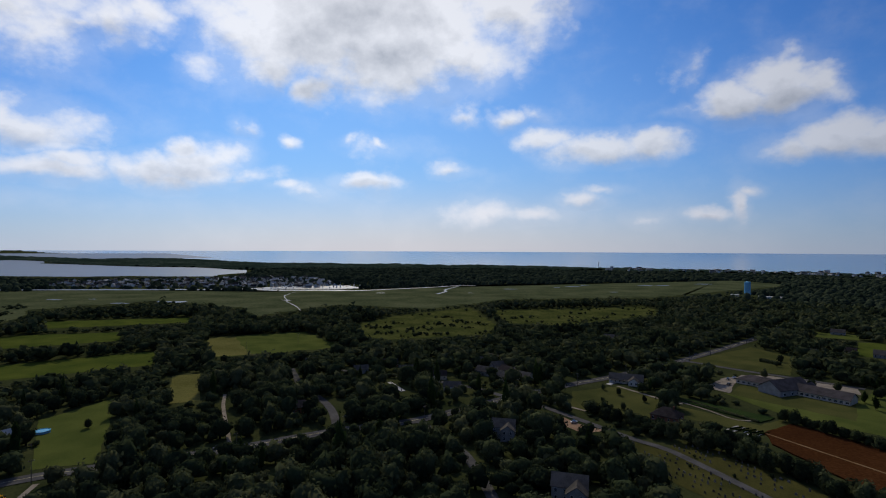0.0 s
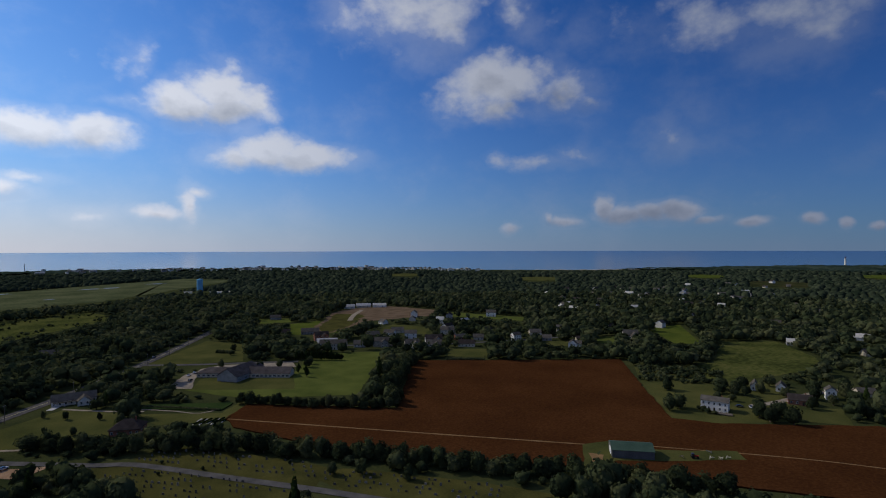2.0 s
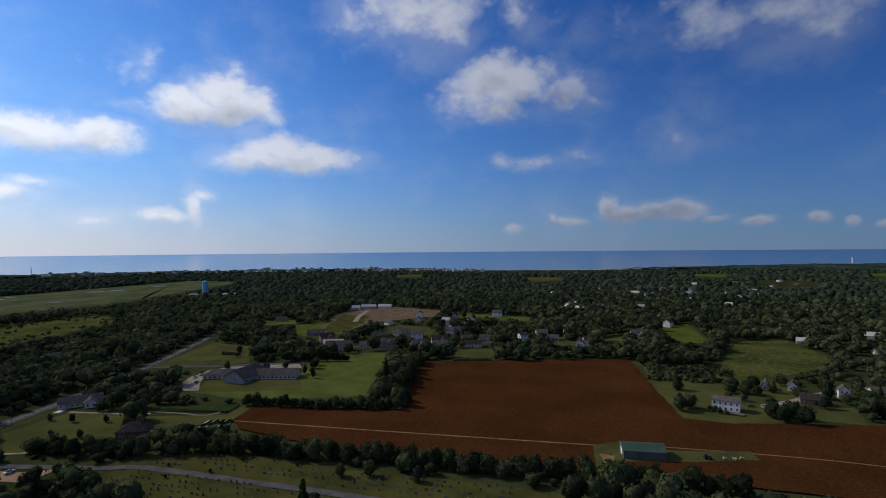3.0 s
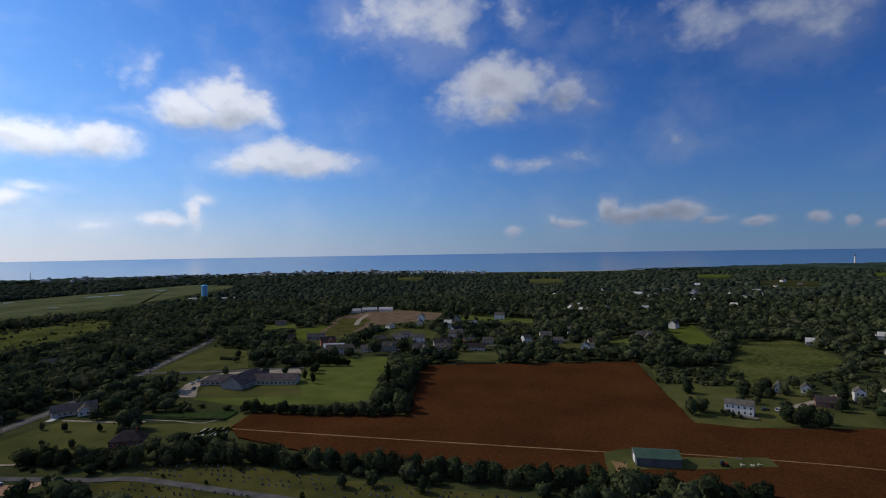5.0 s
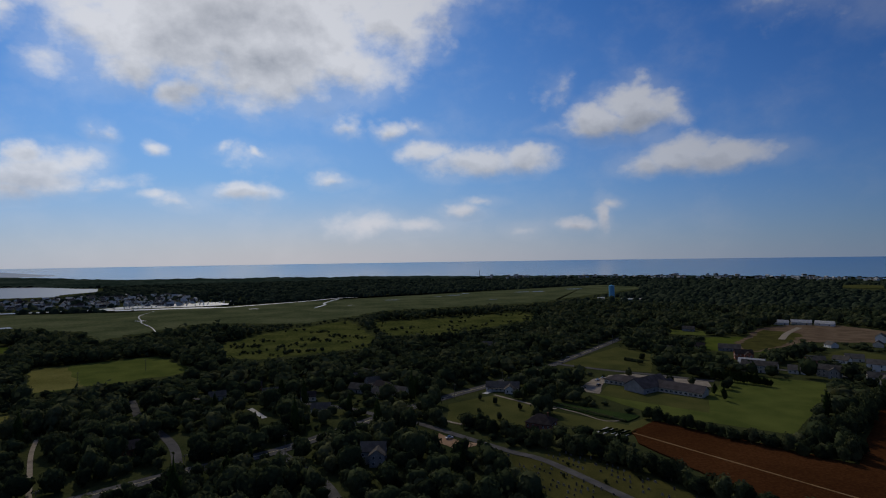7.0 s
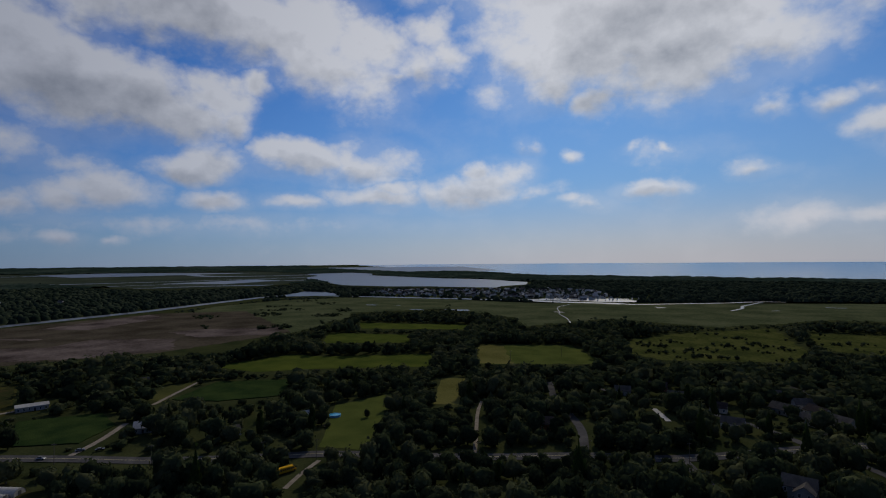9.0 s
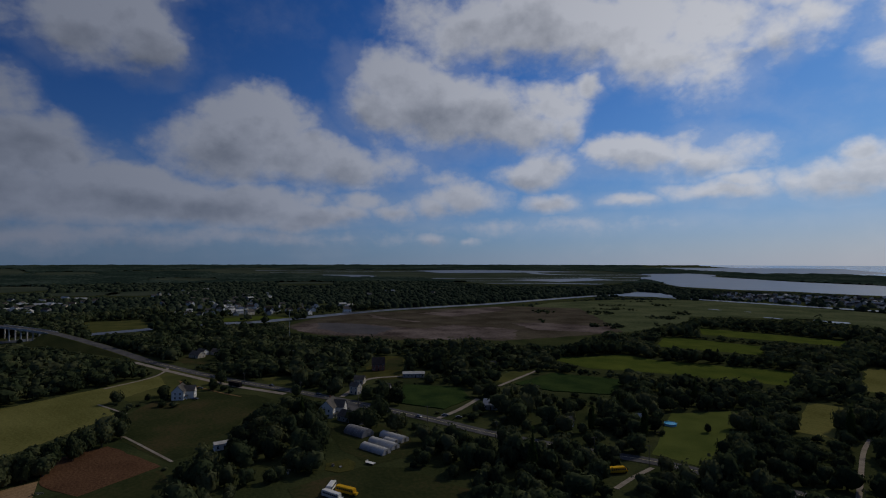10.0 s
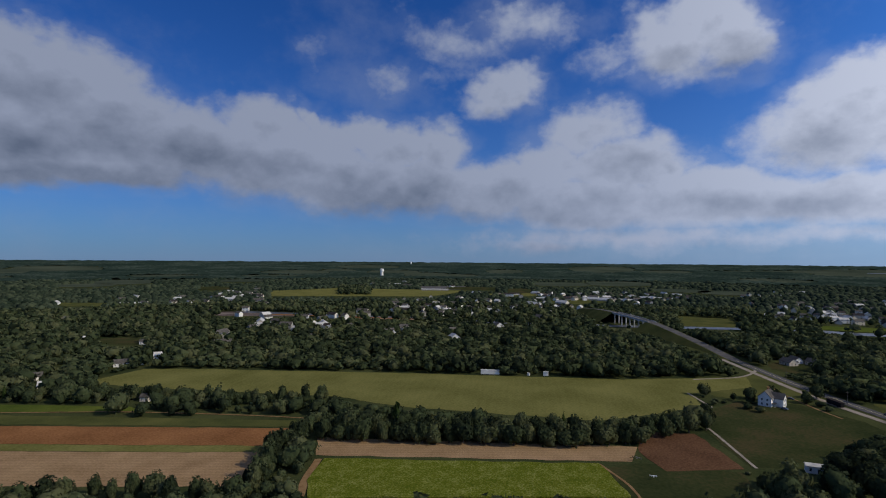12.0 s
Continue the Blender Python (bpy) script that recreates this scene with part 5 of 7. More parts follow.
def hip_roof(w, d, h, rise_h, over=0.5):
    bm = bmesh.new()
    x, y = w / 2 + over, d / 2 + over
    lo = [bm.verts.new(p) for p in ((-x, -y, h), (x, -y, h), (x, y, h), (-x, y, h))]
    hi = [bm.verts.new(p) for p in ((-x, -y, h + 0.25), (x, -y, h + 0.25), (x, y, h + 0.25), (-x, y, h + 0.25))]
    run = min(d / 2, w / 2 - 0.2)
    ra, rb = bm.verts.new((-x + run, 0, h + rise_h)), bm.verts.new((x - run, 0, h + rise_h))
    bm.faces.new(lo[::-1])
    for i in range(4):
        bm.faces.new((lo[i], lo[(i + 1) % 4], hi[(i + 1) % 4], hi[i]))
    bm.faces.new((hi[0], hi[1], rb, ra)), bm.faces.new((hi[2], hi[3], ra, rb))
    bm.faces.new((hi[1], hi[2], rb)), bm.faces.new((hi[3], hi[0], ra))
    return bm


def window_mesh(w, h, name):
    bm = bmesh.new()
    for a in ((-w / 2 - 0.08, -w / 2, 0, 0.05, -0.08, h + 0.08), (w / 2, w / 2 + 0.08, 0, 0.05, -0.08, h + 0.08), (-w / 2, w / 2, 0, 0.05, -0.08, 0), (-w / 2, w / 2, 0, 0.05, h, h + 0.08), (-w / 2, w / 2, 0, 0.04, h / 2 - 0.03, h / 2 + 0.03)):
        box(bm, *a)
    frame_mesh = bm_mesh(name, bm, TRIM)
    bm = bmesh.new()
    box(bm, -w / 2, w / 2, -0.02, 0.025, 0, h)
    return frame_mesh, bm_mesh("pane", bm, GLASS)


WIN = window_mesh(0.95, 1.4, "window")
WIDE_WIN = window_mesh(2.0, 1.3, "window")
_bm = bmesh.new()
box(_bm, -0.5, 0.5, 0, 0.07, 0, 2.05)
DOOR = bm_mesh("door", _bm, BROWNROOF)


def far_window():
    """Frame and pane of a far window in one mesh."""
    bm = bmesh.new()
    box(bm, -0.6, 0.6, 0, 0.04, -0.1, 1.5)
    n = len(bm.faces)
    box(bm, -0.48, 0.48, 0.041, 0.05, 0, 1.4)
    bm.faces.ensure_lookup_table()
    for f in bm.faces[n:]:
        f.material_index = 1
    me = bm_mesh("window", bm, TRIM)
    me.materials.append(GLASS)
    return me


FAR_WIN = far_window()


def add_window(parent, m, kind=None):
    if kind == "far":
        piece("window", FAR_WIN, parent, m)
        return
    fr, pane = kind or WIN
    w = piece("window", fr, parent, m)
    piece("pane", pane, w, Matrix.Identity(4))


def house(x, y, w, d, storeys, turn, wall, roof, label, near=True, hip=False, wing=0.0, porch=False, chimney=False, name="house", group="houses of the village", clear=None, pitch=0.72):
    """A house: walls with windows and doors, a roof with eaves, and where asked a wing, a porch and a chimney."""
    h, rh = 2.8 * storeys + 0.4, d / 2 * pitch
    ob = thing(name, pose(x, y, float(rise(x, y)), 0, 0, turn), label, "house", group)
    HOUSES_AT.append((x, y, clear or (max(w, d) / 2 + 4.5)))
    walls = part("wall", gable_body(w, d, h, rh if not hip else 0.2), wall, ob)
    part("roof", hip_roof(w, d, h, rh) if hip else gable_roof(w, d, h, rh), roof, ob)
    n = max(2, int(w / 3.0)) if near else 2
    for s in range(storeys):
        for side in (-1, 1):
            for k in range(n):
                if s == 0 and side == -1 and k == n // 2:
                    continue
                add_window(walls, pose((k + 0.5) * w / n - w / 2, side * d / 2, 1.0 + 2.8 * s, 0, 0, 0 if side > 0 else 180), None if near else "far")
        for side in (-1, 1) if near else ():
            add_window(walls, pose(side * w / 2, d * 0.2, 1.0 + 2.8 * s, 0, 0, -90 * side))
            add_window(walls, pose(side * w / 2, -d * 0.2, 1.0 + 2.8 * s, 0, 0, -90 * side))
    piece("door", DOOR, walls, pose((n // 2 + 0.5) * w / n - w / 2, -d / 2, 0.15, 0, 0, 180))
    if wing:
        bm = gable_body(wing, d * 0.8, h * 0.92, d * 0.4 * pitch)
        bmesh.ops.transform(bm, matrix=pose(w * 0.22, -d * 0.5 - wing * 0.2, 0, 0, 0, 90), verts=bm.verts)
        wg = part("wing", bm, wall, ob)
        bm = gable_roof(wing, d * 0.8, h * 0.92, d * 0.4 * pitch)
        bmesh.ops.transform(bm, matrix=pose(w * 0.22, -d * 0.5 - wing * 0.2, 0, 0, 0, 90), verts=bm.verts)
        part("wing_roof", bm, roof, ob)
        for s in range(storeys):
            for o in (-d * 0.18, d * 0.18):
                add_window(wg, pose(w * 0.22 + o, -d * 0.5 - wing * 0.7, 1.0 + 2.8 * s, 0, 0, 180))
    if porch:
        bm = bmesh.new()
        box(bm, -w * 0.45, w * 0.45, -d / 2 - 2.0, -d / 2 - 0.02, 2.5, 2.7)
        pr = part("porch_roof", bm, roof, ob)
        for k in range(5):
            bm = bmesh.new()
            q = -w * 0.43 + k * w * 0.86 / 4
            box(bm, q - 0.08, q + 0.08, -d / 2 - 1.95, -d / 2 - 1.79, 0, 2.5)
            part("porch_post", bm, TRIM, pr)
    if chimney:
        bm = bmesh.new()
        box(bm, w * 0.22, w * 0.22 + 0.7, 0.3, 1.0, h + rh * 0.4, h + rh + 0.9)
        part("chimney", bm, BRICK, ob)
    return ob


# the green barn in the rust-brown field
barn = thing("barn", pose(253.5, 93.5, 0.0, 0, 0, -62), "long grey-walled metal barn with a low green roof", "barn")
HOUSES_AT.append((253, 94, 16))
BW, BD, BH, BR = 19.0, 12.5, 4.4, 1.9
part("wall", gable_body(BW, BD, BH, BR), BARNWALL, barn)
part("roof", gable_roof(BW, BD, BH, BR, 0.3, 0.14), GREENROOF, barn)
for k in range(12):
    bm = bmesh.new()
    px = -BW / 2 + 0.6 + k * (BW - 1.2) / 11
    box(bm, px - 0.04, px + 0.04, -BD / 2 - 0.05, -BD / 2 - 0.003, 0.1, BH - 0.1)
    part("rib", bm, BARNWALL, barn)
for s in (-1, 1):
    bm = bmesh.new()
    box(bm, min(s * BW / 2 + s * 0.003, s * BW / 2 + s * 0.12), max(s * BW / 2 + s * 0.003, s * BW / 2 + s * 0.12), -2.2, 2.2, 0.05, 3.7)
    part("sliding_door", bm, TRIM, barn, "pale sliding barn door")

# the long school building
school = thing("school_building", pose(229, 388, 0, 0, 0, -53), "long low school building with grey-brown shingle roofs", "school")
HOUSES_AT.append((229, 388, 32)), HOUSES_AT.append((246, 366, 22)), HOUSES_AT.append((210, 410, 20))


def wing_of(parent, name, x, y, w, d, h, rh, turn, wall, roof, hip=False, wins=0):
    m = pose(x, y, 0, 0, 0, turn)
    bm = gable_body(w, d, h, rh if not hip else 0.2)
    bmesh.ops.transform(bm, matrix=m, verts=bm.verts)
    body = part(name, bm, wall, parent)
    bm = hip_roof(w, d, h, rh) if hip else gable_roof(w, d, h, rh, 0.6)
    bmesh.ops.transform(bm, matrix=m, verts=bm.verts)
    part("roof", bm, roof, parent)
    for k in range(wins):
        for s in (-1, 1):
            add_window(body, m @ pose((k + 0.5) * w / wins - w / 2, s * d / 2, 0.9, 0, 0, 0 if s > 0 else 180), WIDE_WIN)


wing_of(school, "west_wing", -17, 3, 30, 14, 3.2, 3.4, 0, CREAM, SCHOOLROOF, True, 8)
wing_of(school, "east_wing", 22, 2, 36, 13, 3.4, 3.6, 0, CREAM, SCHOOLROOF, False, 11)
wing_of(school, "hall", 1, -3, 30, 17, 4.2, 5.4, 75, GREYWALL, SCHOOLROOF, False, 4)
wing_of(school, "entrance", 11, 9, 10, 9, 3.6, 3.4, 90, CREAM, SCHOOLROOF, False, 2)

# village houses
W2, W1 = "white two-storey house with a grey shingle roof", "white one-storey house with a grey shingle roof"
G2, G1 = "grey-blue two-storey house under grey shingles", "grey-blue one-storey house under grey shingles"
house(358, 77, 15.0, 8.5, 2, -86, WHITE, SHINGLE, "white two-storey farmhouse with a deck beside the crop", pitch=0.45, chimney=True)
house(492, 230, 11, 8, 2, 20, WHITE, SHINGLE, W2, wing=6)
house(426, 65, 8, 5, 1, 10, WHITE, SHINGLE, "small white gabled outbuilding", pitch=1.3)
house(433, 50, 8, 6, 1, 5, WHITE, SHINGLE, W1, pitch=1.0)
house(403, 37, 13, 8, 1, -80, BRICK, BROWNROOF, "brown brick bungalow with a brown roof", chimney=True)
house(429, 22, 7, 6, 2, 10, WHITE, SHINGLE, W2)
house(448, 4, 11, 8, 1, -60, CREAM, SHINGLE, "cream one-storey house with a grey roof")
house(646, 57, 18, 9, 1, -80, GREYWALL, PALEROOF, "low house with a pale roof beside a field")
house(723, 7, 18, 10, 1, -85, WHITE, PALEROOF, "long white house with a pale roof", False)
house(1063, 339, 20, 10, 2, -60, WHITE, SHINGLE, W2, False)
house(945, 58, 14, 9, 2, -70, WHITE, SHINGLE, W2, False)
house(913, 37, 10, 8, 1, -30, WHITE, SHINGLE, W1, False)
house(623, -1, 13, 8, 1, -60, CREAM, SHINGLE, W1, False)
house(395, 512, 20, 10, 1, -40, GREYWALL, SHINGLE, G1)
house(360, 440, 20, 10, 1, -45, CREAM, PALEROOF, "long one-storey house with a pale roof")
house(374, 406, 13, 9, 1, -45, WHITE, SHINGLE, W1)
house(398, 358, 14, 9, 2, -40, GREYWALL, SHINGLE, G2, wing=7)
house(408, 338, 15, 9, 2, -55, GREYWALL, SHINGLE, G2, wing=7)
house(441, 322, 17, 9, 1, -60, CREAM, BROWNROOF, "cream one-storey house with a brown roof")
house(489, 381, 15, 9, 2, -50, GREYWALL, SHINGLE, G2, False)
house(480, 334, 11, 8, 1, -55, CREAM, SHINGLE, W1)
house(502, 300, 9, 7, 2, -30, WHITE, SHINGLE, W2)
house(521, 273, 10, 8, 1, -60, GREYWALL, SHINGLE, G1)
house(580, 284, 11, 8, 2, -60, WHITE, SHINGLE, W2, False)
house(604, 676, 20, 9, 1, -40, WHITE, PALEROOF, "new white house shell on the building site", False)
house(630, 668, 24, 9, 1, -40, CREAM, PALEROOF, "new cream house shell on the building site", False)
house(648, 648, 22, 9, 1, -55, WHITE, PALEROOF, "new white house shell on the building site", False)
house(375, 468, 15, 9, 2, -30, BRICK, BROWNROOF, "brown two-storey house above the school lawn", wing=7)
house(349, 418, 26, 9, 2, -50, CREAM, SHINGLE, "row of cream attached houses with grey roofs")
house(388, 390, 16, 9, 2, -50, GREYWALL, SHINGLE, G2, wing=7)
house(431, 357, 17, 10, 2, -45, GREYWALL, BROWNROOF, "large grey house with a brown roof", wing=8)
house(468, 350, 12, 8, 1, -30, BRICK, SHINGLE, "brick bungalow with a grey roof")
house(547, 301, 13, 9, 1, -50, CREAM, SHINGLE, W1, False)
house(576, 202, 15, 10, 2, -60, GREYWALL, SHINGLE, "grey gabled house beside a green yard", wing=7, pitch=1.0)
house(534, 240, 10, 8, 1, -55, CREAM, BROWNROOF, "cream bungalow behind the crop", False)
house(446, 652, 14, 9, 1, -40, GREYWALL, SHINGLE, G1, False)
house(372, 530, 13, 9, 1, -40, CREAM, BROWNROOF, "cream bungalow with a brown roof")
house(410, 425, 14, 9, 2, -35, BRICK, SHINGLE, "brick two-storey house with a grey roof", False)
house(442, 398, 13, 9, 2, -50, WHITE, SHINGLE, W2, False)
house(463, 437, 14, 9, 1, -40, CREAM, SHINGLE, W1, False)
house(124, 408, 24, 9, 1, -18, WHITE, SHINGLE, "long white ranch house under a grey roof", wing=9, porch=True)
house(121, 320, 15, 12, 1, -40, BRICK, BROWNROOF, "square brick house with a brown hip roof", hip=True, chimney=True)
house(329, 524, 16, 9, 1, -40, GREYWALL, SHINGLE, G1)
house(165, 596, 16, 9, 1, -20, GREYWALL, SHINGLE, G1)
house(280, 620, 9, 8, 1, -35, CREAM, SHINGLE, W1)
house(657, 431, 14, 9, 2, -60, WHITE, SHINGLE, W2, False)
house(-99, 326, 15, 10, 1, 20, BRICK, BROWNROOF, "brown-roofed brick house among trees", hip=True)
house(-126, 455, 12, 8, 1, 15, WHITE, SHINGLE, W1)
house(23, 288, 12, 9, 2, -10, GREYWALL, SHINGLE, "grey-blue two-storey house in the trees", wing=6)
house(-44, 431, 11, 8, 1, 10, CREAM, SHINGLE, W1)
house(-60, 455, 13, 8, 1, 5, BRICK, BROWNROOF, "reddish brick bungalow in the trees")
house(-6, 380, 12, 8, 1, -5, WHITE, SHINGLE, W1)
house(20, 428, 15, 9, 1, -35, GREYWALL, SHINGLE, G1)
house(49, 412, 11, 8, 1, -40, CREAM, SHINGLE, W1)
house(-80, 429, 11, 8, 1, 15, GREYWALL, SHINGLE, G1)
house(44, 218, 14, 10, 2, -15, GREYWALL, SHINGLE, "pale grey-blue house under tall trees", wing=7)
house(-16, 413, 10, 8, 1, 0, CREAM, BROWNROOF, "cream bungalow with a brown roof")
house(31, 449, 12, 8.5, 1, 20, GREYWALL, SHINGLE, "grey house with a grey roof under trees", clear=9)
house(38, 431, 14, 8.5, 1, -50, CREAM, BROWNROOF, "cream house crowded in among trees", clear=9)
house(34, 409, 12, 8.5, 1, -35, CREAM, SHINGLE, "cream house crowded in among trees", clear=9)
house(13, 465, 12, 8.5, 1, 20, GREYWALL, SHINGLE, "grey house with a grey roof under trees", clear=9)
house(29, 479, 13, 8.5, 1, -50, CREAM, SHINGLE, "cream house crowded in among trees", clear=9)
house(46, 461, 12, 8.5, 1, -35, BRICK, BROWNROOF, "brick bungalow with a brown roof under trees", clear=9)
house(-328, 100, 14, 9, 2, 150, WHITE, SHINGLE, "white two-storey farmhouse with porches and gables", wing=7, porch=True, chimney=True, pitch=1.0)
house(-311, 109, 13, 8, 1, 32, GREYWALL, SHINGLE, "low grey farm building beside the road")
house(-233, 266, 6.5, 5, 1, 62, WHITE, PALEROOF, "white gabled cottage with a pale roof", pitch=1.2)
house(-300, 202, 10, 8, 1, 50, GREYWALL, PALEROOF, "grey house with a pale metal roof")
house(-409, 142, 8, 7, 1, 60, CREAM, SHINGLE, W1)
house(-249, 224, 7, 6, 1, 70, WHITE, SHINGLE, W2)
house(-376, 130, 7, 6, 2, 40, CREAM, SHINGLE, W2)
house(-412, 12, 11, 8, 2, 165, WHITE, SHINGLE, "white cross-gabled farmhouse beside the hay field", wing=8, porch=True, chimney=True, pitch=1.0)
house(-543, -40, 8, 7, 2, 20, WHITE, SHINGLE, W2)
house(-588, 22, 13, 9, 1, 40, CREAM, SHINGLE, W1)
house(-289, 35, 6.5, 4, 1, 100, WHITE, PALEROOF, "small white shed with a pale roof", name="shed", pitch=0.4)
house(-452, 171, 11, 9, 2, 75, BRICK, BROWNROOF, "brown house with a steep brown roof in the farm yard", pitch=1.2)
house(-604, 27, 11, 8, 1, 35, WHITE, SHINGLE, W1)
house(-600, 41, 10, 8, 1, 50, CREAM, SHINGLE, W1)
house(-559, 112, 8, 6, 1, 50, WHITE, PALEROOF, "small white house among trees", clear=14)
house(-422, 270, 9, 7, 1, 60, WHITE, SHINGLE, W1)
house(-413, 190, 18, 8, 1, 70, GREYWALL, PALEROOF, "long grey farm shed with a pale roof", name="shed", pitch=0.3)
house(-374, 152, 8, 7, 1, 60, GREYWALL, SHINGLE, G1)
house(-307, -576, 8, 7, 1, 130, WHITE, SHINGLE, W1, False)
house(-450, -382, 9, 8, 1, 150, WHITE, SHINGLE, W1)
house(-512, -395, 13, 9, 2, 150, WHITE, SHINGLE, W2, wing=7, pitch=1.0)
house(-556, -405, 11, 9, 2, 120, WHITE, SHINGLE, W2, wing=6, pitch=1.0)
house(-566, -336, 11, 9, 2, 140, WHITE, SHINGLE, W2, pitch=1.0)
house(-529, -529, 16, 9, 1, 130, WHITE, PALEROOF, "long white house with a pale roof", False)
house(-386, -548, 14, 9, 2, 130, CREAM, SHINGLE, W2, False)
house(-488, -605, 32, 10, 1, 140, WHITE, PALEROOF, "long white low building with a pale roof", False, pitch=0.3)
house(-231, -468, 12, 8, 1, 150, WHITE, SHINGLE, W1)
house(-244, -464, 7, 6, 1, 100, WHITE, PALEROOF, "small white house with a pale roof")
house(-271, -478, 11, 8, 1, 150, WHITE, PALEROOF, "white one-storey house with a pale roof")
house(-166, -466, 9, 7, 1, 160, WHITE, SHINGLE, W1)
house(-160, -424, 14, 8, 1, 155, CREAM, PALEROOF, "low cream house with a pale roof")
house(-182, -334, 6, 5, 1, 120, CREAM, SHINGLE, "small cream house in the hedge")
house(-557, -1110, 36, 14, 1, 150, WHITE, PALEROOF, "large white flat building far off", False, pitch=0.15)
house(-938, -1316, 20, 12, 1, 140, WHITE, PALEROOF, "white flat-roofed building far off", False, pitch=0.3)
house(-1037, -1332, 20, 12, 1, 130, WHITE, PALEROOF, "white flat-roofed building far off", False, pitch=0.3)
house(-1608, -1254, 60, 20, 1, 128, WHITE, PALEROOF, "long white hangar by the far field", False, pitch=0.2)
house(-1391, -924, 84, 26, 1, 124, GREYWALL, PALEROOF, "long grey warehouse by the far field", False, pitch=0.1)
house(-262, -637, 8, 7, 1, 150, WHITE, PALEROOF, "white one-storey house with a pale roof", False)
house(-355, -503, 18, 8, 1, 140, GREYWALL, SHINGLE, G1, False)
house(-439, -460, 10, 8, 1, 140, GREYWALL, SHINGLE, G1, False)
house(-659, -597, 13, 9, 1, 130, WHITE, SHINGLE, W1, False)
house(-676, -575, 12, 9, 2, 130, CREAM, SHINGLE, W2, False)
house(-775, -446, 12, 9, 1, 120, WHITE, SHINGLE, W1, False)
house(-1239, -498, 30, 12, 1, 112, CREAM, PALEROOF, "long cream building far off", False, pitch=0.2)
house(-1318, -313, 38, 14, 1, 104, CREAM, PALEROOF, "long cream building far off", False, pitch=0.2)
house(636, 1129, 42, 12, 1, -30, WHITE, PALEROOF, "long low white waterworks building", False, pitch=0.2)
house(590, 1180, 16, 10, 1, -30, CREAM, PALEROOF, "low cream waterworks building with pale roof", False, pitch=0.2)


def far_town(outline, count, seed, label, storeys=(1, 2), size=(9, 15), spacing=16):
    """The many small houses of a far town: walls, gable roofs and windows in one mesh."""
    r = random.Random(seed)
    xs, ys = [p[0] for p in outline], [p[1] for p in outline]
    done, v, f, mats = [], [], [], []

    def quad(m, kind, *pts):
        f.append(tuple(range(len(v), len(v) + len(pts))))
        v.extend(m @ Vector(p) for p in pts)
        mats.append(kind)

    for _ in range(count * 30):
        x, y = r.uniform(min(xs), max(xs)), r.uniform(min(ys), max(ys))
        if len(done) >= count or not inside(np.array([x]), np.array([y]), outline)[0] or any(math.hypot(x - a, y - c) < spacing for a, c in done):
            continue
        done.append((x, y))
        HOUSES_AT.append((x, y, 13))
        w, d, h = r.uniform(*size) / 2, r.uniform(3.6, 4.8), 0.4 + 2.9 * r.choice(storeys)
        top = h + d * r.uniform(0.55, 0.85)
        m = pose(x, y, float(rise(x, y)), 0, 0, r.choice((0, 35, 90, 120)) + r.uniform(-8, 8))
        wall, roof = r.choice((0, 0, 0, 1, 2)), r.choice((3, 3, 4, 5))
        quad(m, wall, (-w, -d, 0), (w, -d, 0), (w, -d, h), (-w, -d, h))
        quad(m, wall, (w, d, 0), (-w, d, 0), (-w, d, h), (w, d, h))
        quad(m, wall, (w, -d, 0), (w, d, 0), (w, d, h), (w, 0, top), (w, -d, h))
        quad(m, wall, (-w, d, 0), (-w, -d, 0), (-w, -d, h), (-w, 0, top), (-w, d, h))
        for s in (-1, 1):
            e, o = d + 0.5, w + 0.4
            drop = h - 0.5 * (top - h) / d
            quad(m, roof, (-o * s, -e * s, drop + 0.2), (o * s, -e * s, drop + 0.2), (o * s, 0, top + 0.2), (-o * s, 0, top + 0.2))
            quad(m, roof, (-o * s, -e * s, drop - 0.05), (o * s, -e * s, drop - 0.05), (o * s, -e * s, drop + 0.2), (-o * s, -e * s, drop + 0.2))
            for z in np.arange(1.0, h - 1.4, 2.9):
                for q in np.arange(-w + 1.2, w - 1.8, 2.6):
                    quad(m, 6, (q * s, -(d + 0.04) * s, z), ((q + 0.9) * s, -(d + 0.04) * s, z), ((q + 0.9) * s, -(d + 0.04) * s, z + 1.4), (q * s, -(d + 0.04) * s, z + 1.4))
    me = bpy.data.meshes.new("town_houses")
    me.from_pydata(v, [], f)
    for q in (WHITE, CREAM, GREYWALL, SHINGLE, BROWNROOF, PALEROOF, GLASS):
        me.materials.append(q)
    me.polygons.foreach_set("material_index", mats)
    tagged(new("town_houses", me), label, "houses", kind="stuff")


def settle(outline, count, seed, label_tail, storeys=(1, 2), size=(9, 15), group="far houses", spacing=16):
    """Houses spread over a built-up stretch far off."""
    r = random.Random(seed)
    xs, ys = [p[0] for p in outline], [p[1] for p in outline]
    done = []
    for _ in range(count * 30):
        x, y = r.uniform(min(xs), max(xs)), r.uniform(min(ys), max(ys))
        if len(done) >= count or not inside(np.array([x]), np.array([y]), outline)[0] or any(math.hypot(x - a, y - b) < spacing for a, b in done):
            continue
        done.append((x, y))
        wall, tone = r.choice(((WHITE, "white"), (WHITE, "white"), (CREAM, "cream"), (GREYWALL, "grey-blue"), (CREAM, "cream")))
        roof, rtone = r.choice(((SHINGLE, "grey"), (BROWNROOF, "brown"), (PALEROOF, "pale"), (SHINGLE, "grey")))
        house(x, y, r.uniform(*size), r.uniform(7, 9.5), r.choice(storeys), r.choice((0, 35, 90, 120)) + r.uniform(-8, 8), wall, roof, f"{tone} house with a {rtone} roof {label_tail}", False, group=group, clear=13)


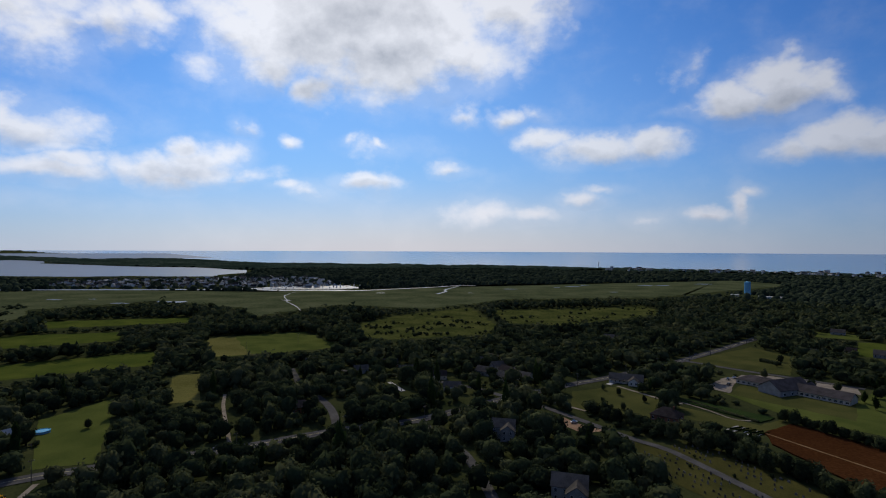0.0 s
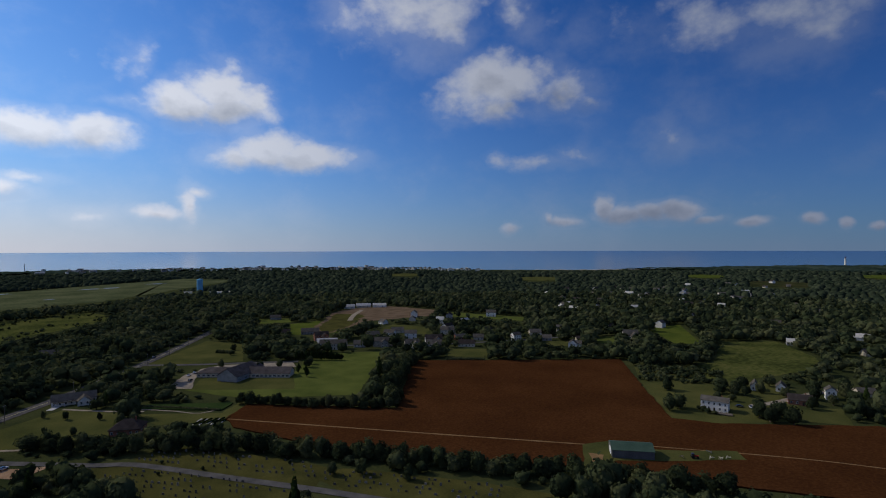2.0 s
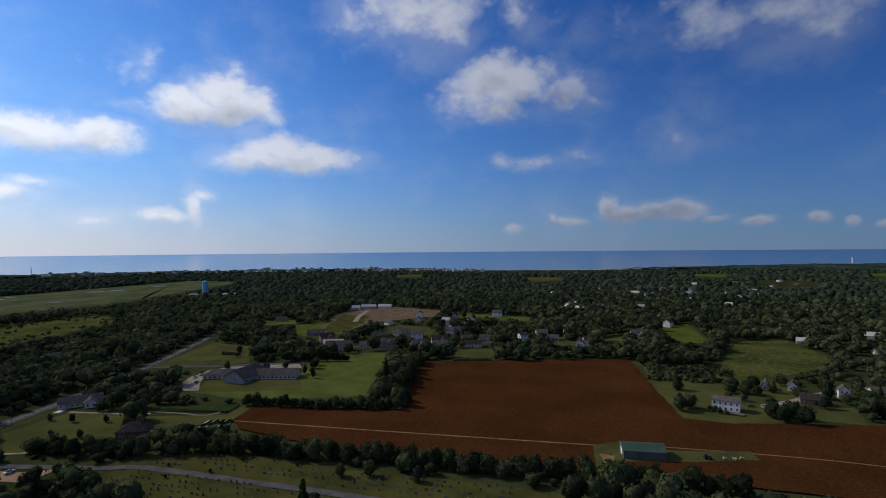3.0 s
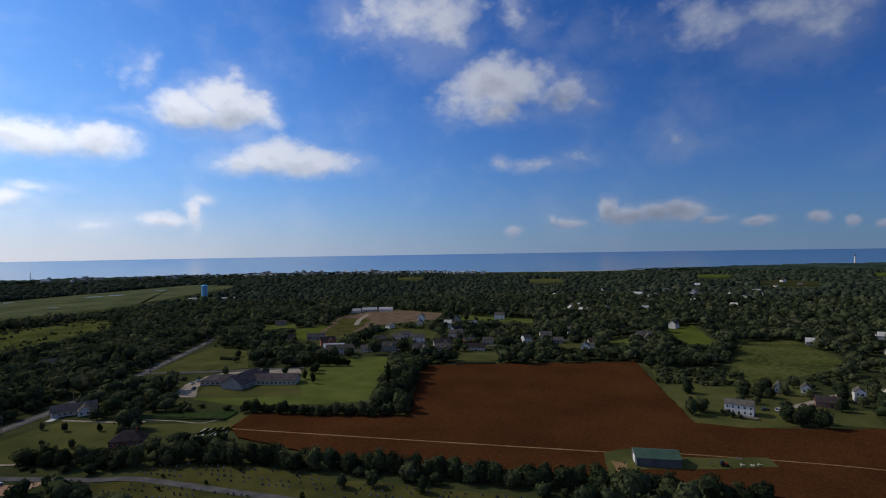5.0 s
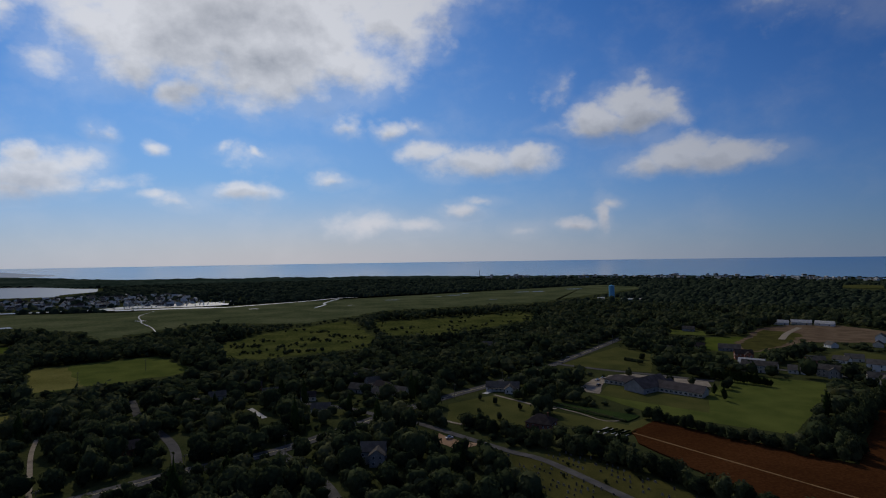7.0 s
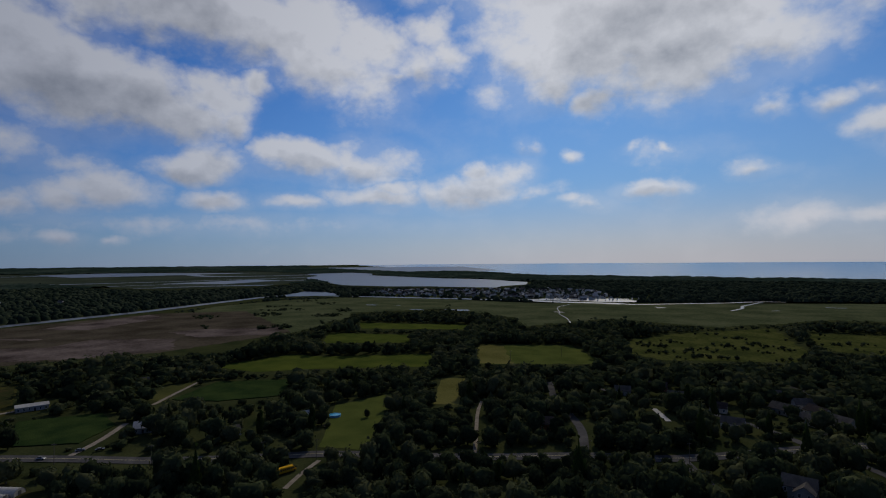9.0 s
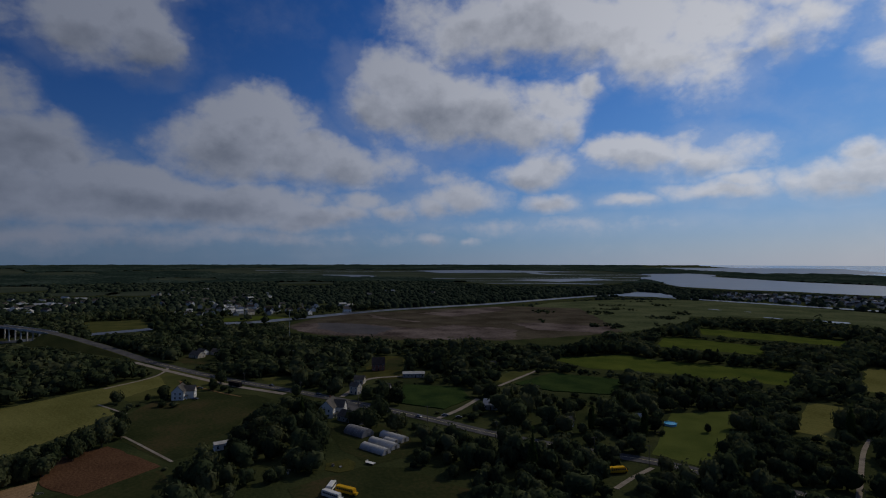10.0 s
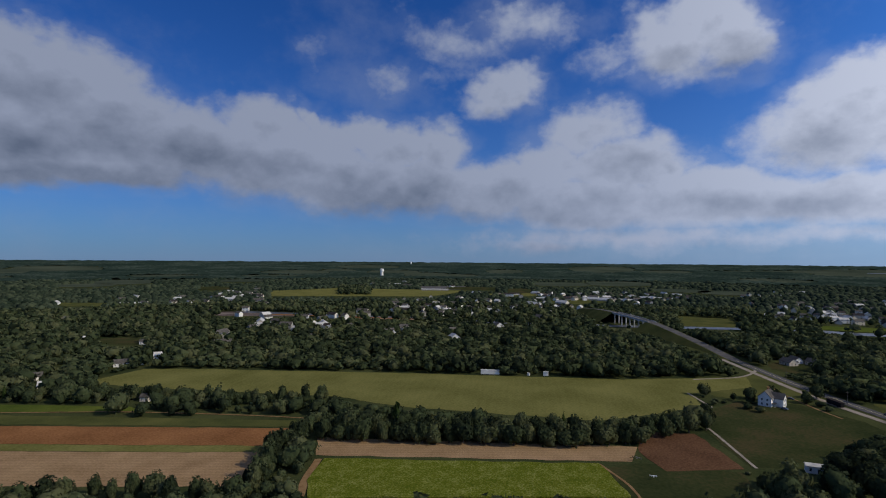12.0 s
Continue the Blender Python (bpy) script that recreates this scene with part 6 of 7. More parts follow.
far_town([(-1000, 1262), (-700, 1290), (-540, 1318), (-369, 1330), (-330, 1420), (-420, 1640), (-499, 1744), (-700, 1750), (-920, 1560), (-1130, 1520)], 300, 3, "dense small houses of the harbour town among trees", storeys=(1, 2), size=(8, 15), spacing=13)
settle([(-980, 190), (-1010, 300), (-1160, 330), (-1230, 60), (-1180, -60), (-990, 10), (-1010, 110)], 48, 5, "in the estate across the canal", group="houses across the canal", size=(10, 16))
far_town([(-1250, -120), (-1500, -60), (-1600, 120), (-1300, 100)], 10, 6, "pale houses of the far estate")
settle([(-700, -480), (-900, -420), (-1150, -560), (-1100, -760), (-800, -760)], 28, 7, "in the far village", group="houses of the far village")
settle([(560, 240), (700, 330), (860, 420), (1200, 300), (1300, 60), (760, 60)], 22, 8, "among the trees", group="houses in the woods", spacing=40)
settle([(430, 420), (520, 520), (600, 520), (610, 400), (500, 330)], 10, 9, "beyond the field", group="houses beyond the field", spacing=22)
far_town([(1100, 2400), (1500, 2350), (1900, 1950), (1850, 1800), (1400, 2150), (1100, 2250)], 24, 10, "tall pale houses along the sea front", storeys=(3, 4), size=(12, 24))
far_town([(640, 2600), (1000, 2560), (1000, 2400), (640, 2450)], 7, 11, "tall pale houses by the sea", storeys=(3, 5), size=(14, 30))
settle([(-380, -700), (-250, -900), (-600, -1000), (-800, -900), (-560, -720)], 9, 12, "among far trees", group="houses of the far village", spacing=40)
far_town([(-1700, 560), (-1500, 800), (-1350, 700), (-1500, 400)], 6, 13, "pale houses across the canal", spacing=30)

far_town([(-1180, -250), (-1240, -520), (-1420, -600), (-1560, -200), (-1350, -180)], 22, 14, "pale houses along the far road", spacing=34, size=(12, 30))
settle([(-760, -560), (-900, -700), (-1000, -620), (-850, -470)], 12, 15, "beyond the canal", group="houses of the far village", spacing=22, size=(10, 22))
far_town([(-480, -1040), (-640, -1180), (-1000, -1350), (-1100, -1250), (-800, -1050)], 12, 16, "pale houses far inland", spacing=50, size=(14, 34))
far_town([(-1150, -1350), (-1700, -1300), (-1800, -1000), (-1600, -950)], 12, 17, "long pale buildings by the far airfield", spacing=60, size=(18, 44))

far_town([(-1292, -38), (-1492, 62), (-1678, 208), (-1305, 190), (-1175, 70), (-1195, -33)], 26, 21, "pale houses of the far estate", spacing=20, size=(10, 17))
far_town([(-1663, -119), (-2113, 5), (-1909, 54), (-1658, -14)], 9, 22, "small pale houses of a far estate", spacing=34, size=(12, 22))
far_town([(760, 2440), (1120, 2290), (1130, 2400), (780, 2600)], 14, 23, "tall pale houses along the far shore", storeys=(3, 4), size=(12, 26))
far_town([(1162, 2281), (1226, 2406), (1697, 2022), (1946, 1633), (1973, 1331), (1865, 1258), (1831, 1536), (1594, 1900)], 90, 31, "small pale houses strung along the sea front", storeys=(2, 3), size=(8, 15), spacing=20)
far_town([(-749, -682), (-1083, -381), (-995, -293), (-822, -384), (-691, -601)], 34, 41, "white houses and sheds beyond the canal", spacing=22, size=(9, 20))
far_town([(-1322, -667), (-1723, -269), (-1417, -191), (-1075, -510)], 40, 42, "pale houses and long sheds along the far road", spacing=26, size=(10, 30))
far_town([(-603, -1279), (-961, -1173), (-682, -827), (-483, -1022)], 26, 43, "scattered pale houses inland", spacing=34, size=(10, 24))
far_town([(-552, -737), (-659, -597), (-526, -473), (-425, -563)], 16, 44, "white houses among trees near the canal", spacing=24, size=(9, 18))
far_town([(1107, 603), (1786, 170), (1124, 85), (705, 324)], 45, 45, "pale houses half hidden in the woods", spacing=34, size=(9, 16))
for x, y, w, turn, roof in ((-468, -1222, 26, 60, PALEROOF), (-593, -1191, 34, 60, PALEROOF), (-275, -639, 18, 40, PALEROOF), (-401, -570, 14, 20, SHINGLE), (-503, -629, 38, 50, PALEROOF), (-545, -543, 22, 50, PALEROOF), (-769, -973, 30, 55, PALEROOF), (-1088, -1402, 40, 55, PALEROOF), (-1762, -1326, 60, 50, PALEROOF), (-1315, -730, 36, 65, PALEROOF), (-1427, -598, 30, 65, PALEROOF), (-1062, -447, 46, 70, PALEROOF), (-1141, -410, 30, 70, PALEROOF), (-811, -322, 18, 60, SHINGLE), (-1285, -371, 70, 75, PALEROOF), (-1395, -275, 60, 75, PALEROOF), (-675, -327, 12, 50, SHINGLE), (-537, -315, 14, 50, PALEROOF)):
    house(x, y, w, 12, 1, turn, WHITE if w < 30 else CREAM, roof, "long low pale building among the trees" if w > 24 else "pale house among the trees", False, group="far buildings", clear=16)

# greenhouses
def greenhouse(x, y, length, radius, turn, label, film=POLY):
    ob = thing("greenhouse", pose(x, y, 0, 0, 0, turn), label, "greenhouse", "greenhouses of the nursery")
    HOUSES_AT.append((x, y, length / 2 + 2))
    bm = bmesh.new()
    n, last = 12, None
    for k in range(2):
        q = -length / 2 + k * length
        row = [bm.verts.new((q, radius * math.cos(math.pi * i / n), 0.4 + radius * 0.85 * math.sin(math.pi * i / n))) for i in range(n + 1)]
        row = [bm.verts.new((q, radius, 0))] + row + [bm.verts.new((q, -radius, 0))]
        if last:
            for i in range(len(row) - 1):
                bm.faces.new((last[i], last[i + 1], row[i + 1], row[i]))
        bm.faces.new(row if k else row[::-1])
        last = row
    bmesh.ops.recalc_face_normals(bm, faces=bm.faces[:])
    part("cover", bm, film, ob)
    for k in range(7):
        bm = bmesh.new()
        q = -length / 2 + k * length / 6
        pts = [(q, (radius + 0.03) * math.cos(math.pi * i / 10), 0.4 + (radius * 0.85 + 0.03) * math.sin(math.pi * i / 10)) for i in range(11)]
        for p0, p1 in zip(pts, pts[1:]):
            tube(bm, p0, p1, 0.04, 0.04, 4, False)
        part("hoop", bm, PALEROOF, ob)
    bm = bmesh.new()
    box(bm, length / 2 + 0.02, length / 2 + 0.08, -0.8, 0.8, 0.05, 2.0)
    part("door", bm, BARNWALL, ob)


greenhouse(-254, 107.5, 17, 3.0, 27, "milky film greenhouse tunnel")
greenhouse(-260, 114, 18, 3.0, 27, "milky film greenhouse tunnel")
greenhouse(-268, 122.5, 17, 3.0, 27, "milky film greenhouse tunnel")
greenhouse(-263, 119, 8, 2.2, 27, "short milky greenhouse tunnel")
greenhouse(-284, 107, 15, 4.4, 27, "wide grey greenhouse tunnel", GREYPOLY)

# ---- landmarks ----
# blue standpipe
tower = thing("water_tower", pose(606, 1160, 0), "tall light-blue cylindrical water tower above the trees", "water tower")
bm = bmesh.new()
lathe(bm, [(6.2, 0), (6.2, 31.0)], 32)
part("tank", bm, TOWERBLUE, tower)
bm = bmesh.new()
lathe(bm, [(6.35, 30.6), (6.35, 31.1), (4.8, 32.2), (2.0, 32.9), (0.2, 33.1)], 32)
part("roof", bm, TOWERBLUE, tower)
bm = bmesh.new()
lathe(bm, [(6.8, 0), (6.8, 0.6)], 32)
part("footing", bm, CONCRETE, tower)
bm = bmesh.new()
for s in (-0.25, 0.25):
    tube(bm, (s, -6.45, 0.5), (s, -6.45, 31.5), 0.05, 0.05, 5)
part("ladder", bm, PALEROOF, tower)
HOUSES_AT.append((606, 1160, 60))


def tank_tower(x, y, h, r, label):
    ob = thing("water_tower", pose(x, y, float(rise(x, y))), label, "water tower")
    bm = bmesh.new()
    lathe(bm, [(r * 0.95, h * 0.60), (r, h * 0.66), (r, h * 0.92), (r * 0.7, h * 0.98), (0.3, h)], 24)
    part("tank", bm, WHITE, ob)
    bm = bmesh.new()
    lathe(bm, [(r * 0.95, 0), (r * 0.8, 1.5), (r * 0.8, h * 0.6)], 24)
    part("pedestal", bm, WHITE, ob)


tank_tower(-2292, -1893, 42, 10.5, "white water tower on a broad pedestal")
tank_tower(-3700, -2745, 26, 7, "small white water tower far off")

light = thing("lighthouse", pose(3290, 60, float(rise(3290, 60))), "tall white lighthouse near the shore", "lighthouse")
bm = bmesh.new()
lathe(bm, [(5.0, 0), (3.2, 34), (3.8, 35), (3.8, 36)], 20)
part("tower", bm, WHITE, light)
bm = bmesh.new()
lathe(bm, [(2.4, 36), (2.4, 40)], 12)
part("lantern", bm, GLASS, light)
bm = bmesh.new()
lathe(bm, [(2.7, 40), (1.4, 42), (0.2, 43.4)], 12)
part("cap", bm, RED, light)

spire = thing("radio_mast", pose(707, 2790, float(rise(707, 2790))), "slim pale tower above the far shore", "mast")
bm = bmesh.new()
tube(bm, (0, 0, 0), (0, 0, 34), 1.7, 1.3, 12)
part("shaft", bm, WHITE, spire)
mast = thing("radio_mast", pose(-636, 120, 0), "thin lattice radio mast among trees", "mast")
for k in range(3):
    bm = bmesh.new()
    a = k * 2.094
    tube(bm, (0.6 * math.cos(a), 0.6 * math.sin(a), 0), (0.3 * math.cos(a), 0.3 * math.sin(a), 42), 0.09, 0.07, 5)
    part("leg", bm, PALEROOF, mast)
bm = bmesh.new()
for k in range(28):
    z, q = 1.5 * k, 0.6 - 0.3 * k / 28
    p = [(q * math.cos(i * 2.094), q * math.sin(i * 2.094)) for i in range(3)]
    for i in range(3):
        tube(bm, (*p[i], z), (*p[(i + 1) % 3], z + 1.5), 0.03, 0.03, 4, False)
part("lattice", bm, PALEROOF, mast)

# canal bridge: deck edge walls, piers and earth ramp
line = smooth_line(RAMP, 8)
bridge = thing("bridge", pose(-784, -165, 0), "concrete road bridge on tall piers over the canal", "bridge", kind="structure")
inv = Matrix.Translation((784, 165, 0))


def along(points, width, top, bottom, shift=0.0):
    bm = bmesh.new()
    last = None
    for i, p in enumerate(points):
        d = (points[min(i + 1, len(points) - 1)] - points[max(i - 1, 0)])
        d = Vector((d.x, d.y, 0)).normalized()
        side = Vector((-d.y, d.x, 0))
        c = p + side * shift
        row = [bm.verts.new(c + side * (width / 2 * s) + Vector((0, 0, z))) for s, z in ((1, top), (-1, top), (-1, bottom), (1, bottom))]
        if last:
            for k in range(4):
                bm.faces.new((last[k], last[(k + 1) % 4], row[(k + 1) % 4], row[k]))
        else:
            bm.faces.new(row)
        last = row
    bm.faces.new(last[::-1])
    bmesh.ops.recalc_face_normals(bm, faces=bm.faces[:])
    bmesh.ops.transform(bm, matrix=inv, verts=bm.verts)
    return bm


span = [p for p in line if -838 < p.x < -744]
part("deck", along(span, 12.0, 0.1, -1.3), CONCRETE, bridge)
for s in (-5.8, 5.8):
    part("parapet", along(span, 0.35, 1.15, 0.11, s), CONCRETE, bridge)
for k, p in enumerate(span[1:-1:3]):
    bm = bmesh.new()
    d = Vector((0.67, 0.74, 0)).normalized()
    for s in (-3.6, 3.6):
        c = p + Vector((-d.y, d.x, 0)) * s
        tube(bm, (c.x, c.y, 0), (c.x, c.y, p.z - 1.3), 0.9, 0.9, 10)
    a, b = p + Vector((-d.y, d.x, 0)) * 5.2, p - Vector((-d.y, d.x, 0)) * 5.2
    tube(bm, (a.x, a.y, p.z - 2.0), (b.x, b.y, p.z - 2.0), 0.75, 0.75, 6)
    bmesh.ops.transform(bm, matrix=inv, verts=bm.verts)
    part("pier", bm, CONCRETE, bridge)
for seg in ([p for p in line if p.x > -752], [p for p in line if p.x < -828]):
    bm = bmesh.new()
    last = None
    for i, p in enumerate(seg):
        d = (seg[min(i + 1, len(seg) - 1)] - seg[max(i - 1, 0)])
        d = Vector((d.x, d.y, 0)).normalized()
        side = Vector((-d.y, d.x, 0))
        row = [bm.verts.new((p + side * o).to_2d().to_3d() + Vector((0, 0, z))) for o, z in ((7 + p.z * 1.6, 0), (6.5, p.z + 0.2), (-6.5, p.z + 0.2), (-7 - p.z * 1.6, 0))]
        if last:
            for k in range(3):
                bm.faces.new((last[k], last[k + 1], row[k + 1], row[k]))
        last = row
    bmesh.ops.recalc_face_normals(bm, faces=bm.faces[:])
    if sum(f.normal.z for f in bm.faces) < 0:
        bmesh.ops.reverse_faces(bm, faces=bm.faces[:])
    tagged(new("embankment", bm_mesh("embankment", bm, LAWN)), "grassy earth ramp leading up to the bridge", "embankment", kind="structure")

# ---- vehicles and yard things ----
_bm = bmesh.new()
lathe(_bm, [(0.26, -0.1), (0.33, -0.08), (0.33, 0.08), (0.26, 0.1)], 12)
WHEEL = bm_mesh("wheel", _bm, RUBBER)
_bm = bmesh.new()
prof = [(-2.2, 0.35), (-2.2, 0.85), (-1.6, 0.98), (1.2, 0.98), (2.1, 0.80), (2.2, 0.35)]
_a, _b = [[_bm.verts.new((px, s * 0.88, pz)) for px, pz in prof] for s in (-1, 1)]
for k in range(6):
    _bm.faces.new((_a[k], _a[(k + 1) % 6], _b[(k + 1) % 6], _b[k]))
_bm.faces.new(_a), _bm.faces.new(_b)
bmesh.ops.recalc_face_normals(_bm, faces=_bm.faces[:])
bmesh.ops.bevel(_bm, geom=_bm.edges[:], offset=0.07, segments=1, affect="EDGES")
CARBODY = bm_mesh("body", _bm, CARPAINT)
_bm = bmesh.new()
v = box(_bm, -1.55, 0.95, -0.78, 0.78, 0.97, 1.45)
for q in v[4:]:
    q.co.x = q.co.x * 0.68 - 0.1
    q.co.y *= 0.84
CABIN = bm_mesh("cabin", _bm, GLASS)


def car(x, y, turn, label="parked car", z=0.3, group="cars"):
    ob = thing("car", pose(x, y, z, 0, 0, turn), label, "car", group)
    piece("body", CARBODY, ob, Matrix.Identity(4))
    piece("cabin", CABIN, ob, Matrix.Identity(4), "dark glazed cabin")
    for wx in (-1.4, 1.4):
        for wy in (-0.82, 0.82):
            piece("wheel", WHEEL, ob, pose(wx, wy, 0.33, 90))


for x, y, turn in ((28, 354, 40), (205, 420, 35), (198, 404, 35), (212, 425, 35), (-222, 199, 40), (-300, 150, 30), (-383, 104, 38), (-120, 262, 25), (-296, 166, 70), (-98, 366, 120), (374, 60, 20), (372, 66, -60), (-425, 76, 33), (-404, 22, 60), (-437, 25, 70), (-288, 172, 60), (-12, 300, 100)):
    car(x, y, turn, "car standing at the roadside")


car(65, 311, 20, "white pickup parked on bare dirt")


car(222, 517, 48, "white car on the worn road")


def bus(x, y, turn, paint, label, length=10.5):
    ob = thing("bus", pose(x, y, 0.15, 0, 0, turn), label, "bus", "buses on the grass")
    bm = bmesh.new()
    box(bm, -length / 2, length / 2 - 1.3, -1.2, 1.2, 0.5, 2.9)
    bmesh.ops.bevel(bm, geom=bm.edges[:], offset=0.18, segments=2, affect="EDGES")
    part("body", bm, paint, ob)
    bm = bmesh.new()
    box(bm, length / 2 - 1.4, length / 2, -1.0, 1.0, 0.5, 1.5)
    bmesh.ops.bevel(bm, geom=bm.edges[:], offset=0.15, segments=2, affect="EDGES")
    part("hood", bm, paint, ob)
    for s in (-1, 1):
        for k in range(8):
            bm = bmesh.new()
            q = -length / 2 + 0.7 + k * 1.05
            box(bm, q, q + 0.8, min(s * 1.19, s * 1.215), max(s * 1.19, s * 1.215), 1.65, 2.35)
            part("pane", bm, GLASS, ob)
    for wx in (-length / 2 + 2.4, length / 2 - 1.2):
        for wy in (-1.0, 1.0):
            piece("wheel", WHEEL, ob, pose(wx, wy, 0.5, 90) @ Matrix.Diagonal((1.5, 1.5, 1.5, 1)))
    LINES.append((np.array([(x, y)]), 6, True))


bus(-209, 81.5, 38, YELLOW, "yellow school bus parked on grass")
bus(-207, 75, 33, WHITE, "white bus parked on grass")
bus(-215, 76, -30, WHITE, "white camper bus parked on grass", 8)
bus(-180, 201, 75, YELLOW, "yellow school bus parked by the road", 9)

# pool on the bright lawn
pool = thing("swimming_pool", pose(-224, 281, 0.12), "round above-ground pool with bright blue water", "pool")
bm = bmesh.new()
lathe(bm, [(3.6, 0), (3.6, 1.2), (3.75, 1.25), (3.75, 1.3), (3.5, 1.3), (3.5, 1.0)], 28)
part("wall", bm, TOWERBLUE, pool)
bm = bmesh.new()
lathe(bm, [(3.52, 1.05), (3.52, 1.12)], 28)
part("water", bm, POOLBLUE, pool)
trampoline = thing("trampoline", pose(-214, 262, 0.12), "dark round trampoline on the lawn", "trampoline")
bm = bmesh.new()
lathe(bm, [(1.7, 0.85), (1.9, 0.85), (1.9, 0.95), (1.7, 0.95)], 20)
part("mat", bm, RUBBER, trampoline)
for k in range(6):
    bm = bmesh.new()
    a = k * math.pi / 3
    tube(bm, (1.8 * math.cos(a), 1.8 * math.sin(a), 0), (1.8 * math.cos(a), 1.8 * math.sin(a), 0.86), 0.04, 0.04, 6)
    part("leg", bm, PALEROOF, trampoline)

# machines beside the barn
tractor = thing("tractor", pose(266, 68, 0.85, 0, 0, -60), "small red tractor on the barn lawn", "tractor")
bm = bmesh.new()
box(bm, -0.2, 1.7, -0.45, 0.45, 0.7, 1.4)
bmesh.ops.bevel(bm, geom=bm.edges[:], offset=0.08, segments=2, affect="EDGES")
part("hood", bm, RED, tractor)
bm = bmesh.new()
box(bm, -1.5, -0.25, -0.7, 0.7, 0.9, 2.3)
bmesh.ops.bevel(bm, geom=bm.edges[:], offset=0.1, segments=1, affect="EDGES")
part("cab", bm, GLASS, tractor)
for wx, s in ((-0.9, 2.3), (1.3, 1.4)):
    for wy in (-0.85, 0.85):
        piece("wheel", WHEEL, tractor, pose(wx, wy, 0.33 * s, 90) @ Matrix.Diagonal((s, s, s * 1.3, 1)))


def implement(x, y, turn, material, label, w=3.2):
    ob = thing("farm_implement", pose(x, y, 0.84, 0, 0, turn), label, "farm machine", "machines by the barn")
    bm = bmesh.new()
    box(bm, -w / 2, w / 2, -0.12, 0.12, 0.7, 0.95)
    box(bm, -0.1, 0.1, -1.6, 0, 0.6, 0.8)
    part("frame", bm, material, ob)
    for k in range(5):
        bm = bmesh.new()
        q = -w / 2 + 0.2 + k * (w - 0.4) / 4
        tube(bm, (q, 0, 0.8), (q, 0.5, 0.0), 0.06, 0.03, 5)
        part("tine", bm, material, ob)


implement(263, 73, -40, POLEWOOD, "rusty steel cultivator on the grass", 2.2)
implement(270, 62, 20, CREAM, "pale steel harrow on the grass", 2.2)
implement(272, 58, 70, CREAM, "faded cream planter on the grass", 2.0)
implement(277, 64, 60, BARNWALL, "dark steel plough on the grass")
implement(275, 56, 10, CREAM, "pale hay rake on the grass", 2.0)


def pallet_stack(x, y, turn, layers, label):
    """Wooden pallets laid on one another: three runners under five boards each."""
    ob = thing("pallet_stack", pose(x, y, 0.2, 0, 0, turn), label, "pallet stack", "pallets below the greenhouses")
    for k in range(layers):
        bm = bmesh.new()
        z = k * 0.16
        for q in (-0.5, 0.0, 0.5):
            box(bm, -0.6, 0.6, q - 0.05, q + 0.05, z, z + 0.1)
        for q in range(5):
            box(bm, -0.6 + q * 0.265, -0.46 + q * 0.265, -0.55, 0.55, z + 0.102, z + 0.135)
        part("pallet", bm, POLEWOOD if k % 2 else CONCRETE, ob)


for x, y, turn, layers in ((-244, 63, 20, 5), (-241, 62, 55, 3), (-244, 76, 10, 4), (-242, 83, 70, 6), (-239, 86, 35, 3)):
    pallet_stack(x, y, turn, layers, "grey weathered wooden pallets stacked on rough ground")

# flat white cart below the greenhouses
cart = thing("farm_cart", pose(-237, 100, 0.13, 0, 0, 35), "flat white farm cart on the grass", "cart")
bm = bmesh.new()
box(bm, -2.4, 2.4, -1.1, 1.1, 0.7, 0.85)
box(bm, -2.4, -2.3, -1.1, 1.1, 0.853, 1.4)
part("bed", bm, WHITE, cart)
bm = bmesh.new()
tube(bm, (2.4, 0, 0.7), (4.0, 0, 0.4), 0.06, 0.06, 6)
part("drawbar", bm, RUBBER, cart)
for wx in (-1.5, 1.5):
    for wy in (-0.95, 0.95):
        bm = bmesh.new()
        tube(bm, (wx, wy - 0.12, 0.35), (wx, wy + 0.12, 0.35), 0.35, 0.35, 12)
        part("wheel", bm, RUBBER, cart)

# long white trailer and sheds by the hay field
for x, y, w, d, h, turn, lab in ((-389, -186, 15.5, 4.0, 3.6, 118, "long white trailer at the edge of the hay field"), (-437, 50, 13.5, 2.6, 3.2, 33, "dark box trailer parked beside the road"), (-412, -146, 4.0, 3.2, 3.0, 110, "small white shed at the edge of the hay field"), (-404, -158, 2.0, 2.0, 2.0, 100, "tiny white hut at the edge of the hay field")):
    ob = thing("trailer" if w > 10 else "shed", pose(x, y, 0, 0, 0, turn), lab, "trailer" if w > 10 else "shed")
    bm = bmesh.new()
    box(bm, -w / 2, w / 2, -d / 2, d / 2, 0.5 if w > 10 else 0.0, h)
    bmesh.ops.bevel(bm, geom=bm.edges[:], offset=0.1, segments=1, affect="EDGES")
    part("body", bm, RUBBER if lab.startswith("dark") else WHITE, ob)
    bm = bmesh.new()
    box(bm, -w / 2 - 0.2, w / 2 + 0.2, -d / 2 - 0.2, d / 2 + 0.2, h + 0.003, h + 0.2)
    part("roof", bm, BROWNROOF if lab.startswith("dark") else PALEROOF, ob)
    if w > 10:
        for wx in (-w * 0.3, -w * 0.2, w * 0.3):
            for wy in (-1.6, 1.6):
                piece("wheel", WHEEL, ob, pose(wx, wy, 0.5, 90) @ Matrix.Diagonal((1.5, 1.5, 1.5, 1)))
    HOUSES_AT.append((x, y, w / 2 + 3))

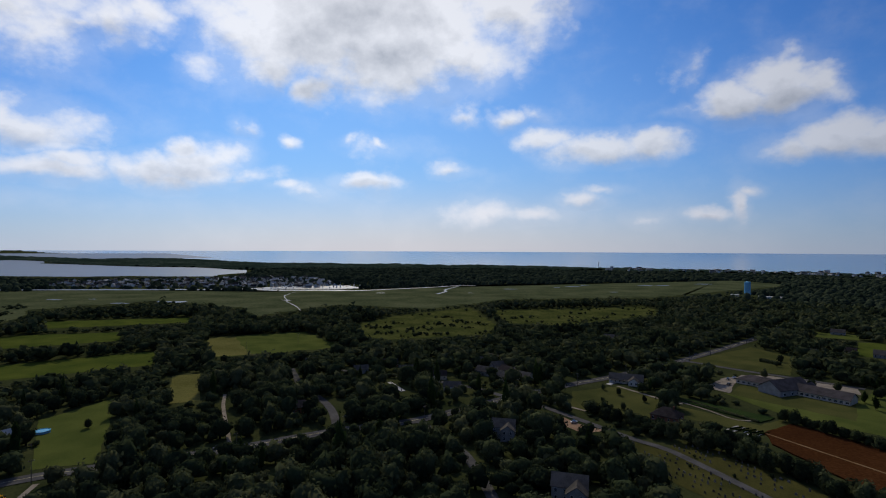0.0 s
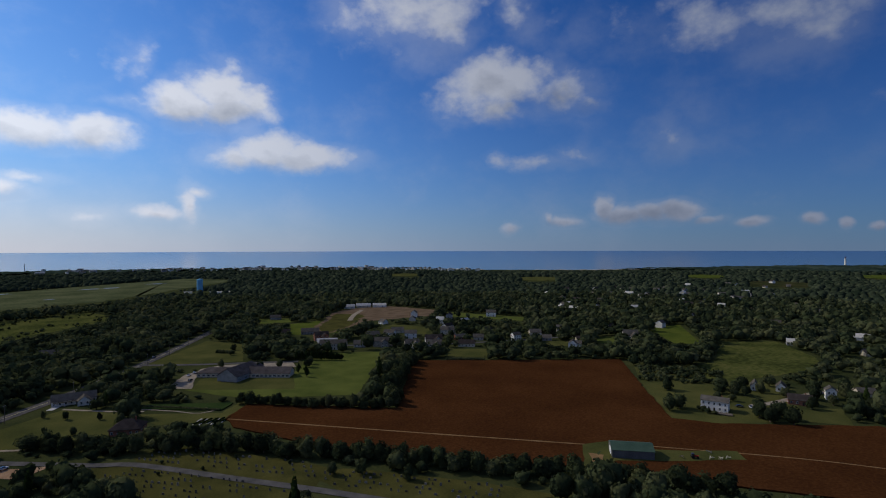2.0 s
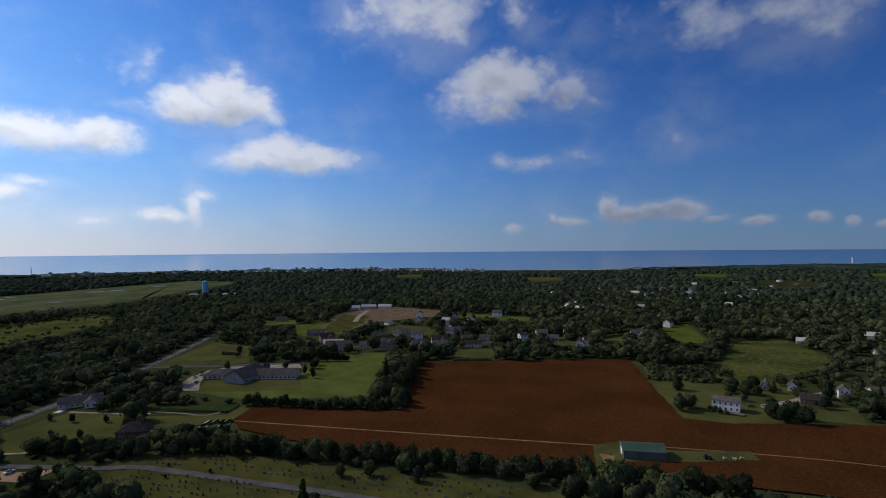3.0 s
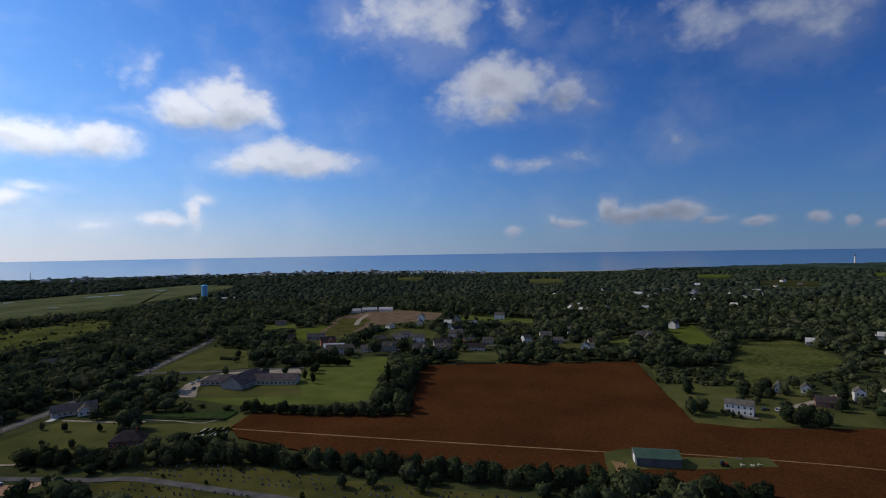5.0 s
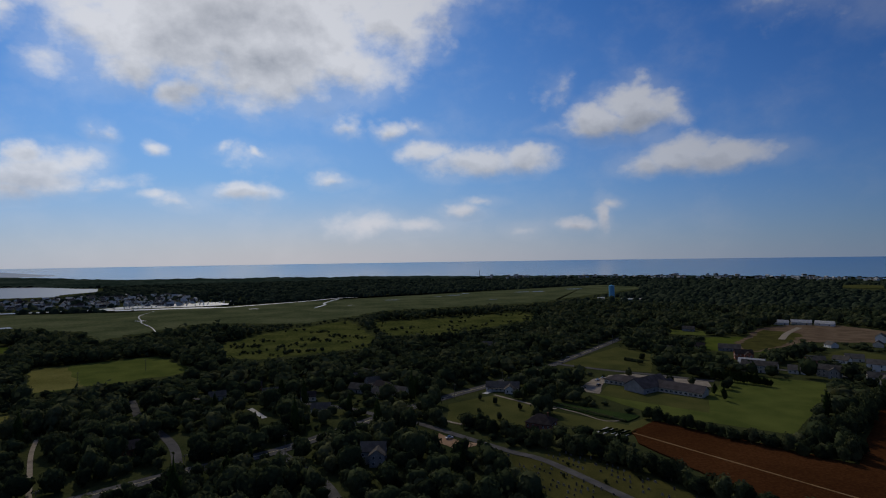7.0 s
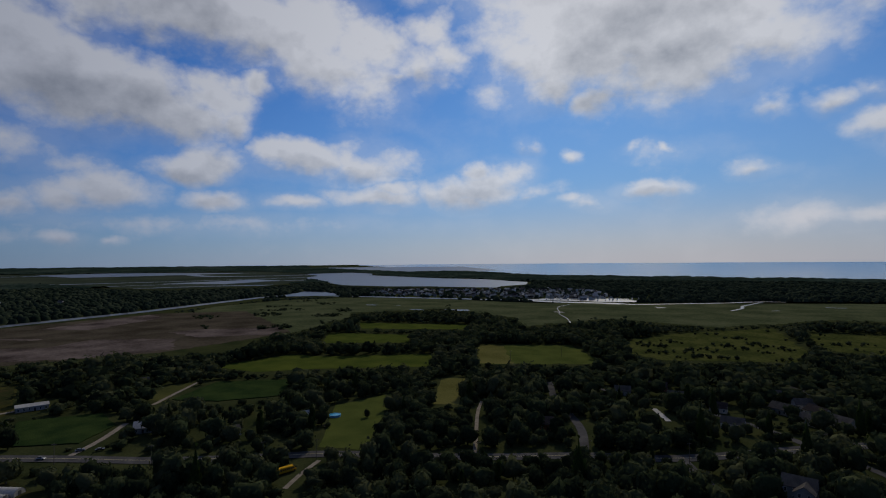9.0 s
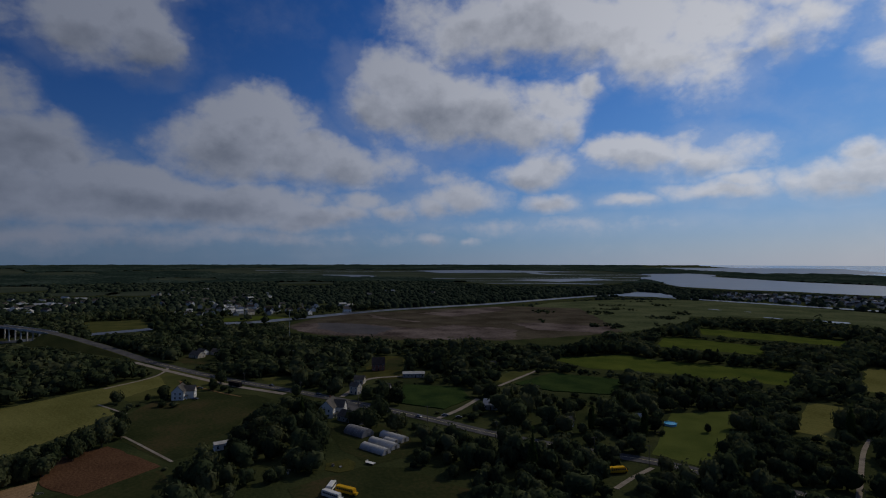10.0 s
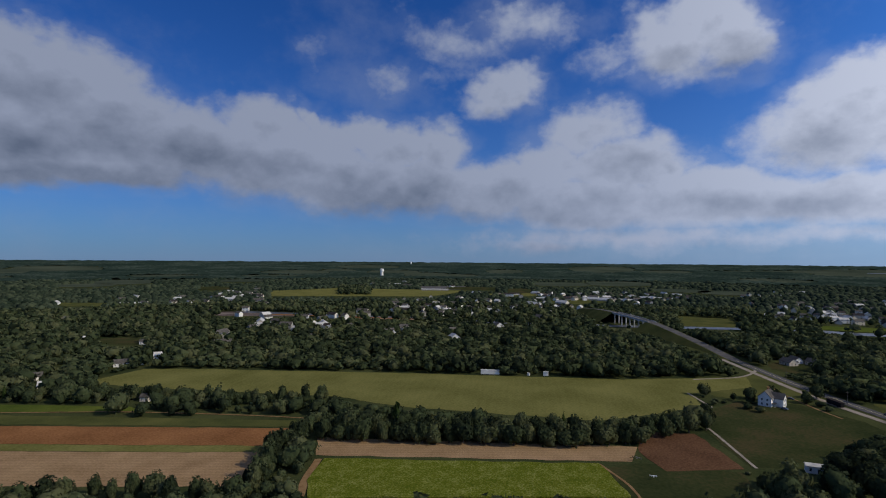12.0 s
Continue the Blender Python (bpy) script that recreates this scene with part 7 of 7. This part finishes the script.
# deck of the farmhouse by the crop
deck = thing("deck", pose(349.5, 71, 0.12, 0, 0, -86), "grey wooden deck with a railing behind the farmhouse", "deck")
bm = bmesh.new()
box(bm, -5, 5, -2.2, 2.2, 0.5, 0.7)
part("floor", bm, POLEWOOD, deck)
for k in range(9):
    bm = bmesh.new()
    q = -4.9 + k * 9.8 / 8
    box(bm, q - 0.05, q + 0.05, -2.2, -2.1, 0, 1.7)
    part("post", bm, POLEWOOD, deck)
bm = bmesh.new()
box(bm, -5, 5, -2.22, -2.08, 1.7, 1.78)
part("rail", bm, POLEWOOD, deck)


# boats in the marina
_bm = bmesh.new()
_rows = []
for px, hw, zk in ((-4, 1.2, 0.0), (0, 1.4, -0.1), (3, 0.9, 0.1), (4.6, 0.06, 0.5)):
    _rows.append([_bm.verts.new((px, -hw, 0.9 + zk)), _bm.verts.new((px, -hw * 0.6, 0)), _bm.verts.new((px, hw * 0.6, 0)), _bm.verts.new((px, hw, 0.9 + zk))])
for p, q in zip(_rows, _rows[1:]):
    for k in range(3):
        _bm.faces.new((p[k], p[k + 1], q[k + 1], q[k]))
    _bm.faces.new((p[3], p[0], q[0], q[3]))
_bm.faces.new(_rows[0])
bmesh.ops.recalc_face_normals(_bm, faces=_bm.faces[:])
HULL = bm_mesh("hull", _bm, WHITE)
_bm = bmesh.new()
box(_bm, -1.8, 1.2, -0.8, 0.8, 0.85, 2.2)
BOATCABIN = bm_mesh("cabin", _bm, TRIM)
_bm = bmesh.new()
tube(_bm, (0, 0, 2.2), (0, 0, 10.5), 0.09, 0.06, 5)
MASTMESH = bm_mesh("mast", _bm, PALEROOF)
br = random.Random(4)
for row in range(6):
    for k in range(12):
        if br.random() < 0.2:
            continue
        x, y = -480 + k * 17 + row * 5, 1290 + row * 18 + k * 4 + br.uniform(-3, 3)
        ob = thing("boat", pose(x, y, 0.3, 0, 0, 100 + br.uniform(-12, 12)), "white motor boat moored in the marina", "boat", "boats in the marina")
        s = Matrix.Scale(br.uniform(0.9, 1.5), 4)
        piece("hull", HULL, ob, s), piece("cabin", BOATCABIN, ob, s)
        if br.random() < 0.35:
            piece("mast", MASTMESH, ob, s)
HOUSES_AT.append((-400, 1340, 95))

# headstones in rows
_stones = []
for k, (w, h) in enumerate(((0.95, 1.1), (1.35, 0.95), (0.8, 1.4))):
    _bm = bmesh.new()
    prof = [(-w / 2, 0.12), (-w / 2, h * 0.8), (-w * 0.32, h * 0.96), (0, h), (w * 0.32, h * 0.96), (w / 2, h * 0.8), (w / 2, 0.12)]
    _a, _b = [[_bm.verts.new((px, s, pz)) for px, pz in prof] for s in (-0.1, 0.1)]
    for q in range(7):
        _bm.faces.new((_a[q], _a[(q + 1) % 7], _b[(q + 1) % 7], _b[q]))
    _bm.faces.new(_a[::-1]), _bm.faces.new(_b)
    box(_bm, -w / 2 - 0.12, w / 2 + 0.12, -0.22, 0.22, -0.02, 0.12)
    bmesh.ops.recalc_face_normals(_bm, faces=_bm.faces[:])
    _stones.append(bm_mesh("headstone", _bm, STONE))
sr = random.Random(12)
count = 0
for poly, base, d1, nr, nc in (([(108, 281), (128, 275), (146, 234), (157, 195), (138, 186), (125, 220), (105, 272)], (104, 284), (0.42, -0.907), 9, 34), ([(87, 285), (103, 269), (123, 217), (132, 186), (118, 186), (90, 236)], (74, 280), (0.42, -0.907), 9, 34), ([(145, 196), (160, 191), (176, 155), (186, 133), (194, 102), (170, 120), (143, 166)], (138, 198), (0.42, -0.907), 9, 30)):
    for a in range(nr):
        for c in range(nc):
            x = base[0] + d1[0] * c * 3.1 + 0.907 * a * 4.4 + sr.uniform(-0.3, 0.3)
            y = base[1] + d1[1] * c * 3.1 + 0.42 * a * 4.4 + sr.uniform(-0.3, 0.3)
            if sr.random() < 0.42 or count > 285 or not inside(np.array([x]), np.array([y]), poly)[0]:
                continue
            count += 1
            ob = new("headstone", _stones[sr.randrange(3)])
            ob.matrix_basis = pose(x, y, 0.13, 0, 0, 115 + sr.uniform(-5, 5)) @ Matrix.Scale(sr.uniform(0.75, 1.0), 4)
            tagged(ob, "grey granite headstone standing in cemetery grass", "headstone", "headstones in rows")

# nursery tunnels of dark rows beside the track
for k in range(5):
    ob = thing("plant_bed", pose(154 + k * 2.6, 306 - k * 2.2, 0.13, 0, 0, 20), "low row of potted nursery plants", "plant bed", "nursery rows")
    bm = bmesh.new()
    for i in range(10):
        bmesh.ops.create_icosphere(bm, subdivisions=1, radius=0.55, matrix=Matrix.Translation((i * 1.0 - 5, random.uniform(-0.2, 0.2), 0.45)))
    part("foliage", bm, PINE, ob)


# utility poles along the road
implement(-257, -37, 30, RUBBER, "dark farm implement on the pasture")
implement(-258, -35, 70, STONE, "grey farm implement on the pasture")
implement(-239, -24, 110, TRIM, "pale harrow standing on the pasture")


def pole(x, y, turn):
    ob = thing("utility_pole", pose(x, y, 0, 0, 0, turn), "weathered wooden utility pole with a crossarm", "utility pole", "poles along the road")
    bm = bmesh.new()
    tube(bm, (0, 0, 0), (0, 0, 10.5), 0.17, 0.11, 7)
    part("shaft", bm, POLEWOOD, ob)
    bm = bmesh.new()
    box(bm, -1.2, 1.2, -0.07, 0.07, 9.6, 9.78)
    part("crossarm", bm, POLEWOOD, ob)
    for s in (-1, 0, 1):
        bm = bmesh.new()
        tube(bm, (s, 0, 9.78), (s, 0, 10.0), 0.06, 0.04, 6)
        part("insulator", bm, PALEROOF, ob)


for p in smooth_line(MAIN, 42)[2:26:1]:
    pole(p.x + 4.5, p.y - 5.5, 50)

for x, y in ((-204, 506), (-170, 556), (-238, 500)):
    pole(x, y, 30)

# ---- trees of their own ----
tree_row([(79, 334), (102, 299), (119, 279), (139, 252), (159, 217), (178, 182), (194, 143), (212, 104), (238, 52)], 4.4, 4.7, 8.5, "broad", "broadleaf tree in the hedgerow beside the crop", "hedgerow trees", 2.6)
tree_row([(189, 319), (204, 291), (222, 259), (238, 237)], 5.0, 3.8, 7.5, "broad", "broadleaf tree in the hedge behind the school lawn", "school hedge trees", 1.5)
tree_row([(246, 240), (262, 262), (302, 287), (350, 314)], 7.5, 4.6, 11.0, "broad", "tall broadleaf tree beside the school lawn", "tree belt", 3.5, 1)
tree_row([(-196, -181), (-212, -148), (-235, -110), (-258, -73), (-281, -42)], 6.0, 5.2, 11.0, "broad", "tall dark tree in a dense row", "tree row", 2.8)
tree_row([(-205, -183), (-222, -150), (-245, -112), (-268, -76), (-290, -42), (-312, -28), (-326, -16)], 6.4, 4.9, 11.5, "broad", "broadleaf tree in a dense row", "tree row by the hay field", 3.2)
tree_row([(-133, -158), (-150, -172), (-166, -183), (-190, -192)], 5.5, 3.8, 10.0, "broad", "bushy tree in the hedge between fields", "field hedge trees", 2.5, 1)
tree_row([(-129, -423), (-161, -377), (-189, -322), (-215, -275), (-247, -238)], 7.0, 4.2, 10.0, "broad", "broadleaf tree in the field hedge", "far hedge trees", 2.5)
tree_row([(-62, -232), (-92, -204), (-111, -177), (-124, -154)], 6.0, 4.0, 9.0, "broad", "bushy tree below the stubble field", "near hedge trees", 3.0)
tree_row([(294, 403), (318, 371)], 2.2, 3.4, 9.0, "pine", "dark dense cedar in a clipped row", "cedar row", 0.4)
for x, y, h in ((264, 361, 9.5), (259, 345, 10.0), (267, 356, 7.0)):
    tree(x, y, 2.8, h, "pine", "dark conical evergreen on the school lawn")
for x, y, w, h in ((101, 386, 1.6, 4.5), (108, 372, 1.8, 5.0), (101, 338, 1.8, 5.0), (92, 352, 1.4, 4.0), (120, 356, 1.5, 4.5), (388, 113, 4.6, 9.5), (339, 99, 4.2, 9.0), (347, 95, 4.4, 9.5), (356, 53, 5.6, 11), (362, 44, 5.0, 10), (350, 47, 4.5, 9), (403, 67, 3.0, 7), (352, 36, 5.0, 10), (-415, -27, 4.2, 9), (-412, -8, 2.0, 5), (-452, 40, 5.0, 10), (-432, 34, 4.8, 8.5), (-425, 14, 5.2, 10), (-410, 2, 4.0, 8), (-424, 1, 4.2, 8), (-393, 2, 3.6, 4.6), (-388, 9, 3.2, 3.8), (-340, -16, 5.5, 13), (-259, 27, 6.5, 12), (-250, 20, 5.0, 9), (-311, 128, 8.5, 13.5), (-270, 40, 5.5, 10), (-280, 60, 7, 12), (-300, 64, 7, 12), (270, 470, 2.2, 5), (285, 490, 3, 6), (255, 400, 2.6, 6), (268, 392, 2.6, 6), (238, 430, 3.0, 6.5), (282, 372, 3.5, 7), (290, 380, 3.2, 7), (-212, 262, 1.6, 3), (-205, 290, 2.0, 5)):
    tree(x, y, w, h)
for x, y, w, h in ((350, 82, 2.0, 3.4), (347, 79, 1.8, 3.0), (347, 75, 1.6, 2.6), (352, 85, 1.5, 2.6)):
    tree(x, y, w, h, label="dark bush in front of the farmhouse")
for x, y, w, h in ((418, 60, 3.5, 8), (422, 72, 4.0, 9), (441, 58, 3.8, 8.5), (415, 46, 3.0, 7), (394, 30, 3.5, 8), (420, 30, 4.2, 9), (438, 14, 4.5, 10), (440, 32, 4.0, 9), (412, 20, 3.0, 7), (456, 16, 4.5, 10), (379, 80, 2.6, 6), (384, 72, 2.2, 5), (366, 106, 1.8, 4), (404, 74, 5.0, 9), (412, 84, 4.6, 8.5), (399, 82, 4.0, 8)):
    tree(x, y, w, h, label="broadleaf garden tree near the houses")
for x, y, w, h in ((128, 262, 1.0, 2.4), (136, 240, 1.0, 2.2), (148, 215, 0.9, 2.0), (112, 262, 0.8, 1.8), (120, 240, 0.9, 2.0), (105, 250, 0.8, 1.8), (160, 180, 2.6, 6), (152, 190, 2.4, 6), (168, 160, 2.6, 6.5)):
    tree(x, y, w, h, "broad", "small clipped tree among the headstones")


def hedge(a, c, width, height, label):
    """A clipped hedge of small leafy clumps along a line."""
    run = Vector((c[0] - a[0], c[1] - a[1], 0))
    ob = thing("hedge", pose(a[0], a[1], 0), label, "hedge")
    r = np.random.default_rng(int(abs(a[0])))
    n = max(2, int(run.length / 1.1))
    vs, ts, base = [], [], 0
    for k in range(n):
        v, t = NEAR[k % len(NEAR)]
        p = run * ((k + 0.5) / n)
        s = r.uniform(0.9, 1.1)
        vs.append(v * np.array([width * s, width * s, height * s / 1.5]) + np.array([p.x, p.y, 0]))
        ts.append(t + base)
        base += len(v)
    me = np_mesh("foliage", np.concatenate(vs), np.concatenate(ts))
    me.polygons.foreach_set("use_smooth", np.ones(len(me.polygons), dtype=bool))
    me.materials.append(LEAF)
    piece("foliage", me, ob, Matrix.Identity(4))
    LINES.append((np.array([a, c], float), width, False))


for a, c, w, h in (((146, 363), (172, 317), 1.2, 1.6), ((268, 491), (276, 475), 1.8, 3.4), ((373, 296), (392, 268), 1.5, 3.0)):
    hedge(a, c, w, h, "dark clipped hedge across the lawn")

for x, y in [(-293, 116), (-298, 110), (-279, 128), (-284, 45), (-294, 52), (-294, 58), (-277, 53), (-287, 60)]:
    tree(x, y, 5.5 + 0.4 * (x % 3), 11.5, label="large dark tree beside the farm road")

# ---- massed woods ----
wr = np.random.default_rng(21)
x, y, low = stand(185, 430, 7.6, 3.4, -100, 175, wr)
k = wr.uniform(0, 1, len(x)) < 0.03
q = 0.55 + 0.95 * wr.uniform(0, 1, len(x)) ** 1.4
hq = 1 + 0.25 * np.sin(x * 0.05) * np.sin(y * 0.043 + 1)
wood("woods", [trunked(s) for s in NEAR], x[~k], y[~k], 5.0 * q[~k] * low[~k] ** 0.5, 5.8 * q[~k] * hq[~k] * low[~k], 1.0 * q[~k] * low[~k], WOODS, "dense summer woods of mixed broadleaf trees", wr)
wood("evergreens", [trunked(s) for s in NEAR_PINE], x[k], y[k], 3.0 * q[k] * low[k] ** 0.5, 5.4 * q[k] * low[k], 1.2 * q[k] * low[k], PINE, "dark evergreens scattered through the woods", wr)
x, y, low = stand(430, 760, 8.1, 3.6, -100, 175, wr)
q = 0.55 + 1.0 * wr.uniform(0, 1, len(x)) ** 1.5
wood("woods", MIDDLE, x, y, 6.6 * q * low ** 0.5, 6.2 * q * low * (1 + 0.25 * np.sin(x * 0.04) * np.sin(y * 0.036)), 0.6 * q * low, WOODS, "dense woods of broadleaf trees between fields and houses", wr)
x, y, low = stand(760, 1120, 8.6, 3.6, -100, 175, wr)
q = 0.55 + 1.0 * wr.uniform(0, 1, len(x)) ** 1.4
wood("woods", FAR, x, y, 6.0 * q * low ** 0.5, 6.4 * q * low * (1 + 0.25 * np.sin(x * 0.03) * np.sin(y * 0.027)), 1.2 * q * low, WOODS, "far belt of dark green woods", wr)
for r0, r1, gap, wide_by in ((1120, 1800, 13.6, 7.2), (1800, 2600, 17.5, 9.5)):
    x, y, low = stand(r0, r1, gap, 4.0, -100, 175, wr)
    k = ~is_bay(x, y)
    x, y, low = x[k], y[k], low[k]
    q = 0.6 + 0.9 * wr.uniform(0, 1, len(x)) ** 1.4
    # these crowns carry distance haze in their colour
    wood("woods", CAPS, x, y, wide_by * q * low ** 0.5, 5.8 * q * low * (1 + 0.25 * np.sin(x * 0.03) * np.sin(y * 0.027)), 0.0 * q, WOODS_HAZED, "dark green woods spreading to the horizon", wr)
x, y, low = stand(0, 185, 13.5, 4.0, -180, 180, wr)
q = wr.uniform(0.8, 1.2, len(x))
wood("woods", [trunked(s) for s in MIDDLE], x, y, 5.6 * q, 6.0 * q, 1.0 * q, WOODS, "woods under the flight", wr)
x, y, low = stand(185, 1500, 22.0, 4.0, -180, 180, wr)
a = np.degrees(np.arctan2(-x, y))
k = (a < -100) | (a > 175)
wood("woods", FAR, x[k], y[k], np.full(k.sum(), 11.0), np.full(k.sum(), 8.0), np.full(k.sum(), 2.0), WOODS, "woods behind the flight", wr)

# shrubs on the marsh by the canal
OPEN = [(-975, 672), (-667, 501), (-585, 481), (-550, 537), (-592, 658), (-634, 765), (-976, 1154), (-1065, 1004), (-1058, 786)]
sx, sy = wr.uniform(-1000, -400, 4200), wr.uniform(380, 1100, 4200)
k = inside(sx, sy, OPEN) & (np.sin(sx * 0.031 + 1.3 * np.sin(sy * 0.02)) * np.sin(sy * 0.037 + 1 + np.sin(sx * 0.017)) > 0.55)
sx, sy = sx[k], sy[k]
q = wr.uniform(0.3, 1.2, len(sx))
wood("shrubs", FAR, sx, sy, 5.0 * q, 2.6 * q, 0.1 * q, WOODS, "dark shrubs scattered over the marsh", wr)

# the wood block on the airfield
sx, sy = wr.uniform(-1380, -1020, 900), wr.uniform(-1260, -920, 900)
k = inside(sx, sy, [(-1044, -999), (-1097, -936), (-1360, -1165), (-1292, -1241)])
q = wr.uniform(0.8, 1.3, 900)[k]
wood("woods", FAR, sx[k], sy[k], 7.5 * q, 8.0 * q, 0.5 * q, WOODS, "dark block of trees on the airfield grass", wr)

# shrubs in the rough meadows
r0 = wr.uniform(0, 1, (2, 2600))
sx, sy = -150 + 480 * r0[0], 580 + 380 * r0[1]
k = inside(sx, sy, [(-130, 640), (-100, 770), (10, 880), (44, 709), (36, 629), (-78, 590)]) | (inside(sx, sy, [(49, 871), (319, 950), (321, 852), (135, 705), (64, 726)]) & (wr.uniform(0, 1, 2600) < 0.7))
k &= np.sin(sx * 0.06 + 1.6 * np.sin(sy * 0.045)) * np.sin(sy * 0.08 + 1.4 * np.sin(sx * 0.05)) > 0.38
sx, sy = sx[k], sy[k]
q = wr.uniform(0.5, 1.2, len(sx))
wood("shrubs", MIDDLE, sx, sy, 2.8 * q, 2.3 * q, 0.1 * q, WOODS, "scattered dark shrubs in the rough meadow", wr)
sx, sy = wr.uniform(360, 480, 700), wr.uniform(60, 160, 700)
k = inside(sx, sy, [(400, 138), (445, 150), (475, 110), (455, 85), (420, 95)])
q = wr.uniform(0.4, 1.2, 700)[k]
wood("shrubs", MIDDLE, sx[k], sy[k], 2.8 * q, 2.4 * q, 0.1 * q, WOODS, "rough green shrubs beside the crop", wr)

# the far canopy, one uneven sheet, with distance haze in its colour
azs = np.concatenate([np.arange(-100, 175, 0.36), np.arange(175, 260, 1.6)])
rs = [2560.0]
while rs[-1] < 4940:
    rs.append(rs[-1] + max(13.0, rs[-1] * 0.0062))
rs = np.array(rs)
A, R = np.meshgrid(azs, rs, indexing="ij")
A = A + wr.uniform(-0.13, 0.13, A.shape)
R = R + wr.uniform(-4, 4, R.shape)
x, y = polar(A, np.minimum(R, 4955))
keep = free_of(x.ravel(), y.ravel(), 6.0).reshape(x.shape)
keep &= ~is_bay(x, y)
bumps = wr.uniform(1.0, 11.0, x.shape) + 2.0 * np.sin(x * 0.013) * np.sin(y * 0.011)
z = rise(x, y) + np.where(keep, bumps, 0.0) * np.clip(1.25 - np.hypot(x, y) / 6500, 0.4, 1)
m, n = x.shape
i, j = np.meshgrid(np.arange(m), np.arange(n - 1), indexing="ij")
a, b = (i * n + j).ravel(), (((i + 1) % m) * n + j).ravel()
kf = keep.ravel()
ok = (kf[a].astype(int) + kf[a + 1] + kf[b] + kf[b + 1]) >= 3
a, b = a[ok], b[ok]
me = np_mesh("far_woods", np.stack([x, y, z], -1).reshape(-1, 3), np.concatenate([np.stack([a, b, b + 1], -1), np.stack([a, b + 1, a + 1], -1)]))
me.materials.append(CANOPY_HAZED)
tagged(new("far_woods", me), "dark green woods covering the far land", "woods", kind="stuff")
